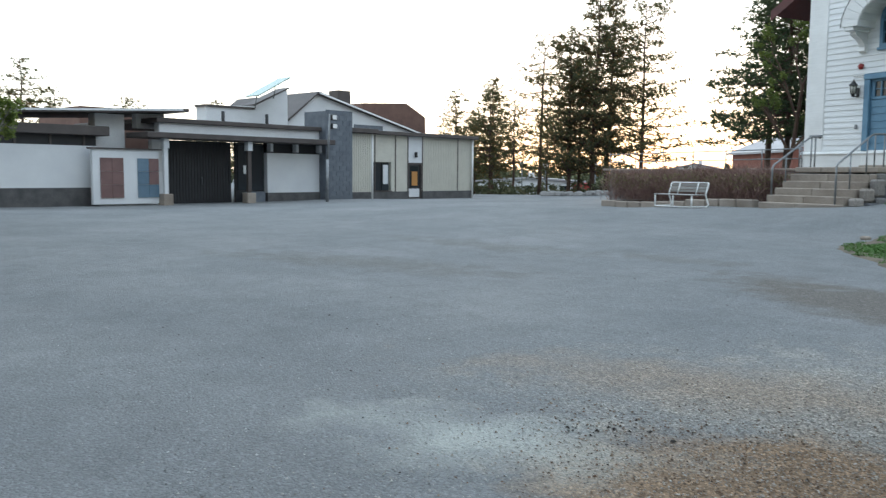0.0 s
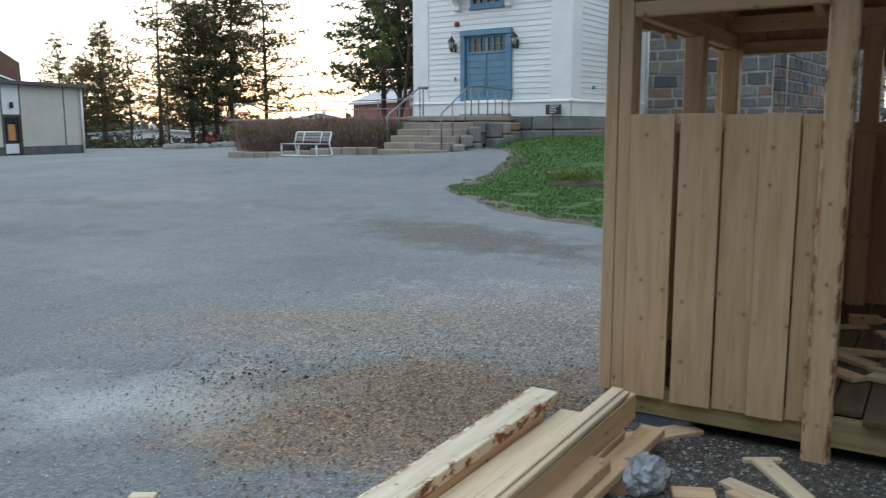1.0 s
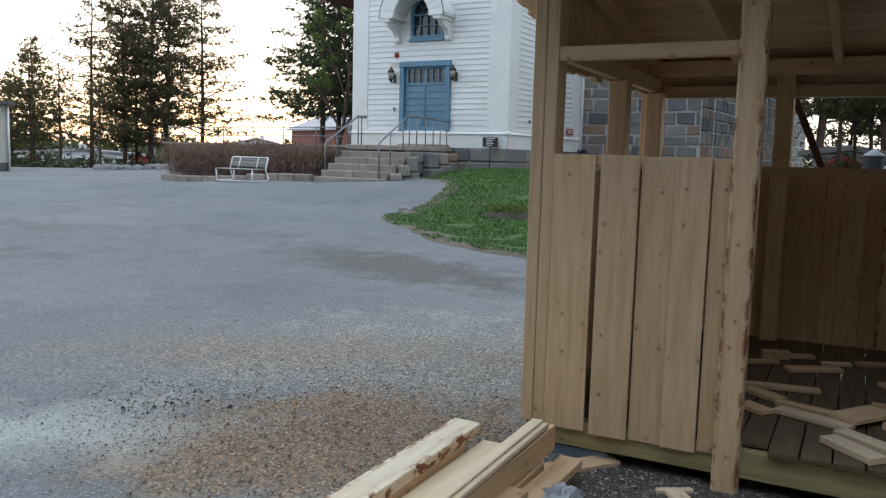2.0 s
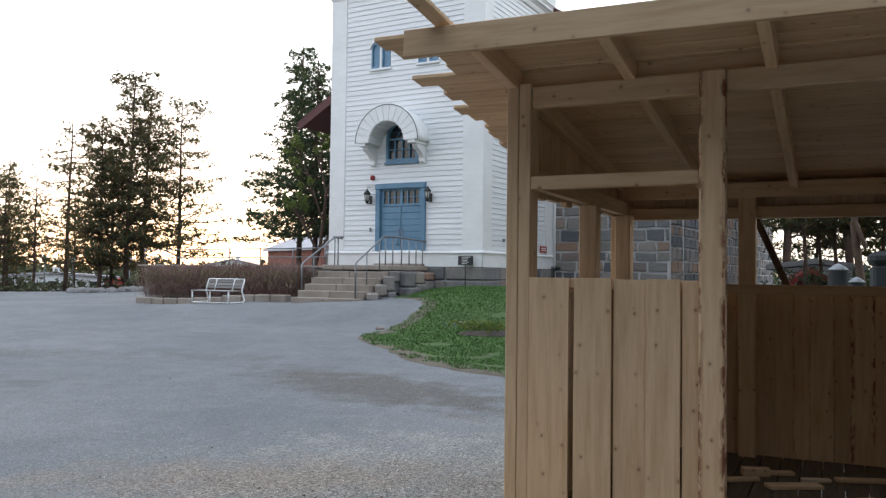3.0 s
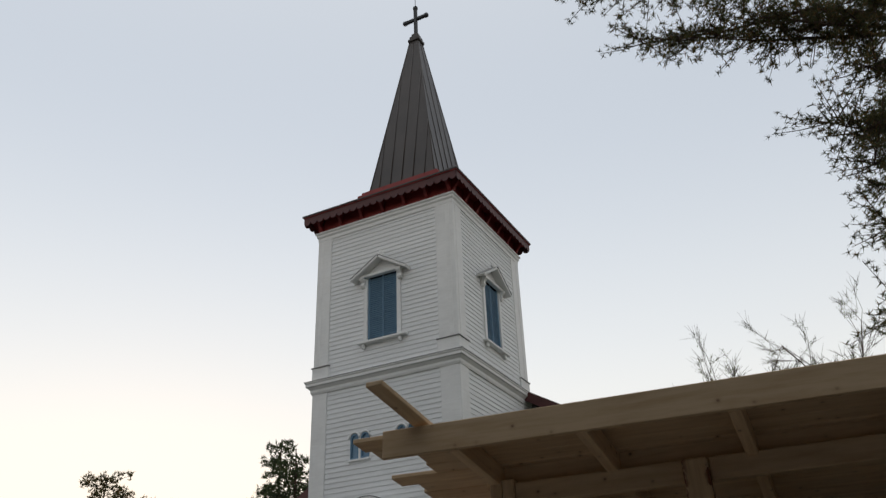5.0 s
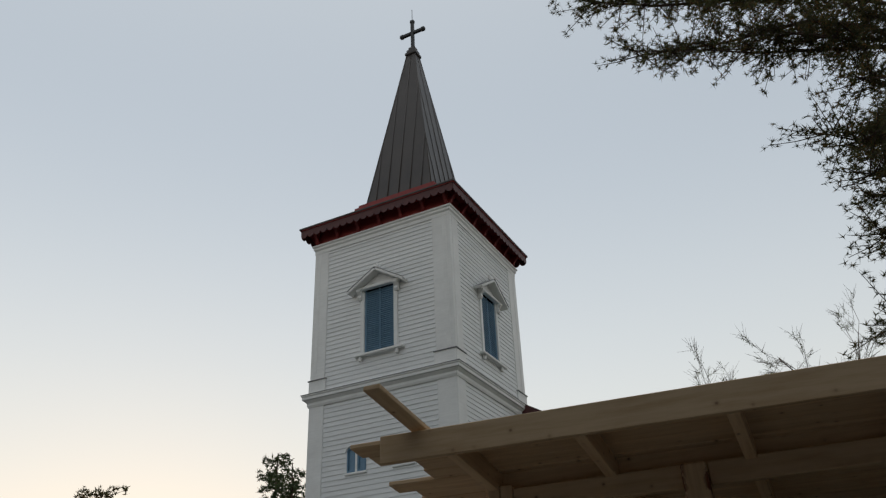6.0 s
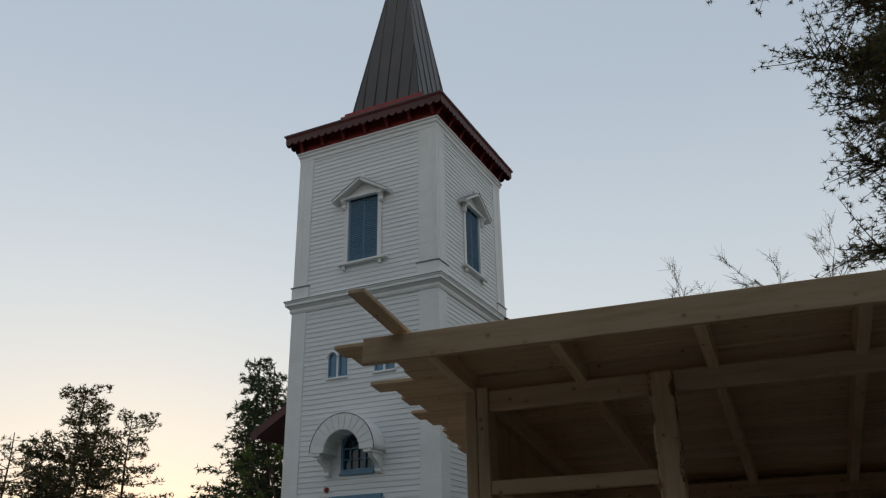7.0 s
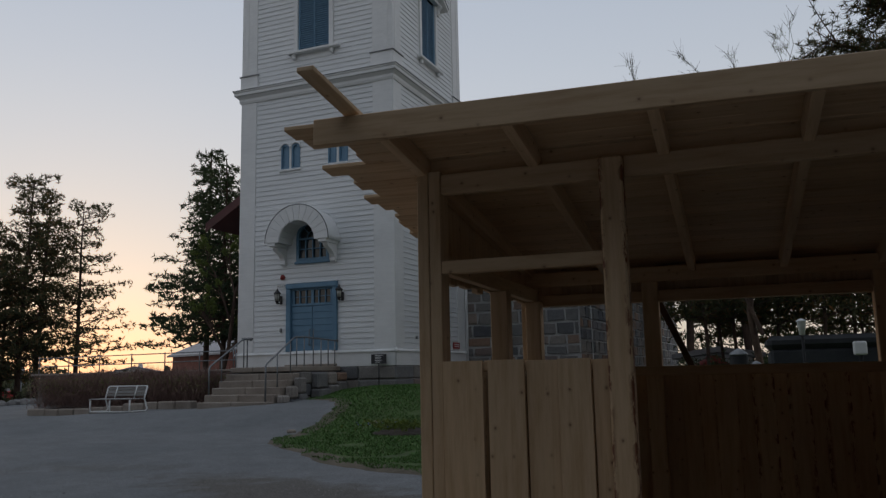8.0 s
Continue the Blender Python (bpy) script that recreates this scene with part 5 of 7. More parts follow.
NIGHT = grainy("black_gate_paint", (0.010, 0.011, 0.014), (0.018, 0.019, 0.023), 2.0, 0.55)
RUST = grainy("rust_panel", (0.15, 0.09, 0.085), (0.23, 0.14, 0.13), 1.2, 0.8)
BLUEPANEL = grainy("blue_panel", (0.10, 0.16, 0.22), (0.16, 0.23, 0.30), 1.2, 0.8)
BRICK = grainy("brown_brick", (0.13, 0.075, 0.06), (0.19, 0.11, 0.085), 1.5, 0.9)
OCHRE = mat("warm_notice", (0.42, 0.20, 0.05), 0.7)


def parish_building():
    pb = thing("parish_building", PB, "low parish building with cream boards, white render and flat dark roofs", "building", kind="structure")

    def b(name, x0, x1, y0, y1, z0, z1, material, label="", bevel=0.0, parent=None):
        return box(name, (x0, y0, z0), (x1, y1, z1), material, parent or pb, label, bevel)
    # boarded right wing: piers and pieces round its openings
    b("wall", -8.35, -8.20, 0, 0.25, 0.33, 3.42, CREAM)
    b("wall", -6.82, -5.52, 0, 0.25, 0.33, 3.42, CREAM)
    b("wall", -4.36, 0.0, 0, 0.25, 0.33, 3.42, CREAM)
    b("wall", -8.20, -6.82, 0, 0.25, 1.95, 3.42, CREAM)
    b("wall", -5.52, -4.36, 0, 0.25, 1.95, 3.42, PLASTER)
    b("side_wall", -0.25, 0.0, 0.25, 10.0, -0.2, 3.42, CREAM)
    b("base", -8.35, -5.52, -0.03, 0.25, -0.25, 0.33, DARKSTONE)
    b("base", -4.36, 0.03, -0.03, 0.25, -0.25, 0.33, DARKSTONE)
    for i in range(30):
        x = -0.08 - i * 0.145
        if x > -4.3:
            b("board_batten", x - 0.02, x + 0.02, -0.018, 0.0, 0.34, 3.40, CREAM)
    for x in (-1.3, -6.5, -5.53, -4.35, -8.05):
        b("cover_strip", x - 0.03, x + 0.03, -0.03, 0.001, 0.33, 3.40, BROWN)
    b("roof", -8.5, 0.25, -0.35, 10.2, 3.42, 3.62, BROWN, "flat dark brown roof edge", 0.02)
    tube("downpipe", [(-8.37, -0.14, -0.1), (-8.37, -0.14, 3.45)], 0.07, TRIM, pb, "white downpipe")
    tube("downpipe", [(-0.05, -0.10, -0.2), (-0.05, -0.10, 3.42)], 0.06, TRIM, pb, "white downpipe")
    d = b("door", -5.42, -4.46, 0.08, 0.14, -0.05, 1.93, NIGHT, "dark glazed side door with a warm notice")
    for x0, x1, z0, z1 in ((-5.50, -5.40, -0.1, 1.95), (-4.48, -4.38, -0.1, 1.95), (-5.40, -4.48, 1.84, 1.95)):
        b("frame", x0, x1, 0.02, 0.10, z0, z1, BROWN, parent=d)
    b("pane", -5.25, -4.63, 0.06, 0.078, 0.55, 1.75, GLASS, parent=d)
    b("notice", -5.15, -4.70, 0.05, 0.058, 0.65, 1.45, OCHRE, parent=d)
    b("kick_panel", -5.36, -4.52, 0.06, 0.078, 0.0, 0.48, PLASTER, parent=d)
    w = b("window", -8.14, -6.86, 0.14, 0.18, 0.36, 1.93, NIGHT, "dark two-light window")
    b("pane", -8.08, -7.55, 0.10, 0.138, 0.42, 1.87, GLASS, parent=w)
    b("pane", -7.45, -6.92, 0.10, 0.138, 0.42, 1.87, GLASS, parent=w)
    b("blind", -7.35, -6.98, 0.085, 0.098, 0.75, 1.8, PLASTER, parent=w)
    b("sill", -8.2, -6.8, -0.06, 0.1, 0.33, 0.38, BROWN, parent=w)
    b("lamp", -5.02, -4.88, -0.16, -0.01, 2.25, 2.55, BLACK, "black wall lamp over the side door", 0.02)
    # step-back annexe beyond the corner
    b("annexe_wall", 0.6, 1.6, 6.0, 14.0, -0.3, 3.1, CREAM)
    # boarded middle bay and slate stack
    b("bay_wall", -10.05, -8.45, -0.15, 0.25, 0.33, 3.42, CREAM)
    b("bay_base", -10.05, -8.45, -0.17, 0.25, -0.2, 0.33, DARKSTONE)
    for i in range(10):
        x = -8.55 - i * 0.155
        b("board_batten", x - 0.02, x + 0.02, -0.17, -0.15, 0.34, 3.40, CREAM)
    b("bay_roof", -10.1, -8.2, -0.5, 6.0, 3.44, 3.68, BROWN, bevel=0.02)
    core = b("slate_stack", -11.84, -10.10, -0.50, 1.2, -0.15, 4.42, SLATE, "blue-grey slate-clad stack")
    r = 0
    z = -0.1
    while z < 4.35:
        x = -11.84 - (0.22 if r % 2 else 0.0)
        while x < -10.12:
            a, e = max(x, -11.84), min(x + 0.44, -10.10)
            if e - a > 0.08:
                b("slate", a + 0.006, e - 0.006, -0.535, -0.502, z + 0.006, z + 0.245, SLATE, parent=core)
            x += 0.44
        z += 0.255
        r += 1
    # white front, window strip, canopy
    b("front_wall", -15.0, -11.85, 0.0, 0.3, 0.36, 2.26, PLASTER)
    b("front_base", -15.0, -11.85, -0.04, 0.3, -0.2, 0.36, DARKSTONE)
    sw_ = b("window_strip", -15.0, -11.85, 0.10, 0.30, 2.26, 2.72, NIGHT, "dark window strip under the canopy")
    for x in (-14.9, -13.4, -11.95):
        b("canopy_support", x - 0.07, x + 0.07, -0.25, 0.05, 2.32, 2.70, PLASTER)
    cn = b("canopy", -21.7, -11.86, -1.3, 0.6, 2.72, 2.95, BROWN, "brown flat entrance canopy", 0.02)
    b("upper_fascia", -20.5, -11.86, 0.0, 0.4, 2.97, 3.42, PLASTER)
    b("upper_roof", -20.7, -11.8, -0.2, 8.0, 3.42, 3.62, BROWN, bevel=0.02)
    # glazed lobby and slatted gate
    lb = b("lobby", -16.6, -15.02, 0.25, 0.40, -0.1, 2.70, NIGHT, "dark glazed lobby")
    b("pane", -16.5, -15.9, 0.20, 0.248, 0.5, 2.6, GLASS, parent=lb)
    b("pane", -15.8, -15.1, 0.20, 0.248, 0.5, 2.6, GLASS, parent=lb)
    b("notice", -16.2, -15.95, 0.18, 0.198, 1.25, 1.65, TRIM, parent=lb)
    b("bench_block", -16.1, -15.2, -0.1, 0.18, -0.1, 0.42, SLATE, parent=lb)
    gt = b("gate", -20.0, -16.75, 0.42, 0.55, -0.1, 2.70, NIGHT, "large closed black slatted gate")
    for i in range(22):
        x = -19.95 + i * 0.146
        b("slat", x, x + 0.125, 0.385, 0.418, -0.05, 2.68, NIGHT, parent=gt)
    tube("gate_handle", [(-18.3, 0.34, 0.75), (-18.3, 0.34, 1.1)], 0.02, STEEL, gt)
    for x in (-16.65, -20.75):
        col = b("column", x - 0.09, x + 0.09, -1.0, -0.82, 0.35, 2.72, BROWN if x > -17 else PLASTER, bevel=0.01)
        b("column_head", x - 0.12, x + 0.12, -1.06, -0.76, 2.30, 2.70, PLASTER, parent=col)
        b("column_foot", x - 0.22, x + 0.22, -1.14, -0.68, -0.2, 0.40, STEP, bevel=0.02, parent=col)
    b("return_wall", -20.7, -20.05, 0.3, 0.6, -0.1, 2.70, PLASTER)
    # painted panel screen
    sc = b("screen_wall", -23.75, -20.95, -0.75, -0.55, 0.0, 2.20, PLASTER, "white screen wall with coloured panels", 0.01)
    b("screen_cap", -23.85, -20.85, -0.82, -0.48, 2.20, 2.26, BROWN, parent=sc)
    for i in range(3):
        z = 0.25 + i * 0.54
        b("panel", -23.45, -22.98, -0.785, -0.752, z, z + 0.53, RUST, parent=sc)
        b("panel", -22.97, -22.5, -0.785, -0.752, z, z + 0.53, RUST, parent=sc)
        b("panel", -21.90, -21.42, -0.785, -0.752, z, z + 0.53, BLUEPANEL, parent=sc)
        b("panel", -21.41, -20.98, -0.785, -0.752, z, z + 0.53, (BLUEPANEL, RUST, RUST)[i], parent=sc)
    # left wing with clerestory and floating roof
    b("left_wall", -32.0, -23.2, 0.0, 0.3, 0.66, 2.33, PLASTER)
    b("left_base", -32.0, -23.2, -0.03, 0.3, -0.1, 0.66, DARKSTONE)
    cl = b("clerestory", -32.0, -23.2, 0.10, 0.3, 2.33, 2.74, NIGHT, "dark clerestory window strip")
    for i in range(7):
        x = -31.5 + i * 1.3
        b("mullion", x - 0.04, x + 0.04, 0.04, 0.10, 2.33, 2.74, BROWN, parent=cl)
    b("left_roof", -32.0, -22.8, -0.3, 8.0, 2.74, 3.12, BROWN, "brown roof fascia", 0.02)
    b("roof_pillar", -22.95, -21.7, 0.7, 1.3, 2.2, 3.70, PLASTER)
    b("roof_pillar", -20.9, -19.6, 1.2, 1.6, 3.2, 3.85, PLASTER)
    prism("floating_roof", [(-26.3, -0.4, 3.50), (-19.3, -0.4, 3.90), (-19.3, -0.4, 4.05), (-26.3, -0.4, 3.65)], (0, 6, 0), BROWN, pb, "thin floating roof slab")
    prism("roof_edge", [(-26.3, -0.44, 3.56), (-19.6, -0.44, 3.94), (-19.6, -0.44, 4.02), (-26.3, -0.44, 3.64)], (0, 0.036, 0), PLASTER, pb)
    # higher volumes behind
    prism("gable_hall", [(-9.3, 6, 3.3), (1.6, 6, 3.3), (1.6, 6, 3.9), (-7.2, 6, 5.98), (-9.3, 6, 4.4)], (0, 8, 0), PLASTER, pb, "white gabled hall")
    prism("gable_roof", [(-7.3, 5.7, 5.98), (1.9, 5.7, 3.80), (1.9, 5.7, 3.95), (-7.25, 5.7, 6.13)], (0, 8.6, 0), BROWN, pb)
    prism("gable_edge", [(-7.25, 5.66, 5.99), (1.9, 5.66, 3.82), (1.9, 5.66, 3.92), (-7.25, 5.66, 6.09)], (0, 0.036, 0), TRIM, pb)
    prism("gable_roof", [(-9.7, 5.7, 4.1), (-7.3, 5.7, 5.98), (-7.25, 5.7, 6.13), (-9.75, 5.7, 4.22)], (0, 8.6, 0), BROWN, pb)
    b("hall_window", -4.3, -1.9, 5.94, 6.0, 3.75, 4.35, SLATE)
    prism("monitor", [(-15.2, 5, 3.4), (-10.05, 5, 3.4), (-10.1, 5, 5.97), (-12.3, 5, 4.92), (-15.2, 5, 4.7)], (0, 0.98, 0), PLASTER, pb, "white roof monitor with a sloped top")
    prism("monitor_edge", [(-12.3, 4.95, 4.90), (-10.0, 4.95, 6.0), (-10.0, 4.95, 6.08), (-12.35, 4.95, 4.98)], (0, 1.1, 0), BROWN, pb)
    b("monitor_cap", -15.3, -12.3, 4.9, 6.0, 4.70, 4.80, BROWN)
    for x in (-13.6, -10.9):
        tube("roof_vent", [(x - 1.0, 4.4, 3.5), (x - 1.0, 4.4, 4.45)], 0.09, BLACK, pb)
    plank("solar_panel", (-12.95, 4.2, 5.33), (-10.87, 4.2, 6.46), 1.2, 0.06, SOLAR, pb, "pale green tilted solar panel")
    for x, z in ((-12.5, 4.85), (-11.3, 5.45)):
        tube("panel_strut", [(x, 4.6, z - 0.1), (x, 4.4, z + 0.75)], 0.03, STEEL, pb)
    b("chimney", -3.85, -2.82, 8.0, 9.0, 3.4, 6.62, BROWN, "dark metal chimney stack", 0.02)
    prism("back_hall", [(2.6, 14, 0), (10.5, 14, 0), (10.4, 14, 5.9), (8.2, 14, 6.9), (3.5, 14, 6.6)], (0, 10, 0), BRICK, pb, "brown brick hall behind")
    b("back_block", -20.0, -15.5, 9.0, 14.0, 0.0, 4.6, BRICK)
    b("back_block", -25.0, -23.6, 9.0, 13.0, 0.0, 4.2, PLASTER)


SOLAR = mat("solar_glass", (0.20, 0.30, 0.27), 0.25)
parish_building()
fl = thing("flood_light_pole", PB @ Matrix.Translation((-13.8, -3.0, -0.05)), "tall grey pole with two flood lights", "street lamp")
tube("pole", [(0, 0, -0.1), (0.03, 0, 2.0)], 0.07, STEEL, fl)
tube("upper_pole", [(0.03, 0, 2.0), (0.20, 0, 4.1)], 0.05, STEEL, fl)
for x, z in ((0.34, 3.95), (0.36, 3.55)):
    h = box("flood_light", (x - 0.16, -0.16, z - 0.13), (x + 0.16, 0.10, z + 0.13), BLACK, fl, bevel=0.03)
    box("lens", (x - 0.12, -0.165, z - 0.10), (x + 0.12, -0.161, z + 0.10), TRIM, h)

# ---- trees ----
BARK = grainy("pine_bark", (0.055, 0.035, 0.028), (0.12, 0.075, 0.05), 2.0, 0.95, 0.8, 0.04, 14.0)
BIRCHBARK = grainy("birch_bark", (0.12, 0.10, 0.09), (0.34, 0.32, 0.30), 1.5, 0.9, 0.4, 0.02, 10.0)
NEEDLE = island_mat("pine_needles", [(0.0, (0.050, 0.058, 0.034)), (0.55, (0.080, 0.088, 0.050)), (0.80, (0.11, 0.105, 0.06)), (0.90, (0.17, 0.095, 0.05)), (1.0, (0.23, 0.12, 0.06))], thin=0.45)
SPRUCE = island_mat("spruce_needles", [(0.0, (0.030, 0.048, 0.030)), (0.6, (0.055, 0.078, 0.045)), (1.0, (0.085, 0.105, 0.055))], thin=0.4)
LEAF = island_mat("spring_leaves", [(0.0, (0.08, 0.12, 0.03)), (1.0, (0.16, 0.20, 0.06))], 0.7, thin=0.4)


class Soup:
    """Collects loose triangles for a crown."""

    def __init__(self, rng):
        self.v, self.f, self.rng = [], [], rng

    def tuft(self, p, s, k, w=0.16):
        r = self.rng
        for _ in range(k):
            d = Vector((r.gauss(0, 1), r.gauss(0, 1), r.gauss(0.25, 0.8))).normalized()
            side = d.orthogonal()
            side = (side * math.cos(r.uniform(0, 3)) + d.cross(side) * math.sin(r.uniform(0, 3))).normalized() * (s * w)
            i = len(self.v)
            a = p - d * s * 0.15
            self.v += [tuple(a - side), tuple(a + side), tuple(p + d * s * r.uniform(0.7, 1.2))]
            self.f.append((i, i + 1, i + 2))

    def done(self, name, material, parent):
        me = bpy.data.meshes.new(name)
        me.from_pydata(self.v, [], self.f)
        me.materials.append(material)
        ob = new(name, me)
        ob.parent = parent
        return ob


def conifer(seed, m, H, crown0, radius, shape, label, tuft=0.27, dens=1.0, lean=0.0, material=None, name="pine_tree", group="", r0=None):
    """Trunk with whorls of limbs; shape(t) is the crown's width from its foot (0) to its top (1)."""
    rng = random.Random(seed)
    t = thing(name, m, label, "tree", group)
    bm = bmesh.new()
    r0 = r0 or H * 0.011 + 0.03
    pts = [Vector((lean * (k / 8) ** 1.5 + 0.05 * math.sin(k * 1.7 + seed), 0.05 * math.cos(k * 2.1 + seed), H * k / 8 - (0.3 if k == 0 else 0))) for k in range(9)]
    add_tube(bm, pts, r0, 8, 0.03)
    sp_ = Soup(rng)

    def axis(z):
        k = max(0, min(7.999, z / H * 8))
        i = int(k)
        return pts[i].lerp(pts[i + 1], k - i)
    z = crown0
    while z < H - 0.15:
        k = (z - crown0) / (H - crown0)
        n = rng.choice((3, 4, 5))
        a0 = rng.uniform(0, 6.28)
        for j in range(n):
            if rng.random() > 0.93:
                continue
            L = radius * 1.45 * shape(k) * rng.uniform(0.5, 1.15)
            if L < 0.12:
                L = 0.12
            a = a0 + 6.28 * j / n + rng.uniform(-0.4, 0.4)
            d = Vector((math.cos(a), math.sin(a), 0))
            b0 = axis(z)
            rise = rng.uniform(-0.15, 0.30) if name != "spruce_tree" else rng.uniform(-0.45, -0.15)
            mid = b0 + d * L * 0.55 + Vector((0, 0, L * rise * 0.7))
            tip = b0 + d * L + Vector((0, 0, L * rise * 0.8 + 0.08 * L))
            add_tube(bm, [b0, mid, tip], 0.012 + 0.014 * L, 4, 0.006, cap=False)
            steps = max(4, int(L / (tuft * 0.36) * dens))
            for s in range(steps):
                u = 0.25 + 0.78 * (s + rng.random()) / steps
                p = b0.lerp(mid, u / 0.55) if u < 0.55 else mid.lerp(tip, (u - 0.55) / 0.45)
                sw_ = 0.26 * L * (1.15 - u)
                p = p + Vector((rng.gauss(0, sw_), rng.gauss(0, sw_), rng.gauss(0.04, 0.10)))
                sp_.tuft(p, tuft * rng.uniform(0.7, 1.2), 6)
        z += rng.uniform(0.26, 0.46) * max(1.0, H / 14) / max(0.8, dens)
    part("trunk", bm, BARK, t)
    sp_.done("crown", material or NEEDLE, t)
    return t


def open_crown(k):
    return (0.55 + 0.6 * math.sin(math.pi * min(1, k * 1.05 + 0.1))) * (1.0 - 0.55 * k ** 3)


def narrow(k):
    return 1.05 - 0.85 * k


def place(x, y, sink=0.0):
    return Matrix.Translation((x, y, gz(x, y) - sink))


GRP = "pines across the yard"
PINELAB = "tall pine with a reddish trunk and ragged dark crown"
conifer(1, place(-58.4, 42.5), 10.6, 2.2, 2.3, narrow, PINELAB, group=GRP, dens=1.1)
conifer(2, place(-64.5, 44.9), 7.8, 1.5, 2.0, open_crown, PINELAB, group=GRP)
conifer(3, place(-52.5, 40.35), 7.8, 2.4, 1.9, open_crown, PINELAB, group=GRP, dens=0.7)
conifer(4, place(-51.2, 42.0), 13.2, 6.2, 1.9, open_crown, "slim pine with a sparse open crown", group=GRP, dens=0.45, lean=0.4)
conifer(5, place(-46.7, 41.1), 11.9, 1.8, 2.2, lambda k: 1.05 - 0.6 * k, PINELAB, group=GRP, dens=1.2)
conifer(6, place(-45.4, 42.25), 15.5, 1.8, 2.5, lambda k: 1.1 - 0.65 * k, PINELAB, group=GRP, dens=1.15, lean=0.6)
conifer(7, place(-46.1, 44.4), 15.0, 3.0, 2.3, open_crown, PINELAB, group=GRP, dens=0.9, lean=0.7)
conifer(8, place(-44.6, 46.6), 14.3, 2.6, 2.6, lambda k: 1.1 - 0.6 * k, PINELAB, group=GRP, dens=0.85)
conifer(9, place(-47.5, 42.9), 10.0, 2.2, 2.0, open_crown, PINELAB, group=GRP, dens=0.8)
conifer(10, place(-56.0, 40.5), 9.0, 1.6, 2.2, open_crown, PINELAB, group=GRP, dens=0.8)
conifer(12, place(-60.5, 50.5), 8.5, 1.6, 2.2, open_crown, PINELAB, group=GRP, dens=0.8)
conifer(13, place(-62.0, 41.0), 9.5, 2.0, 2.2, narrow, PINELAB, group=GRP, dens=0.8)
# spruces beside the tower
SG = "spruces beside the tower"
conifer(21, place(-29.2, 40.6), 14.8, 3.8, 2.8, narrow, "dark spruce with layered drooping branches", group=SG, name="spruce_tree", material=SPRUCE, dens=1.15)
conifer(22, place(-26.2, 37.9), 13.2, 3.6, 2.7, narrow, "dark spruce with layered drooping branches", group=SG, name="spruce_tree", material=SPRUCE, dens=1.15)
conifer(23, place(-24.6, 38.6), 11.5, 3.3, 2.3, narrow, "dark spruce with layered drooping branches", group=SG, name="spruce_tree", material=SPRUCE, dens=1.15)
# behind the parish building
for i, (x, y, h) in enumerate(((-66.0, 6.3, 9.6), (-67.0, 8.6, 7.4), (-72.0, 2.0, 9.0), (-74.0, 15.0, 8.0), (-73.0, 22.5, 8.2), (-72.0, 24.5, 7.8), (-64.0, 3.2, 7.0))):
    conifer(30 + i, place(x, y), h, 1.5, 2.2, open_crown, "distant pine behind the parish building", group="pines behind the parish building", dens=0.6)
# wood behind the booth
for i, (x, y, h, r) in enumerate(((-0.75, 27, 16, 1.5), (-0.35, 31, 15, 1.5), (0.15, 28, 14, 1.6), (1.6, 31, 14, 1.8), (2.7, 27, 15, 1.6), (4.0, 31, 15, 1.8), (6.0, 30, 15, 2.0), (-0.6, 44, 14, 1.8), (0.9, 42, 13, 1.8), (3.0, 44, 15, 1.8), (8.0, 38, 15, 2.0), (5.2, 38, 13, 1.8))):
    conifer(50 + i, place(x, y), h * 0.53, 2.0, r, open_crown, "pine in the wood behind the booth", group="pines behind the booth", dens=1.0, r0=0.06)


def broadleaf(seed, m, H, spread, label, leaf=None, n_leaf=0, bark=None, name="birch_tree", levels=3, fine=0, bud=0.09):
    rng = random.Random(seed)
    t = thing(name, m, label, "tree")
    bm = bmesh.new()
    tips = []

    def grow(p, d, L, r, lev):
        mid = p + d * L * 0.5 + Vector((rng.gauss(0, 0.05), rng.gauss(0, 0.05), 0)) * L
        q = p + d * L + Vector((rng.gauss(0, 0.08), rng.gauss(0, 0.08), 0.03)) * L
        add_tube(bm, [p, mid, q], r, 6 if lev > 1 else 4, r * 0.62, cap=False)
        if lev == 0:
            tips.append((mid, q))
            return
        for _ in range(rng.choice((3, 4)) if lev < levels else 5):
            u = rng.uniform(0.35, 1.0)
            s = p.lerp(q, u)
            nd = (d + Vector((rng.gauss(0, 0.55), rng.gauss(0, 0.55), rng.gauss(0.12, 0.3))) * spread).normalized()
            grow(s, nd, L * rng.uniform(0.42, 0.66), r * 0.55 * (1.15 - 0.4 * u), lev - 1)
    grow(Vector((0, 0, -0.2)), Vector((0.03, 0.02, 1)).normalized(), H * 0.62, H * 0.012 + 0.02, levels)
    r2 = random.Random(seed + 100)
    for a, b in tips if fine else ():
        for _ in range(fine):
            p = a.lerp(b, r2.random())
            d = ((b - a).normalized() + Vector((r2.gauss(0, 0.6), r2.gauss(0, 0.6), r2.gauss(0.2, 0.4)))).normalized()
            q = p + d * r2.uniform(0.3, 0.8)
            add_tube(bm, [p, q], 0.009, 3, 0.005, cap=False)
    part("trunk", bm, bark or BIRCHBARK, t)
    if n_leaf:
        so = Soup(rng)
        for _ in range(n_leaf):
            a, b = rng.choice(tips)
            so.tuft(a.lerp(b, rng.random()) + Vector((rng.gauss(0, 0.06), rng.gauss(0, 0.06), rng.gauss(0, 0.06))), bud, 2, 0.35)
        so.done("crown", leaf or LEAF, t)
    return t


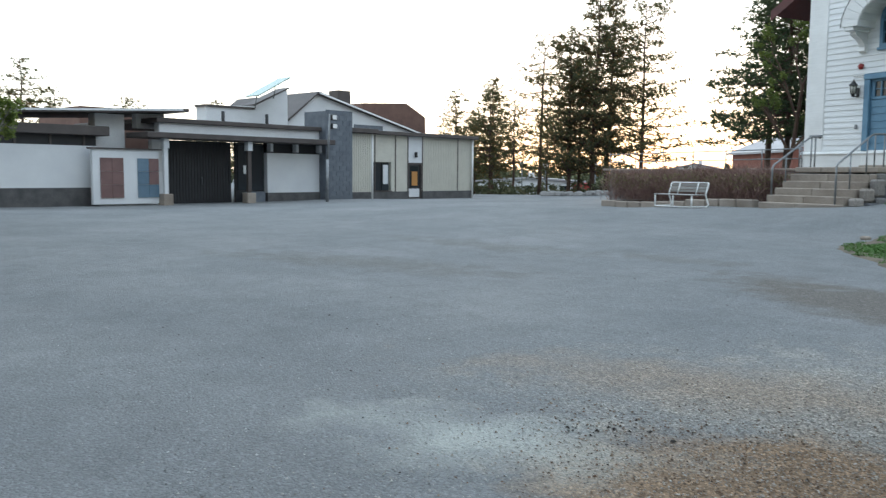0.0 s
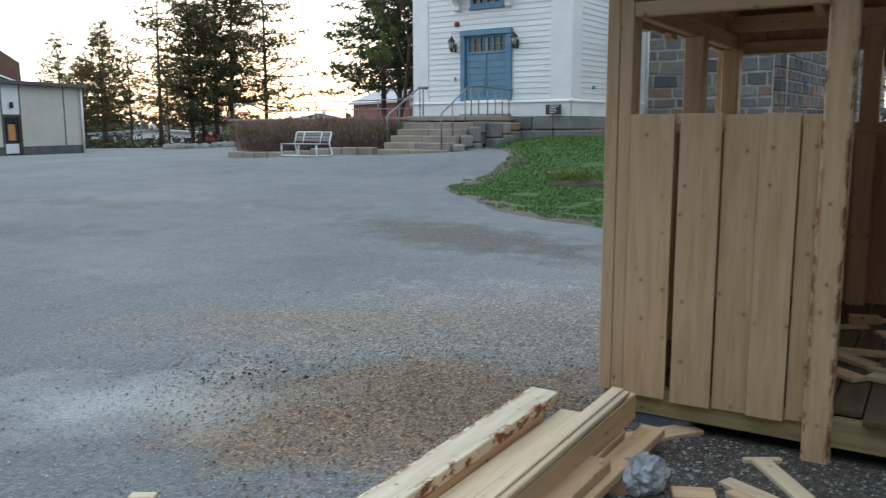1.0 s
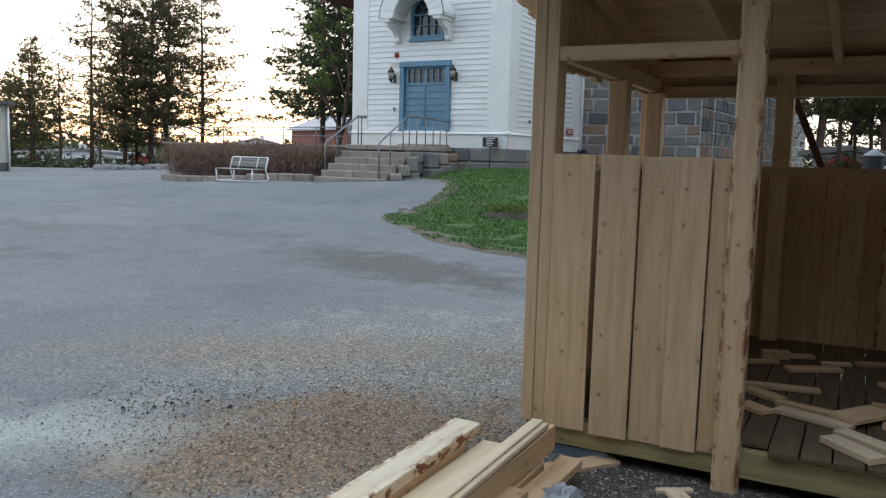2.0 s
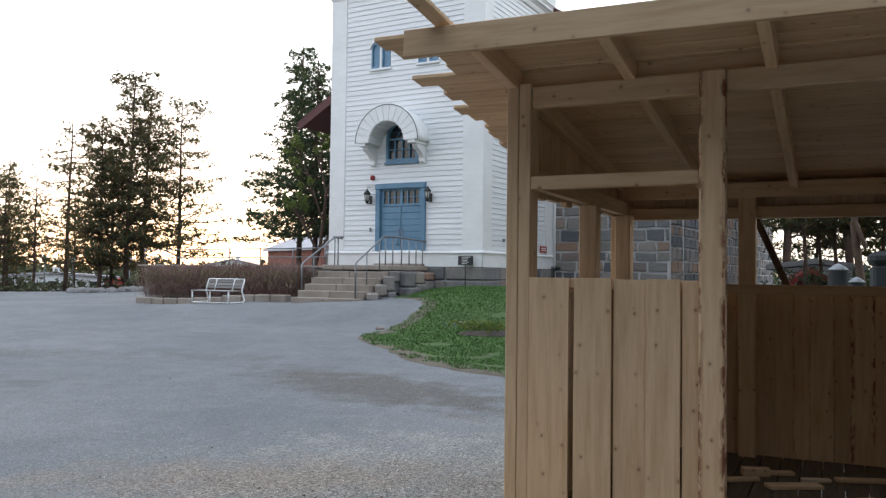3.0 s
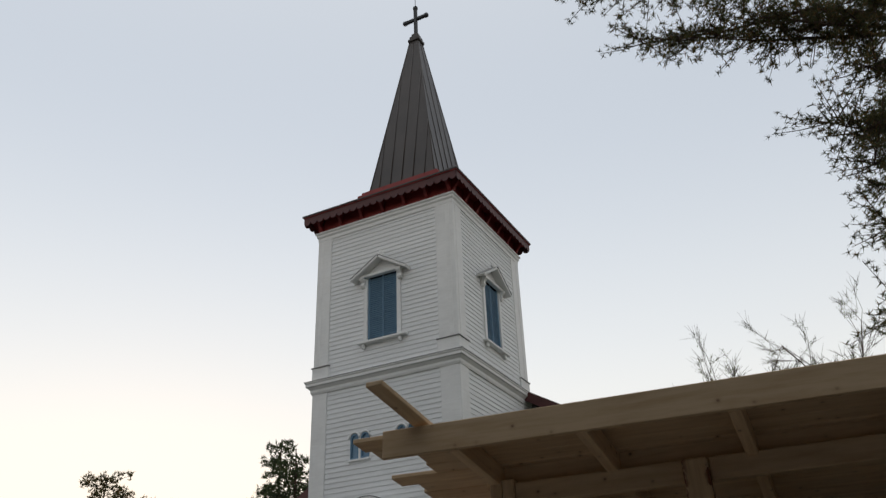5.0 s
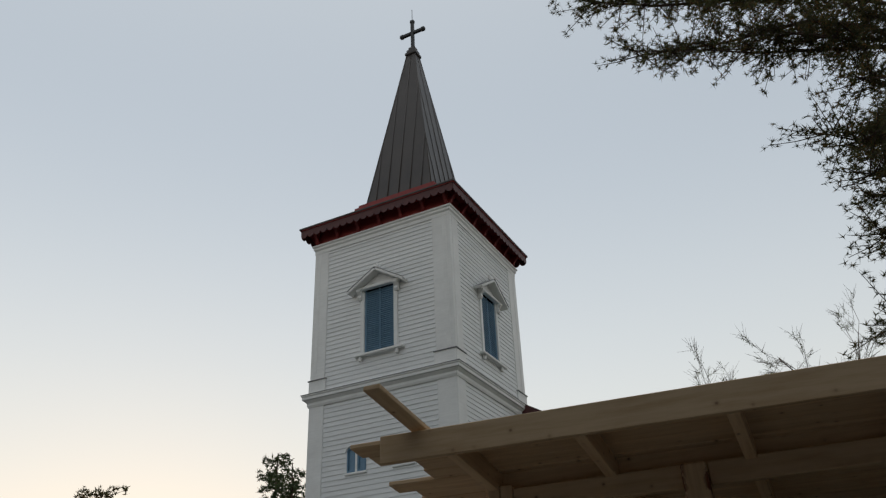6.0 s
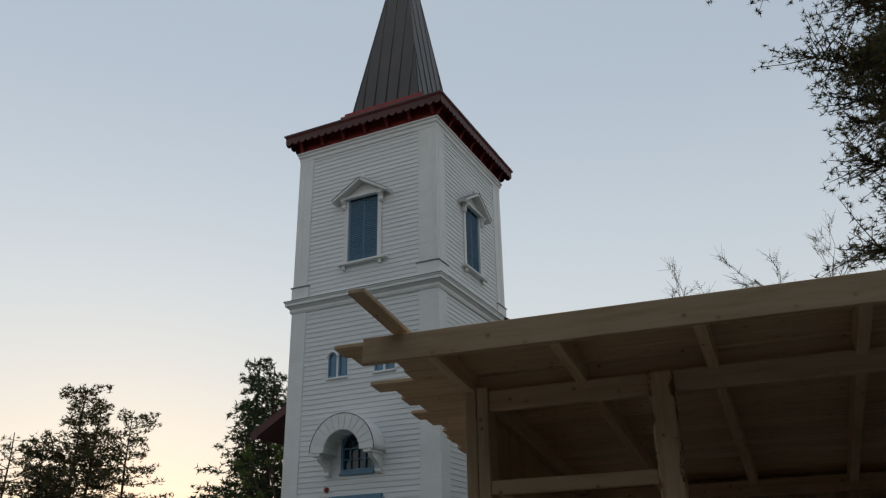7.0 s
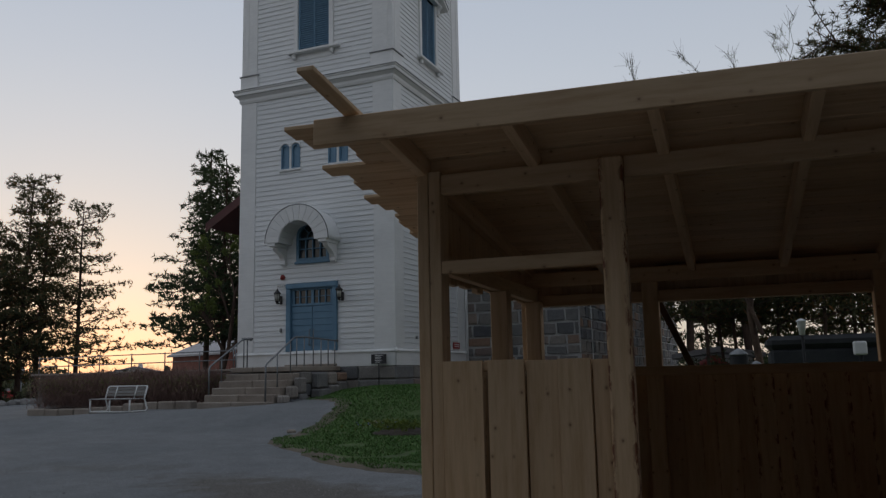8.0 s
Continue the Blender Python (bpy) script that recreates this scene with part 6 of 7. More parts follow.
broadleaf(3, place(-1.9, 39.6), 15.2, 0.8, "tall bare tree with fine twigs behind the booth", None, 2600, BARK, levels=4, fine=6, bud=0.055)
broadleaf(5, place(0.9, 40.6), 14.2, 0.9, "tall bare tree with fine twigs behind the booth", None, 2200, BARK, levels=4, fine=6, bud=0.055)
broadleaf(9, place(-24.6, 1.2), 3.4, 0.9, "small birch with fresh green leaves by the yard edge", LEAF, 2600, levels=4)
broadleaf(8, place(-24.0, 34.2), 8.6, 0.7, "slim birch with fresh leaves beside the tower", LEAF, 4200, BARK, levels=4)
broadleaf(12, place(0.75, 22.0), 7.0, 0.9, "forked dark broadleaf tree behind the booth", LEAF, 300, BARK, "oak_tree", levels=4)

# ---- large pine beside the booth, seen from below ----
def near_pine():
    rng = random.Random(77)
    base = Vector((4.3, 14.6, gz(4.3, 14.6)))
    t = thing("pine_tree", Matrix.Translation(base), "large old pine with long dark needled limbs over the yard", "tree")
    bm = bmesh.new()
    H = 19.0
    add_tube(bm, [(0, 0, -0.3), (0.05, 0.05, 5), (-0.1, 0.0, 10), (0.0, 0.1, 15), (0, 0, H)], 0.30, 10, 0.05)
    so = Soup(rng)

    def limb(p, q, r, twigs):
        p, q = Vector(p), Vector(q)
        L = (q - p).length
        mid = p.lerp(q, 0.5) + Vector((rng.gauss(0, 0.08), rng.gauss(0, 0.08), rng.uniform(-0.02, 0.10))) * L
        add_tube(bm, [p, p.lerp(mid, 0.6) + Vector((0, 0, 0.03 * L)), mid, mid.lerp(q, 0.5) + Vector((0, 0, -0.02 * L)), q], r, 6, 0.012, cap=False)
        for k in range(twigs):
            u = 0.30 + 0.72 * (k + rng.random()) / twigs
            a = (p.lerp(mid, u * 2) if u < 0.5 else mid.lerp(q, min(1.0, u * 2 - 1)))
            d = (q - p).normalized() * 0.6 + Vector((rng.gauss(0, 0.8), rng.gauss(0, 0.8), rng.gauss(-0.1, 0.6)))
            l2 = rng.uniform(0.35, 0.95) * min(1.0, 0.4 + L * 0.2)
            b = a + d.normalized() * l2
            add_tube(bm, [a, a.lerp(b, 0.5) + Vector((0, 0, -0.03)), b], 0.012, 4, 0.005, cap=False)
            n = int(l2 / 0.085)
            for j in range(n + 1):
                c = a.lerp(b, 0.25 + 0.78 * j / max(1, n)) + Vector((rng.gauss(0, 0.05), rng.gauss(0, 0.05), rng.gauss(0.02, 0.05)))
                so.tuft(c, 0.105, 11, 0.085)
    tips = ((-3.19, 12.53, 15.1), (-2.2, 12.74, 14.0), (-1.5, 12.85, 12.3), (-0.5, 12.92, 12.1), (0.75, 12.9, 11.9), (0.3, 12.93, 13.2), (0.96, 12.9, 9.7),
            (1.7, 12.83, 10.6), (1.4, 12.86, 8.7), (1.3, 12.87, 7.6), (1.1, 12.89, 6.2), (2.0, 12.8, 11.8), (1.5, 12.6, 9.2), (1.7, 12.9, 6.9), (1.9, 12.6, 8.0))
    for x, y, z in tips:
        q = Vector((x + (0.35 if z > 11.95 else 0.62), y, z + (0.28 if z > 11.0 else 0.0))) - base
        reach = (q.x ** 2 + q.y ** 2) ** 0.5
        limb((0, 0, q.z - 0.10 * reach - 0.2), q, 0.025 + 0.008 * reach, int(24 + 15 * reach))
    for k in range(62):
        z = rng.uniform(5.0, 17.8) if k < 40 else rng.uniform(5.5, 11.0)
        a = rng.uniform(-math.pi, math.pi)
        L = rng.uniform(1.6, 3.4) * (1.1 - 0.5 * max(0, (z - 11) / 8))
        if math.cos(a) * L < -1.75:
            L *= 0.6
        limb((0, 0, z - 0.2), (math.cos(a) * L, math.sin(a) * L, z + rng.uniform(-0.2, 0.5)), 0.04, int(30 + 11 * L))
    part("trunk", bm, BARK, t)
    so.done("crown", NEEDLE, t)


near_pine()

# ---- wood and houses that close the place behind and beside the yard ----
# out-of-view pines, added to hold skylight off the booth and near ground
shade_pine = conifer(90, place(-4.0, -16.0), 14.5, 1.2, 3.0, lambda k: 1.15 - 0.75 * k, "unseen dense pine added at the back of the yard to cut skylight", group="pines at the back of the yard", tuft=0.55, dens=1.0)
rng = random.Random(4)
for i in range(46):
    a = radians(-150 + 300 * i / 45 + rng.uniform(-3, 3))       # round the back, open towards the church and the sunset
    r = rng.uniform(15, 27)
    x, y = math.sin(a) * r, -math.cos(a) * r
    if y > 8 or (x < -6 and y > -4):
        continue
    k = rng.uniform(0.95, 1.3)
    copy_thing(shade_pine, place(x, y) @ Matrix.Rotation(rng.uniform(0, 6), 4, "Z") @ Matrix.Diagonal((k, k, k, 1)))


def far_wood():
    """Low woods along the horizon."""
    r = random.Random(8)
    so = Soup(r)
    for k in range(1150):
        a = radians(r.uniform(-20, 130))
        d = r.uniform(105, 230)
        x, y = -math.sin(a) * d, math.cos(a) * d
        h = r.uniform(2.0, 5.0) * (0.55 + d / 260) * (0.75 + 0.5 * noise.noise((a * 9, 0, 0)))
        z0 = gz(x, y)
        for j in range(16):
            u = r.random()
            so.tuft(Vector((x + r.gauss(0, 1.4) * (1.1 - u), y + r.gauss(0, 1.4) * (1.1 - u), z0 + h * u)), 0.9, 3, 0.3)
    ob = so.done("far_wood", FARLEAF, None)
    tagged(ob, "distant mixed wood along the horizon", "wood", kind="stuff")
    so = Soup(r)
    for k in range(110):
        a = radians(r.uniform(40, 62))
        d = r.uniform(62, 90)
        x, y = -math.sin(a) * d, math.cos(a) * d
        if x > -40:
            continue
        h = r.uniform(0.4, 1.3)
        for j in range(14):
            u = r.random()
            so.tuft(Vector((x + r.gauss(0, 0.8), y + r.gauss(0, 0.8), gz(x, y) + h * u)), 0.4, 4, 0.25)
    ob = so.done("undergrowth", FARLEAF, None)
    tagged(ob, "green undergrowth between the far pines", "bush", kind="stuff")
    so = Soup(r)
    for k in range(130):
        y = r.uniform(26, 46)
        x = r.uniform(-0.03 * y, 10)
        h = r.uniform(0.3, 1.0)
        for j in range(30):
            u = r.random()
            so.tuft(Vector((x + r.gauss(0, 0.7), y + r.gauss(0, 0.7), gz(x, y) + 0.2 + h * u)), 0.16, 4, 0.16)
    for k in range(120):
        y = r.uniform(40, 54)
        x = r.uniform(-0.06 * y, 12)
        h = r.uniform(1.0, 5.0)
        for j in range(26):
            u = r.random()
            so.tuft(Vector((x + r.gauss(0, 0.35), y + r.gauss(0, 0.5), gz(x, y) + 0.3 + h * u)), 0.20, 4, 0.2)
    ob = so.done("undergrowth", SPRUCE, None)
    tagged(ob, "dark scrub in the wood behind the booth", "bush", kind="stuff")


FARLEAF = island_mat("distant_foliage", [(0.0, (0.05, 0.06, 0.03)), (0.6, (0.09, 0.10, 0.045)), (1.0, (0.14, 0.12, 0.06))])
far_wood()


def house(m, w, d, h, rise, wall, roof, label, windows=3):
    hs = thing("house", m, label, "house", kind="structure")
    box("wall", (-w / 2, -d / 2, -0.5), (w / 2, d / 2, h), wall, hs)
    prism("gable", [(-w / 2, -d / 2, h), (w / 2, -d / 2, h), (0, -d / 2, h + rise)], (0, d, 0), wall, hs)
    for s in (-1, 1):
        prism("roof", [(0, -d / 2 - 0.4, h + rise + 0.05), (s * (w / 2 + 0.5), -d / 2 - 0.4, h - 0.5 * rise / (w / 2) + 0.05), (s * (w / 2 + 0.5), -d / 2 - 0.4, h - 0.5 * rise / (w / 2) + 0.25), (0, -d / 2 - 0.4, h + rise + 0.27)], (0, d + 0.8, 0), roof, hs)
    for i in range(windows):
        x = -w / 2 + w * (i + 0.5) / windows
        wd = box("window", (x - 0.5, -d / 2 - 0.05, h * 0.35), (x + 0.5, -d / 2 - 0.01, h * 0.8), TRIM, hs)
        box("pane", (x - 0.42, -d / 2 - 0.06, h * 0.38), (x + 0.42, -d / 2 - 0.052, h * 0.77), GLASS, wd)
    if w > 5:
        box("chimney", (-0.3, 0.5, h + rise * 0.6), (0.4, 1.2, h + rise + 0.8), wall, hs)
    return hs


PALEROOF = grainy("pale_sheet_roof", (0.28, 0.27, 0.28), (0.40, 0.39, 0.40), 0.5, 0.6)
REDBRICK = grainy("red_brick_wall", (0.19, 0.075, 0.055), (0.27, 0.11, 0.08), 1.0, 0.9)
house(Matrix.Translation((-51.0, 75.5, 0.2)) @ pose(0, 0, 0, 0, 0, 62), 7.5, 13, 3.6, 1.5, REDBRICK, PALEROOF, "red brick house with a pale sheet roof")
house(Matrix.Translation((-97, 116, -1.6)) @ pose(0, 0, 0, 0, 0, 35), 14, 20, 3.2, 1.6, PLASTER, PALEROOF, "distant pale house with a low roof")
house(Matrix.Translation((-84, 122, -1.4)) @ pose(0, 0, 0, 0, 0, 50), 10, 14, 3.2, 1.8, PLASTER, BROWN, "distant pale house with a low roof")
house(Matrix.Translation((-76, 61, -1.0)) @ pose(0, 0, 0, 0, 0, 48), 12, 6, 1.4, 0.4, PLASTER, PALEROOF, "long low white shed beyond the pines")
zb = gz(-0.6, 36)
house(Matrix.Translation((-0.55, 37.5, zb)), 2.6, 5, 1.72 - zb, 0.18, PLASTER, PALEROOF, "low white shed behind the wood", 0)
zb = gz(-0.75, 31)
house(Matrix.Translation((-0.72, 31, zb)) @ pose(0, 0, 0, 0, 0, 10), 0.62, 0.9, 1.30 - zb, 0.20, RED, RED, "small play hut with a red roof", 0)
rc = box("container", (-1.0, -0.8, 0.0), (1.0, 0.8, 1.1), SIGNRED, None, bevel=0.04, m=Matrix.Translation((-66.5, 60.5, -0.62)) @ pose(0, 0, 0, 0, 0, 48))
tagged(rc, "red metal container beyond the pines", "container")
for i in range(7):
    box("rib", (-0.9 + i * 0.28, -0.84, 0.08), (-0.82 + i * 0.28, -0.802, 1.02), SIGNRED, rc)


def globe_lamp(m):
    la = thing("globe_lamp", m, "park lamp with a white globe on a grey pole", "street lamp", "globe lamps of the park")
    tube("pole", [(0, 0, -0.3), (0, 0, 2.6)], 0.055, STEEL, la)
    bm = bmesh.new()
    add_lathe(bm, [(0.09, 2.58), (0.16, 2.62), (0.24, 2.74), (0.28, 2.88), (0.25, 3.02), (0.16, 3.13), (0.03, 3.17)], 12)
    part("globe", bm, GLOBE, la, "white glass globe")
    bm = bmesh.new()
    add_lathe(bm, [(0.13, 2.52), (0.13, 2.60)], 10)
    part("collar", bm, STEEL, la)
    return la


GLOBE = mat("white_globe", (0.75, 0.74, 0.72), 0.25)
for x, y in ((-63.5, 46.2), (-61.5, 48.3), (-60.3, 50.2), (-57.0, 53.5), (-66.0, 42.8), (-70.0, 44.0)):
    globe_lamp(Matrix.Translation((x, y, gz(x, y))))

# rocks along the park edge
ROCK = grainy("field_stone", (0.16, 0.155, 0.15), (0.27, 0.26, 0.25), 2.0, 0.9, 0.5, 0.03)


def rock(m, label="rounded grey field stone", group="stones along the park edge", material=None):
    bm = bmesh.new()
    bmesh.ops.create_icosphere(bm, subdivisions=2, radius=1.0)
    o = random.uniform(0, 50)
    for v in bm.verts:
        v.co *= 1.0 + 0.28 * noise.noise(v.co * 1.3 + Vector((o, o, 0)))
    ob = part("rock", bm, material or ROCK, None, "", m)
    return tagged(ob, label, "stone", group)


for i in range(14):
    k = i / 13
    x, y = -42.6 + 3.2 * k + random.uniform(-0.3, 0.3), 35.6 + 2.6 * k + random.uniform(-0.3, 0.3)
    s = random.uniform(0.25, 0.45)
    rock(Matrix.Translation((x, y, gz(x, y) + 0.05)) @ Matrix.Diagonal((s * 1.3, s, s * 0.7, 1)))
rock(Matrix.Translation((-8.9, 15.36, gz(-8.9, 15.36) + 0.03)) @ pose(0, 0, 0, 0, 0, 30) @ Matrix.Diagonal((0.10, 0.07, 0.05, 1)), "pale stone lying in the lawn edge", "stones in the lawn", STEP)
rock(Matrix.Translation((-7.5, 16.6, gz(-7.5, 16.6) + 0.04)) @ pose(0, 0, 0, 0, 0, 10) @ Matrix.Diagonal((0.15, 0.10, 0.05, 1)), "pale stone lying in the lawn", "stones in the lawn", STEP)


def flower_bed():
    fb = thing("flower_bed", place(-6.2, 15.2), "small dug flower bed with a few blue flowers in the lawn", "flower bed")
    bm = bmesh.new()
    bmesh.ops.create_icosphere(bm, subdivisions=3, radius=1.0)
    for v in bm.verts:
        v.co = Vector((v.co.x * 0.75, v.co.y * 0.5, max(-0.1, v.co.z * 0.13 + 0.04 * noise.noise(v.co * 4))))
    part("soil", bm, SOIL, fb, "dark dug soil")
    r = random.Random(6)
    so = Soup(r)
    for _ in range(220):
        so.tuft(Vector((r.gauss(-0.2, 0.35), r.gauss(0.1, 0.25), 0.12 + r.random() * 0.14)), 0.11, 3, 0.18)
    tagged(so.done("foliage", LEAF, fb), "small fresh green leaves", kind="stuff")
    so = Soup(r)
    for _ in range(22):
        so.tuft(Vector((r.gauss(-0.5, 0.25), r.gauss(0.15, 0.2), 0.16 + r.random() * 0.1)), 0.03, 4, 0.5)
    tagged(so.done("blossom", island_mat("blue_flowers", [(0.0, (0.14, 0.19, 0.36)), (1.0, (0.32, 0.37, 0.52))]), fb), "tiny pale blue blossoms", kind="stuff")


flower_bed()

# ---- behind the booth: bins, covered trailer, lamp ----
TARP = grainy("grey_tarpaulin", (0.030, 0.032, 0.036), (0.055, 0.058, 0.062), 2.0, 0.95, 0.3, 0.02)
BINBLACK = grainy("black_plastic", (0.006, 0.006, 0.007), (0.012, 0.012, 0.013), 6.0, 0.75)
for x, y, s in ((0.10, 13.6, 1.14), (0.36, 14.0, 0.97)):
    bn = thing("waste_bin", place(x, y) @ Matrix.Diagonal((s, s, s, 1)), "black round waste bin with a pale conical lid", "bin", "bins behind the booth")
    bm = bmesh.new()
    add_lathe(bm, [(0.11, 0.0), (0.118, 0.05), (0.123, 1.24), (0.115, 1.26)], 18)
    part("body", bm, BINBLACK, bn)
    bm = bmesh.new()
    add_lathe(bm, [(0.128, 1.24), (0.128, 1.26), (0.045, 1.32), (0.01, 1.335)], 18)
    part("lid", bm, STEEL, bn, "pale metal conical lid")
tr_ = thing("trailer", place(3.1, 17.5), "dark covered trailer standing behind the booth", "trailer")
box("body", (-2.4, -0.8, 0.35), (2.4, 0.8, 1.05), TARP, tr_, bevel=0.05)
box("cover", (-2.45, -0.85, 1.06), (2.45, 0.85, 1.90 - gz(3.1, 17.5)), TARP, tr_, bevel=0.12)
for x in (-0.6, 0.6):
    bm = bmesh.new()
    add_lathe(bm, [(0.12, -0.1), (0.3, -0.09), (0.33, -0.05), (0.33, 0.05), (0.3, 0.09), (0.12, 0.1)], 18)
    part("wheel", bm, BLACK, tr_, m=Matrix.Translation((x, -0.86, 0.33)) @ pose(0, 0, 0, 90, 0, 0))
tube("drawbar", [(-2.4, 0, 0.5), (-3.4, 0, 0.45)], 0.05, STEEL, tr_)
bl = thing("bollard_lamp", Matrix.Translation((1.065, 13.9, 0)), "pale bollard lamp with a ridged cap behind the booth", "lamp")
tube("post", [(0, 0, gz(1.065, 13.9) - 0.1), (0, 0, 1.84)], 0.022, BINBLACK, bl)
bm = bmesh.new()
add_lathe(bm, [(0.03, 1.81), (0.045, 1.815), (0.05, 1.92), (0.062, 1.93), (0.062, 2.01), (0.078, 2.02), (0.078, 2.035), (0.02, 2.065)], 12)
part("head", bm, TRIM, bl)
bx = thing("meter_box", Matrix.Translation((1.865, 13.9, 0)), "pale grey meter box on a post behind the booth", "meter box")
box("cabinet", (-0.095, -0.06, 1.476), (0.095, 0.06, 1.686), TRIM, bx, bevel=0.02)
tube("post", [(0, 0, gz(1.865, 13.9) - 0.1), (0, 0, 1.475)], 0.03, BINBLACK, bx)
pb_ = plank("brace", (-0.475, 5.93, 1.84), (-0.03, 5.93, 0.80), 0.045, 0.09, BARK, None, up=(0, 1, 0))
tagged(pb_, "dark timber brace leaning on the booth's back wall", "timber")

# ---- lumber pile and offcuts ----
LG = "planks of the lumber pile"
PALE_WANE = timber("pale_waney_pine", (0.56, 0.47, 0.34), (0.70, 0.62, 0.48), wane=1.0)


def lumber(x0, x1, y0, y1, z0, z1, material, label, skew=0.0, wob=0.0):
    ob = plank("plank", ((x0 + x1) / 2 + skew, y0, (z0 + z1) / 2), ((x0 + x1) / 2, y1, (z0 + z1) / 2), x1 - x0, z1 - z0, material, None, bevel=0.004, wob=wob)
    return tagged(ob, label, "plank", LG)


for y in (1.45, 2.75):
    k = plank("bearer", (-1.66, y, 0.03), (-0.98, y + 0.04, 0.03), 0.06, 0.06, PINE, None)
    tagged(k, "short bearer under the lumber pile", "plank", LG)
lumber(-1.58, -1.44, 0.75, 3.05, 0.062, 0.148, PINE, "thick sawn pine plank in the pile")
lumber(-1.565, -1.43, 0.7, 3.19, 0.152, 0.20, PALE_WANE, "waney pine plank with bark along its edge", 0.0)
lumber(-1.425, -1.29, 0.8, 3.20, 0.075, 0.122, PINE_PALE, "pale sawn pine plank in the pile", -0.02)
lumber(-1.425, -1.30, 0.9, 2.95, 0.0615, 0.0735, PINE, "thin board under the pale plank")
lumber(-1.215, -1.105, 0.8, 3.24, 0.125, 0.235, PINE, "squared pine beam in the pile", -0.01)
lumber(-1.23, -1.10, 0.9, 3.10, 0.062, 0.123, PINE, "sawn pine plank in the pile")
c_ = lumber(-1.195, -1.112, 0.7, 3.17, 0.240, 0.262, PINE_PALE, "planed tongued board on top of the pile", 0.02)
lumber(-1.185, -1.135, 0.75, 3.165, 0.2625, 0.272, PINE_PALE, "slim planed batten on the board", 0.02)
lumber(-1.085, -0.985, 1.3, 3.26, 0.062, 0.10, PINE, "short thick pine plank in the pile", -0.06)
lumber(-1.135, -1.03, 1.2, 2.74, 0.102, 0.145, PINE, "short pine plank in the pile", -0.03)
for p, q, w, h, z, mt in (((-1.17, 3.24), (-0.93, 3.55), 0.11, 0.022, 0.012, PINE), ((-0.62, 3.33), (-0.40, 3.03), 0.075, 0.022, 0.012, PINE_PALE), ((-0.70, 3.06), (-0.48, 2.96), 0.07, 0.022, 0.012, PINE_PALE),
                          ((-0.66, 2.98), (-0.42, 2.84), 0.06, 0.022, 0.012, PINE), ((-0.84, 2.86), (-0.70, 2.92), 0.09, 0.022, 0.012, PINE), ((-2.05, 2.02), (-1.72, 2.10), 0.08, 0.022, 0.012, PINE_PALE),
                          ((-2.49, 1.80), (-2.41, 1.85), 0.045, 0.03, 0.016, PINE_PALE), ((-0.55, 3.38), (-0.68, 3.30), 0.03, 0.02, 0.011, PINE_PALE)):
    k = plank("offcut", (*p, z + gz(*p)), (*q, z + gz(*q)), w, h, mt, None)
    tagged(k, "pine board offcut lying on the ground", "offcut", "offcuts on the ground")
DZ = 0.2085
for p, q, w, h, z, mt in (((-0.50, 4.44), (-0.13, 4.50), 0.07, 0.022, 0, PINE), ((-0.47, 4.36), (-0.29, 4.21), 0.085, 0.024, 0, PINE), ((-0.46, 4.07), (-0.33, 3.97), 0.09, 0.022, 0, PINE),
                          ((-0.31, 4.18), (-0.02, 4.10), 0.06, 0.022, 0, PINE), ((-0.30, 4.06), (0.02, 3.93), 0.09, 0.022, 0, PINE_PALE), ((-0.02, 3.98), (0.14, 4.20), 0.14, 0.024, 0.023, PINE),
                          ((-0.07, 3.72), (0.12, 3.53), 0.09, 0.03, 0, PINE_PALE), ((-0.03, 3.85), (0.20, 3.67), 0.08, 0.026, 0, PINE_PALE), ((0.03, 5.25), (0.42, 5.40), 0.06, 0.022, 0, PINE),
                          ((-0.32, 4.90), (-0.05, 5.05), 0.09, 0.022, 0, PINE), ((-0.55, 4.95), (-0.38, 5.06), 0.05, 0.022, 0, PINE), ((0.17, 4.86), (0.32, 4.62), 0.10, 0.022, 0, PINE),
                          ((0.10, 4.38), (0.21, 4.36), 0.05, 0.022, 0, PINE), ((0.14, 4.05), (0.46, 4.02), 0.07, 0.022, 0, PINE), ((-0.40, 5.22), (-0.20, 5.30), 0.06, 0.022, 0, PINE),
                          ((-0.15, 5.15), (0.0, 5.22), 0.05, 0.02, 0.0, PINE_PALE), ((0.35, 4.7), (0.75, 4.85), 0.09, 0.022, 0, PINE), ((0.5, 4.2), (0.8, 4.35), 0.08, 0.022, 0, PINE), ((-0.48, 5.15), (-0.33, 5.2), 0.06, 0.05, 0, PINE)):
    k = plank("offcut", (*p, DZ + z + h / 2), (*q, DZ + z + h / 2), w, h, mt, None)
    tagged(k, "pine board offcut lying on the booth floor", "offcut", "offcuts on the booth floor")


def plastic_bag():
    bm = bmesh.new()
    bmesh.ops.create_icosphere(bm, subdivisions=4, radius=1.0)
    for v in bm.verts:
        p = v.co.copy()
        f = 1 + 0.35 * noise.noise(p * 2.2) + 0.22 * abs(noise.noise(p * 5.0 + Vector((3, 1, 0)))) + 0.10 * abs(noise.noise(p * 11))
        v.co = Vector((p.x * 0.075 * f, p.y * 0.095 * f, max(-0.055, p.z * 0.075 * f)))
    m = mat("clear_plastic_film", (0.50, 0.53, 0.58), 0.25)
    s = Shade(m)
    s.b.inputs["Transmission Weight"].default_value = 0.35
    f = s.noise(s.coords((18, 18, 18)), 1.5, 5.0)
    s.bump(f, 0.8, 0.02)
    ob = part("plastic_bag", bm, m, None, "", Matrix.Translation((-0.95, 2.86, 0.053)))
    tagged(ob, "crumpled clear plastic bag beside the lumber pile", "bag")


plastic_bag()


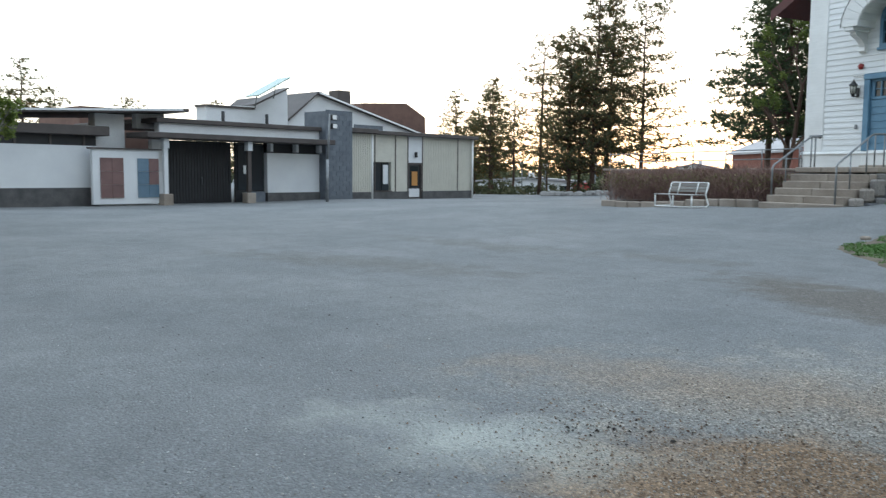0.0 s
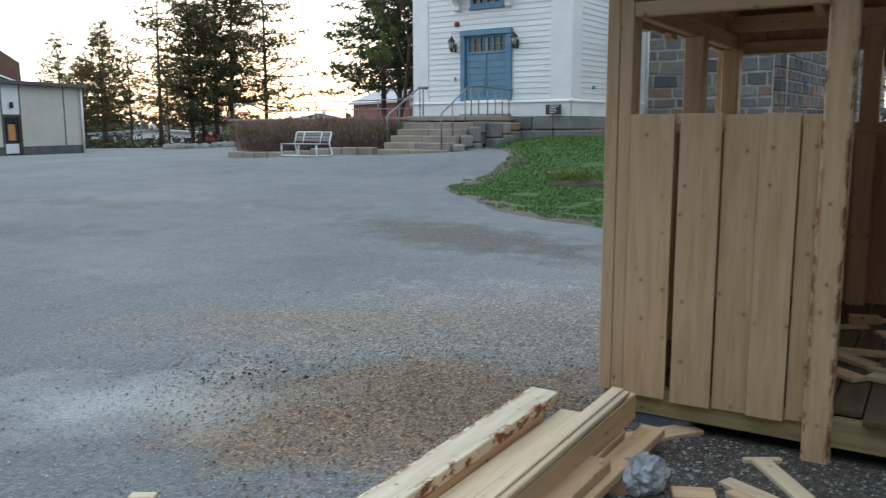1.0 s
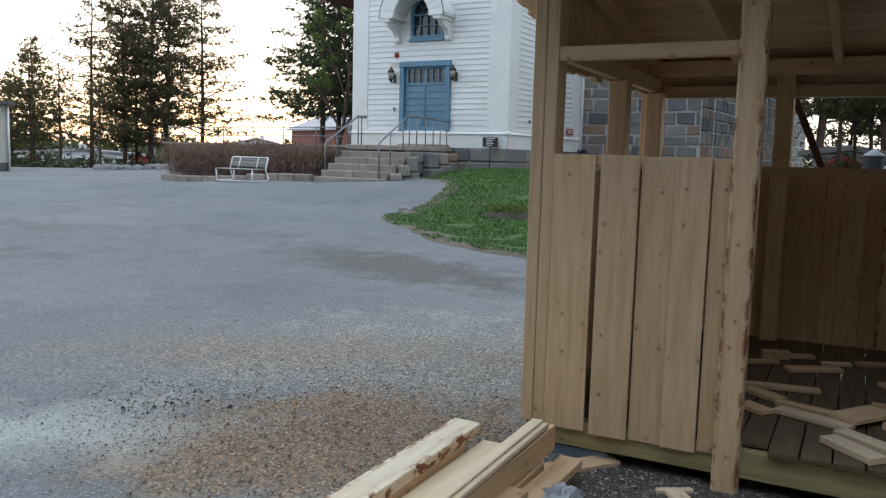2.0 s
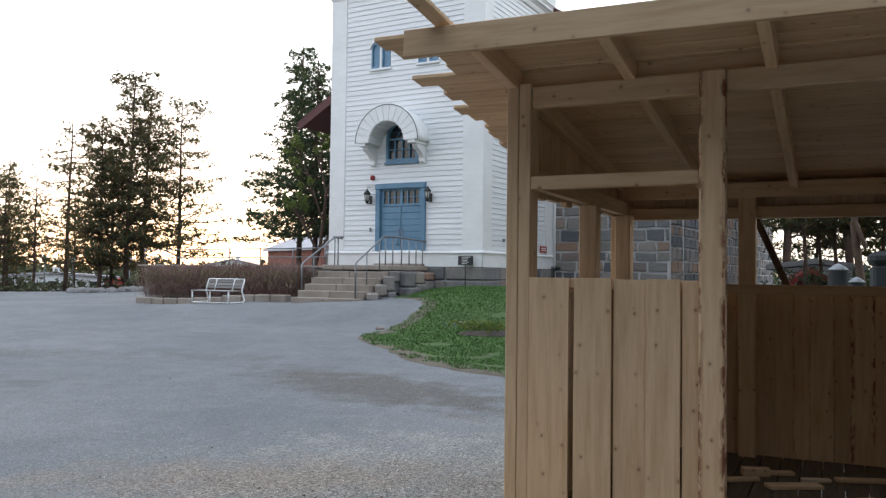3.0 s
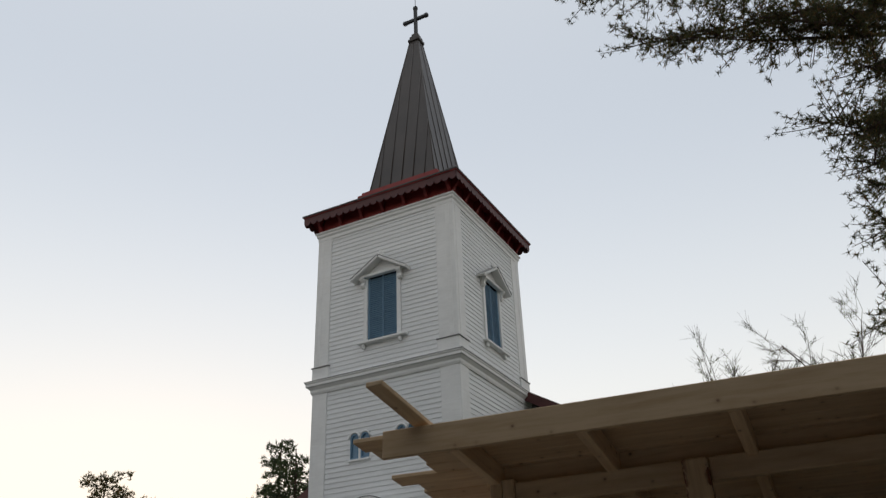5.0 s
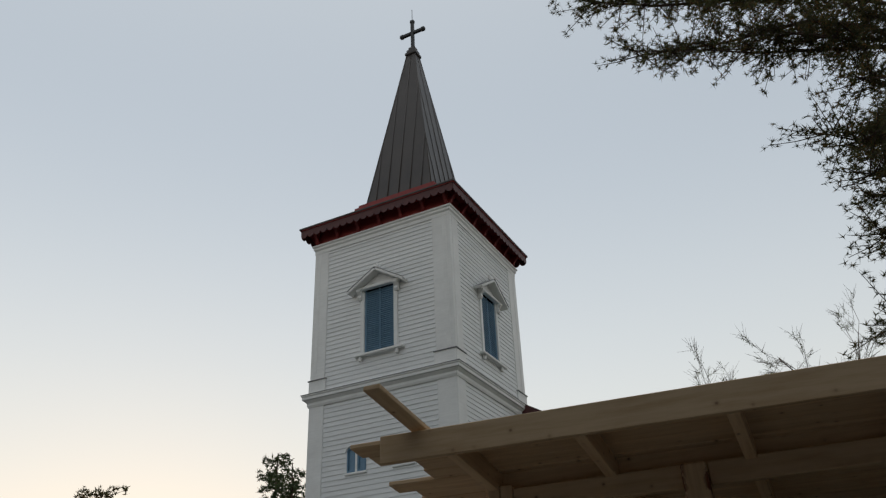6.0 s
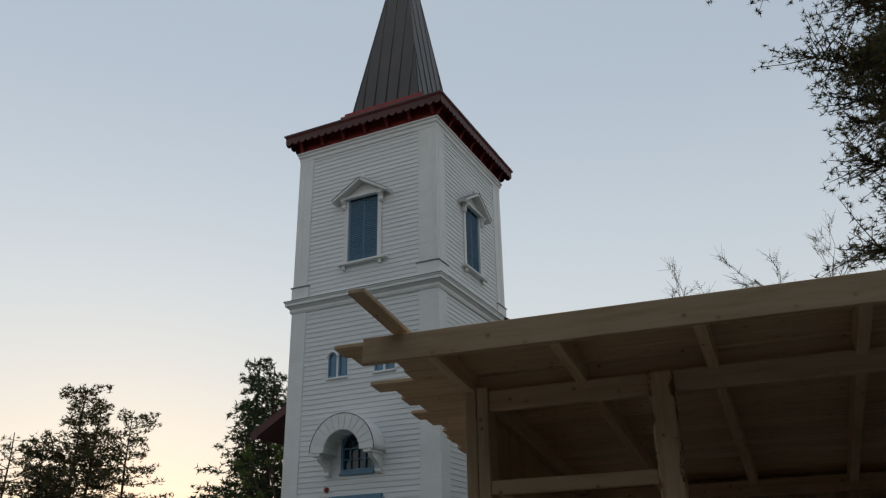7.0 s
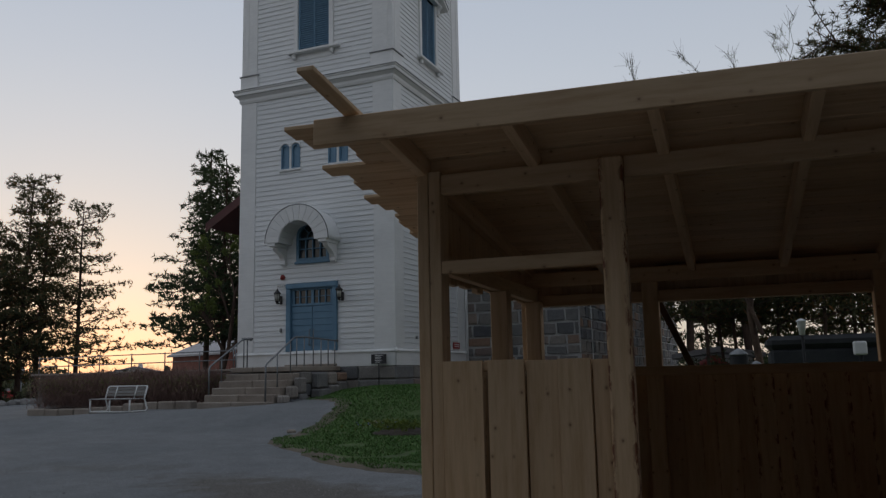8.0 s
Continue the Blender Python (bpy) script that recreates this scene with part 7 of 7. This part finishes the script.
def loose_stones():
    r = random.Random(12)
    def heap(n, where, s0, s1, stops, name, label):
        verts, faces = [], []
        for _ in range(n):
            x, y = where()
            if -1.34 < x < 2.3 and y > 3.5 and y < 5.7:
                continue
            s = s0 + (s1 - s0) * r.random() ** 3
            z = gz(x, y) + s * 0.15 + 0.004
            i = len(verts)
            a = r.uniform(0, 6.28)
            for k in range(4):
                t = a + k * 1.57 + r.uniform(-0.4, 0.4)
                verts.append((x + math.cos(t) * s * r.uniform(0.6, 1.1), y + math.sin(t) * s * r.uniform(0.6, 1.1), z + r.uniform(-0.2, 0.2) * s))
            verts.append((x + r.uniform(-0.3, 0.3) * s, y + r.uniform(-0.3, 0.3) * s, z + s * r.uniform(0.4, 0.8)))
            faces += [(i + k, i + (k + 1) % 4, i + 4) for k in range(4)]
        me = bpy.data.meshes.new(name)
        me.from_pydata(verts, [], faces)
        me.materials.append(island_mat(name, stops, 0.9))
        tagged(new(name, me), label, "gravel", kind="stuff")
    heap(16000, lambda: (r.uniform(-9, 1.2), 0.9 + 9.5 * r.random() ** 1.4), 0.003, 0.010, [(0.0, (0.09, 0.09, 0.095)), (0.5, (0.22, 0.22, 0.22)), (0.9, (0.34, 0.335, 0.33)), (1.0, (0.5, 0.5, 0.5))], "gravel", "loose grey gravel strewn over the yard")
    heap(34000, lambda: (r.gauss(-1.9, 1.0), r.gauss(4.0, 1.4)), 0.003, 0.009, [(0.0, (0.14, 0.135, 0.125)), (0.5, (0.28, 0.27, 0.25)), (1.0, (0.50, 0.49, 0.46))], "gravel", "pale gravel spread before the booth")
    heap(6000, lambda: (r.gauss(-2.3, 0.75), r.gauss(3.2, 0.55)), 0.003, 0.0115, [(0.0, (0.07, 0.055, 0.042)), (0.5, (0.14, 0.085, 0.055)), (1.0, (0.27, 0.21, 0.15))], "grit", "brown grit and clods on the sandy patch")
    heap(150, lambda: (r.uniform(-8, 0), 0.9 + 8 * r.random()), 0.005, 0.018, [(0.0, (0.03, 0.018, 0.016)), (1.0, (0.06, 0.05, 0.045))], "clods", "dark clods scattered over the yard")
    heap(9000, lambda: (r.uniform(-1.8, 0.8), r.uniform(2.2, 3.7)), 0.004, 0.016, [(0.0, (0.05, 0.045, 0.04)), (0.6, (0.15, 0.14, 0.13)), (1.0, (0.35, 0.34, 0.33))], "gravel", "dark gravel before the booth")
    heap(45, lambda: (r.gauss(-3.25, 0.16), r.gauss(3.05, 0.10)), 0.006, 0.020, [(0.0, (0.012, 0.010, 0.010)), (1.0, (0.035, 0.03, 0.028))], "clods", "dark clods at the edge of the sandy patch")


loose_stones()
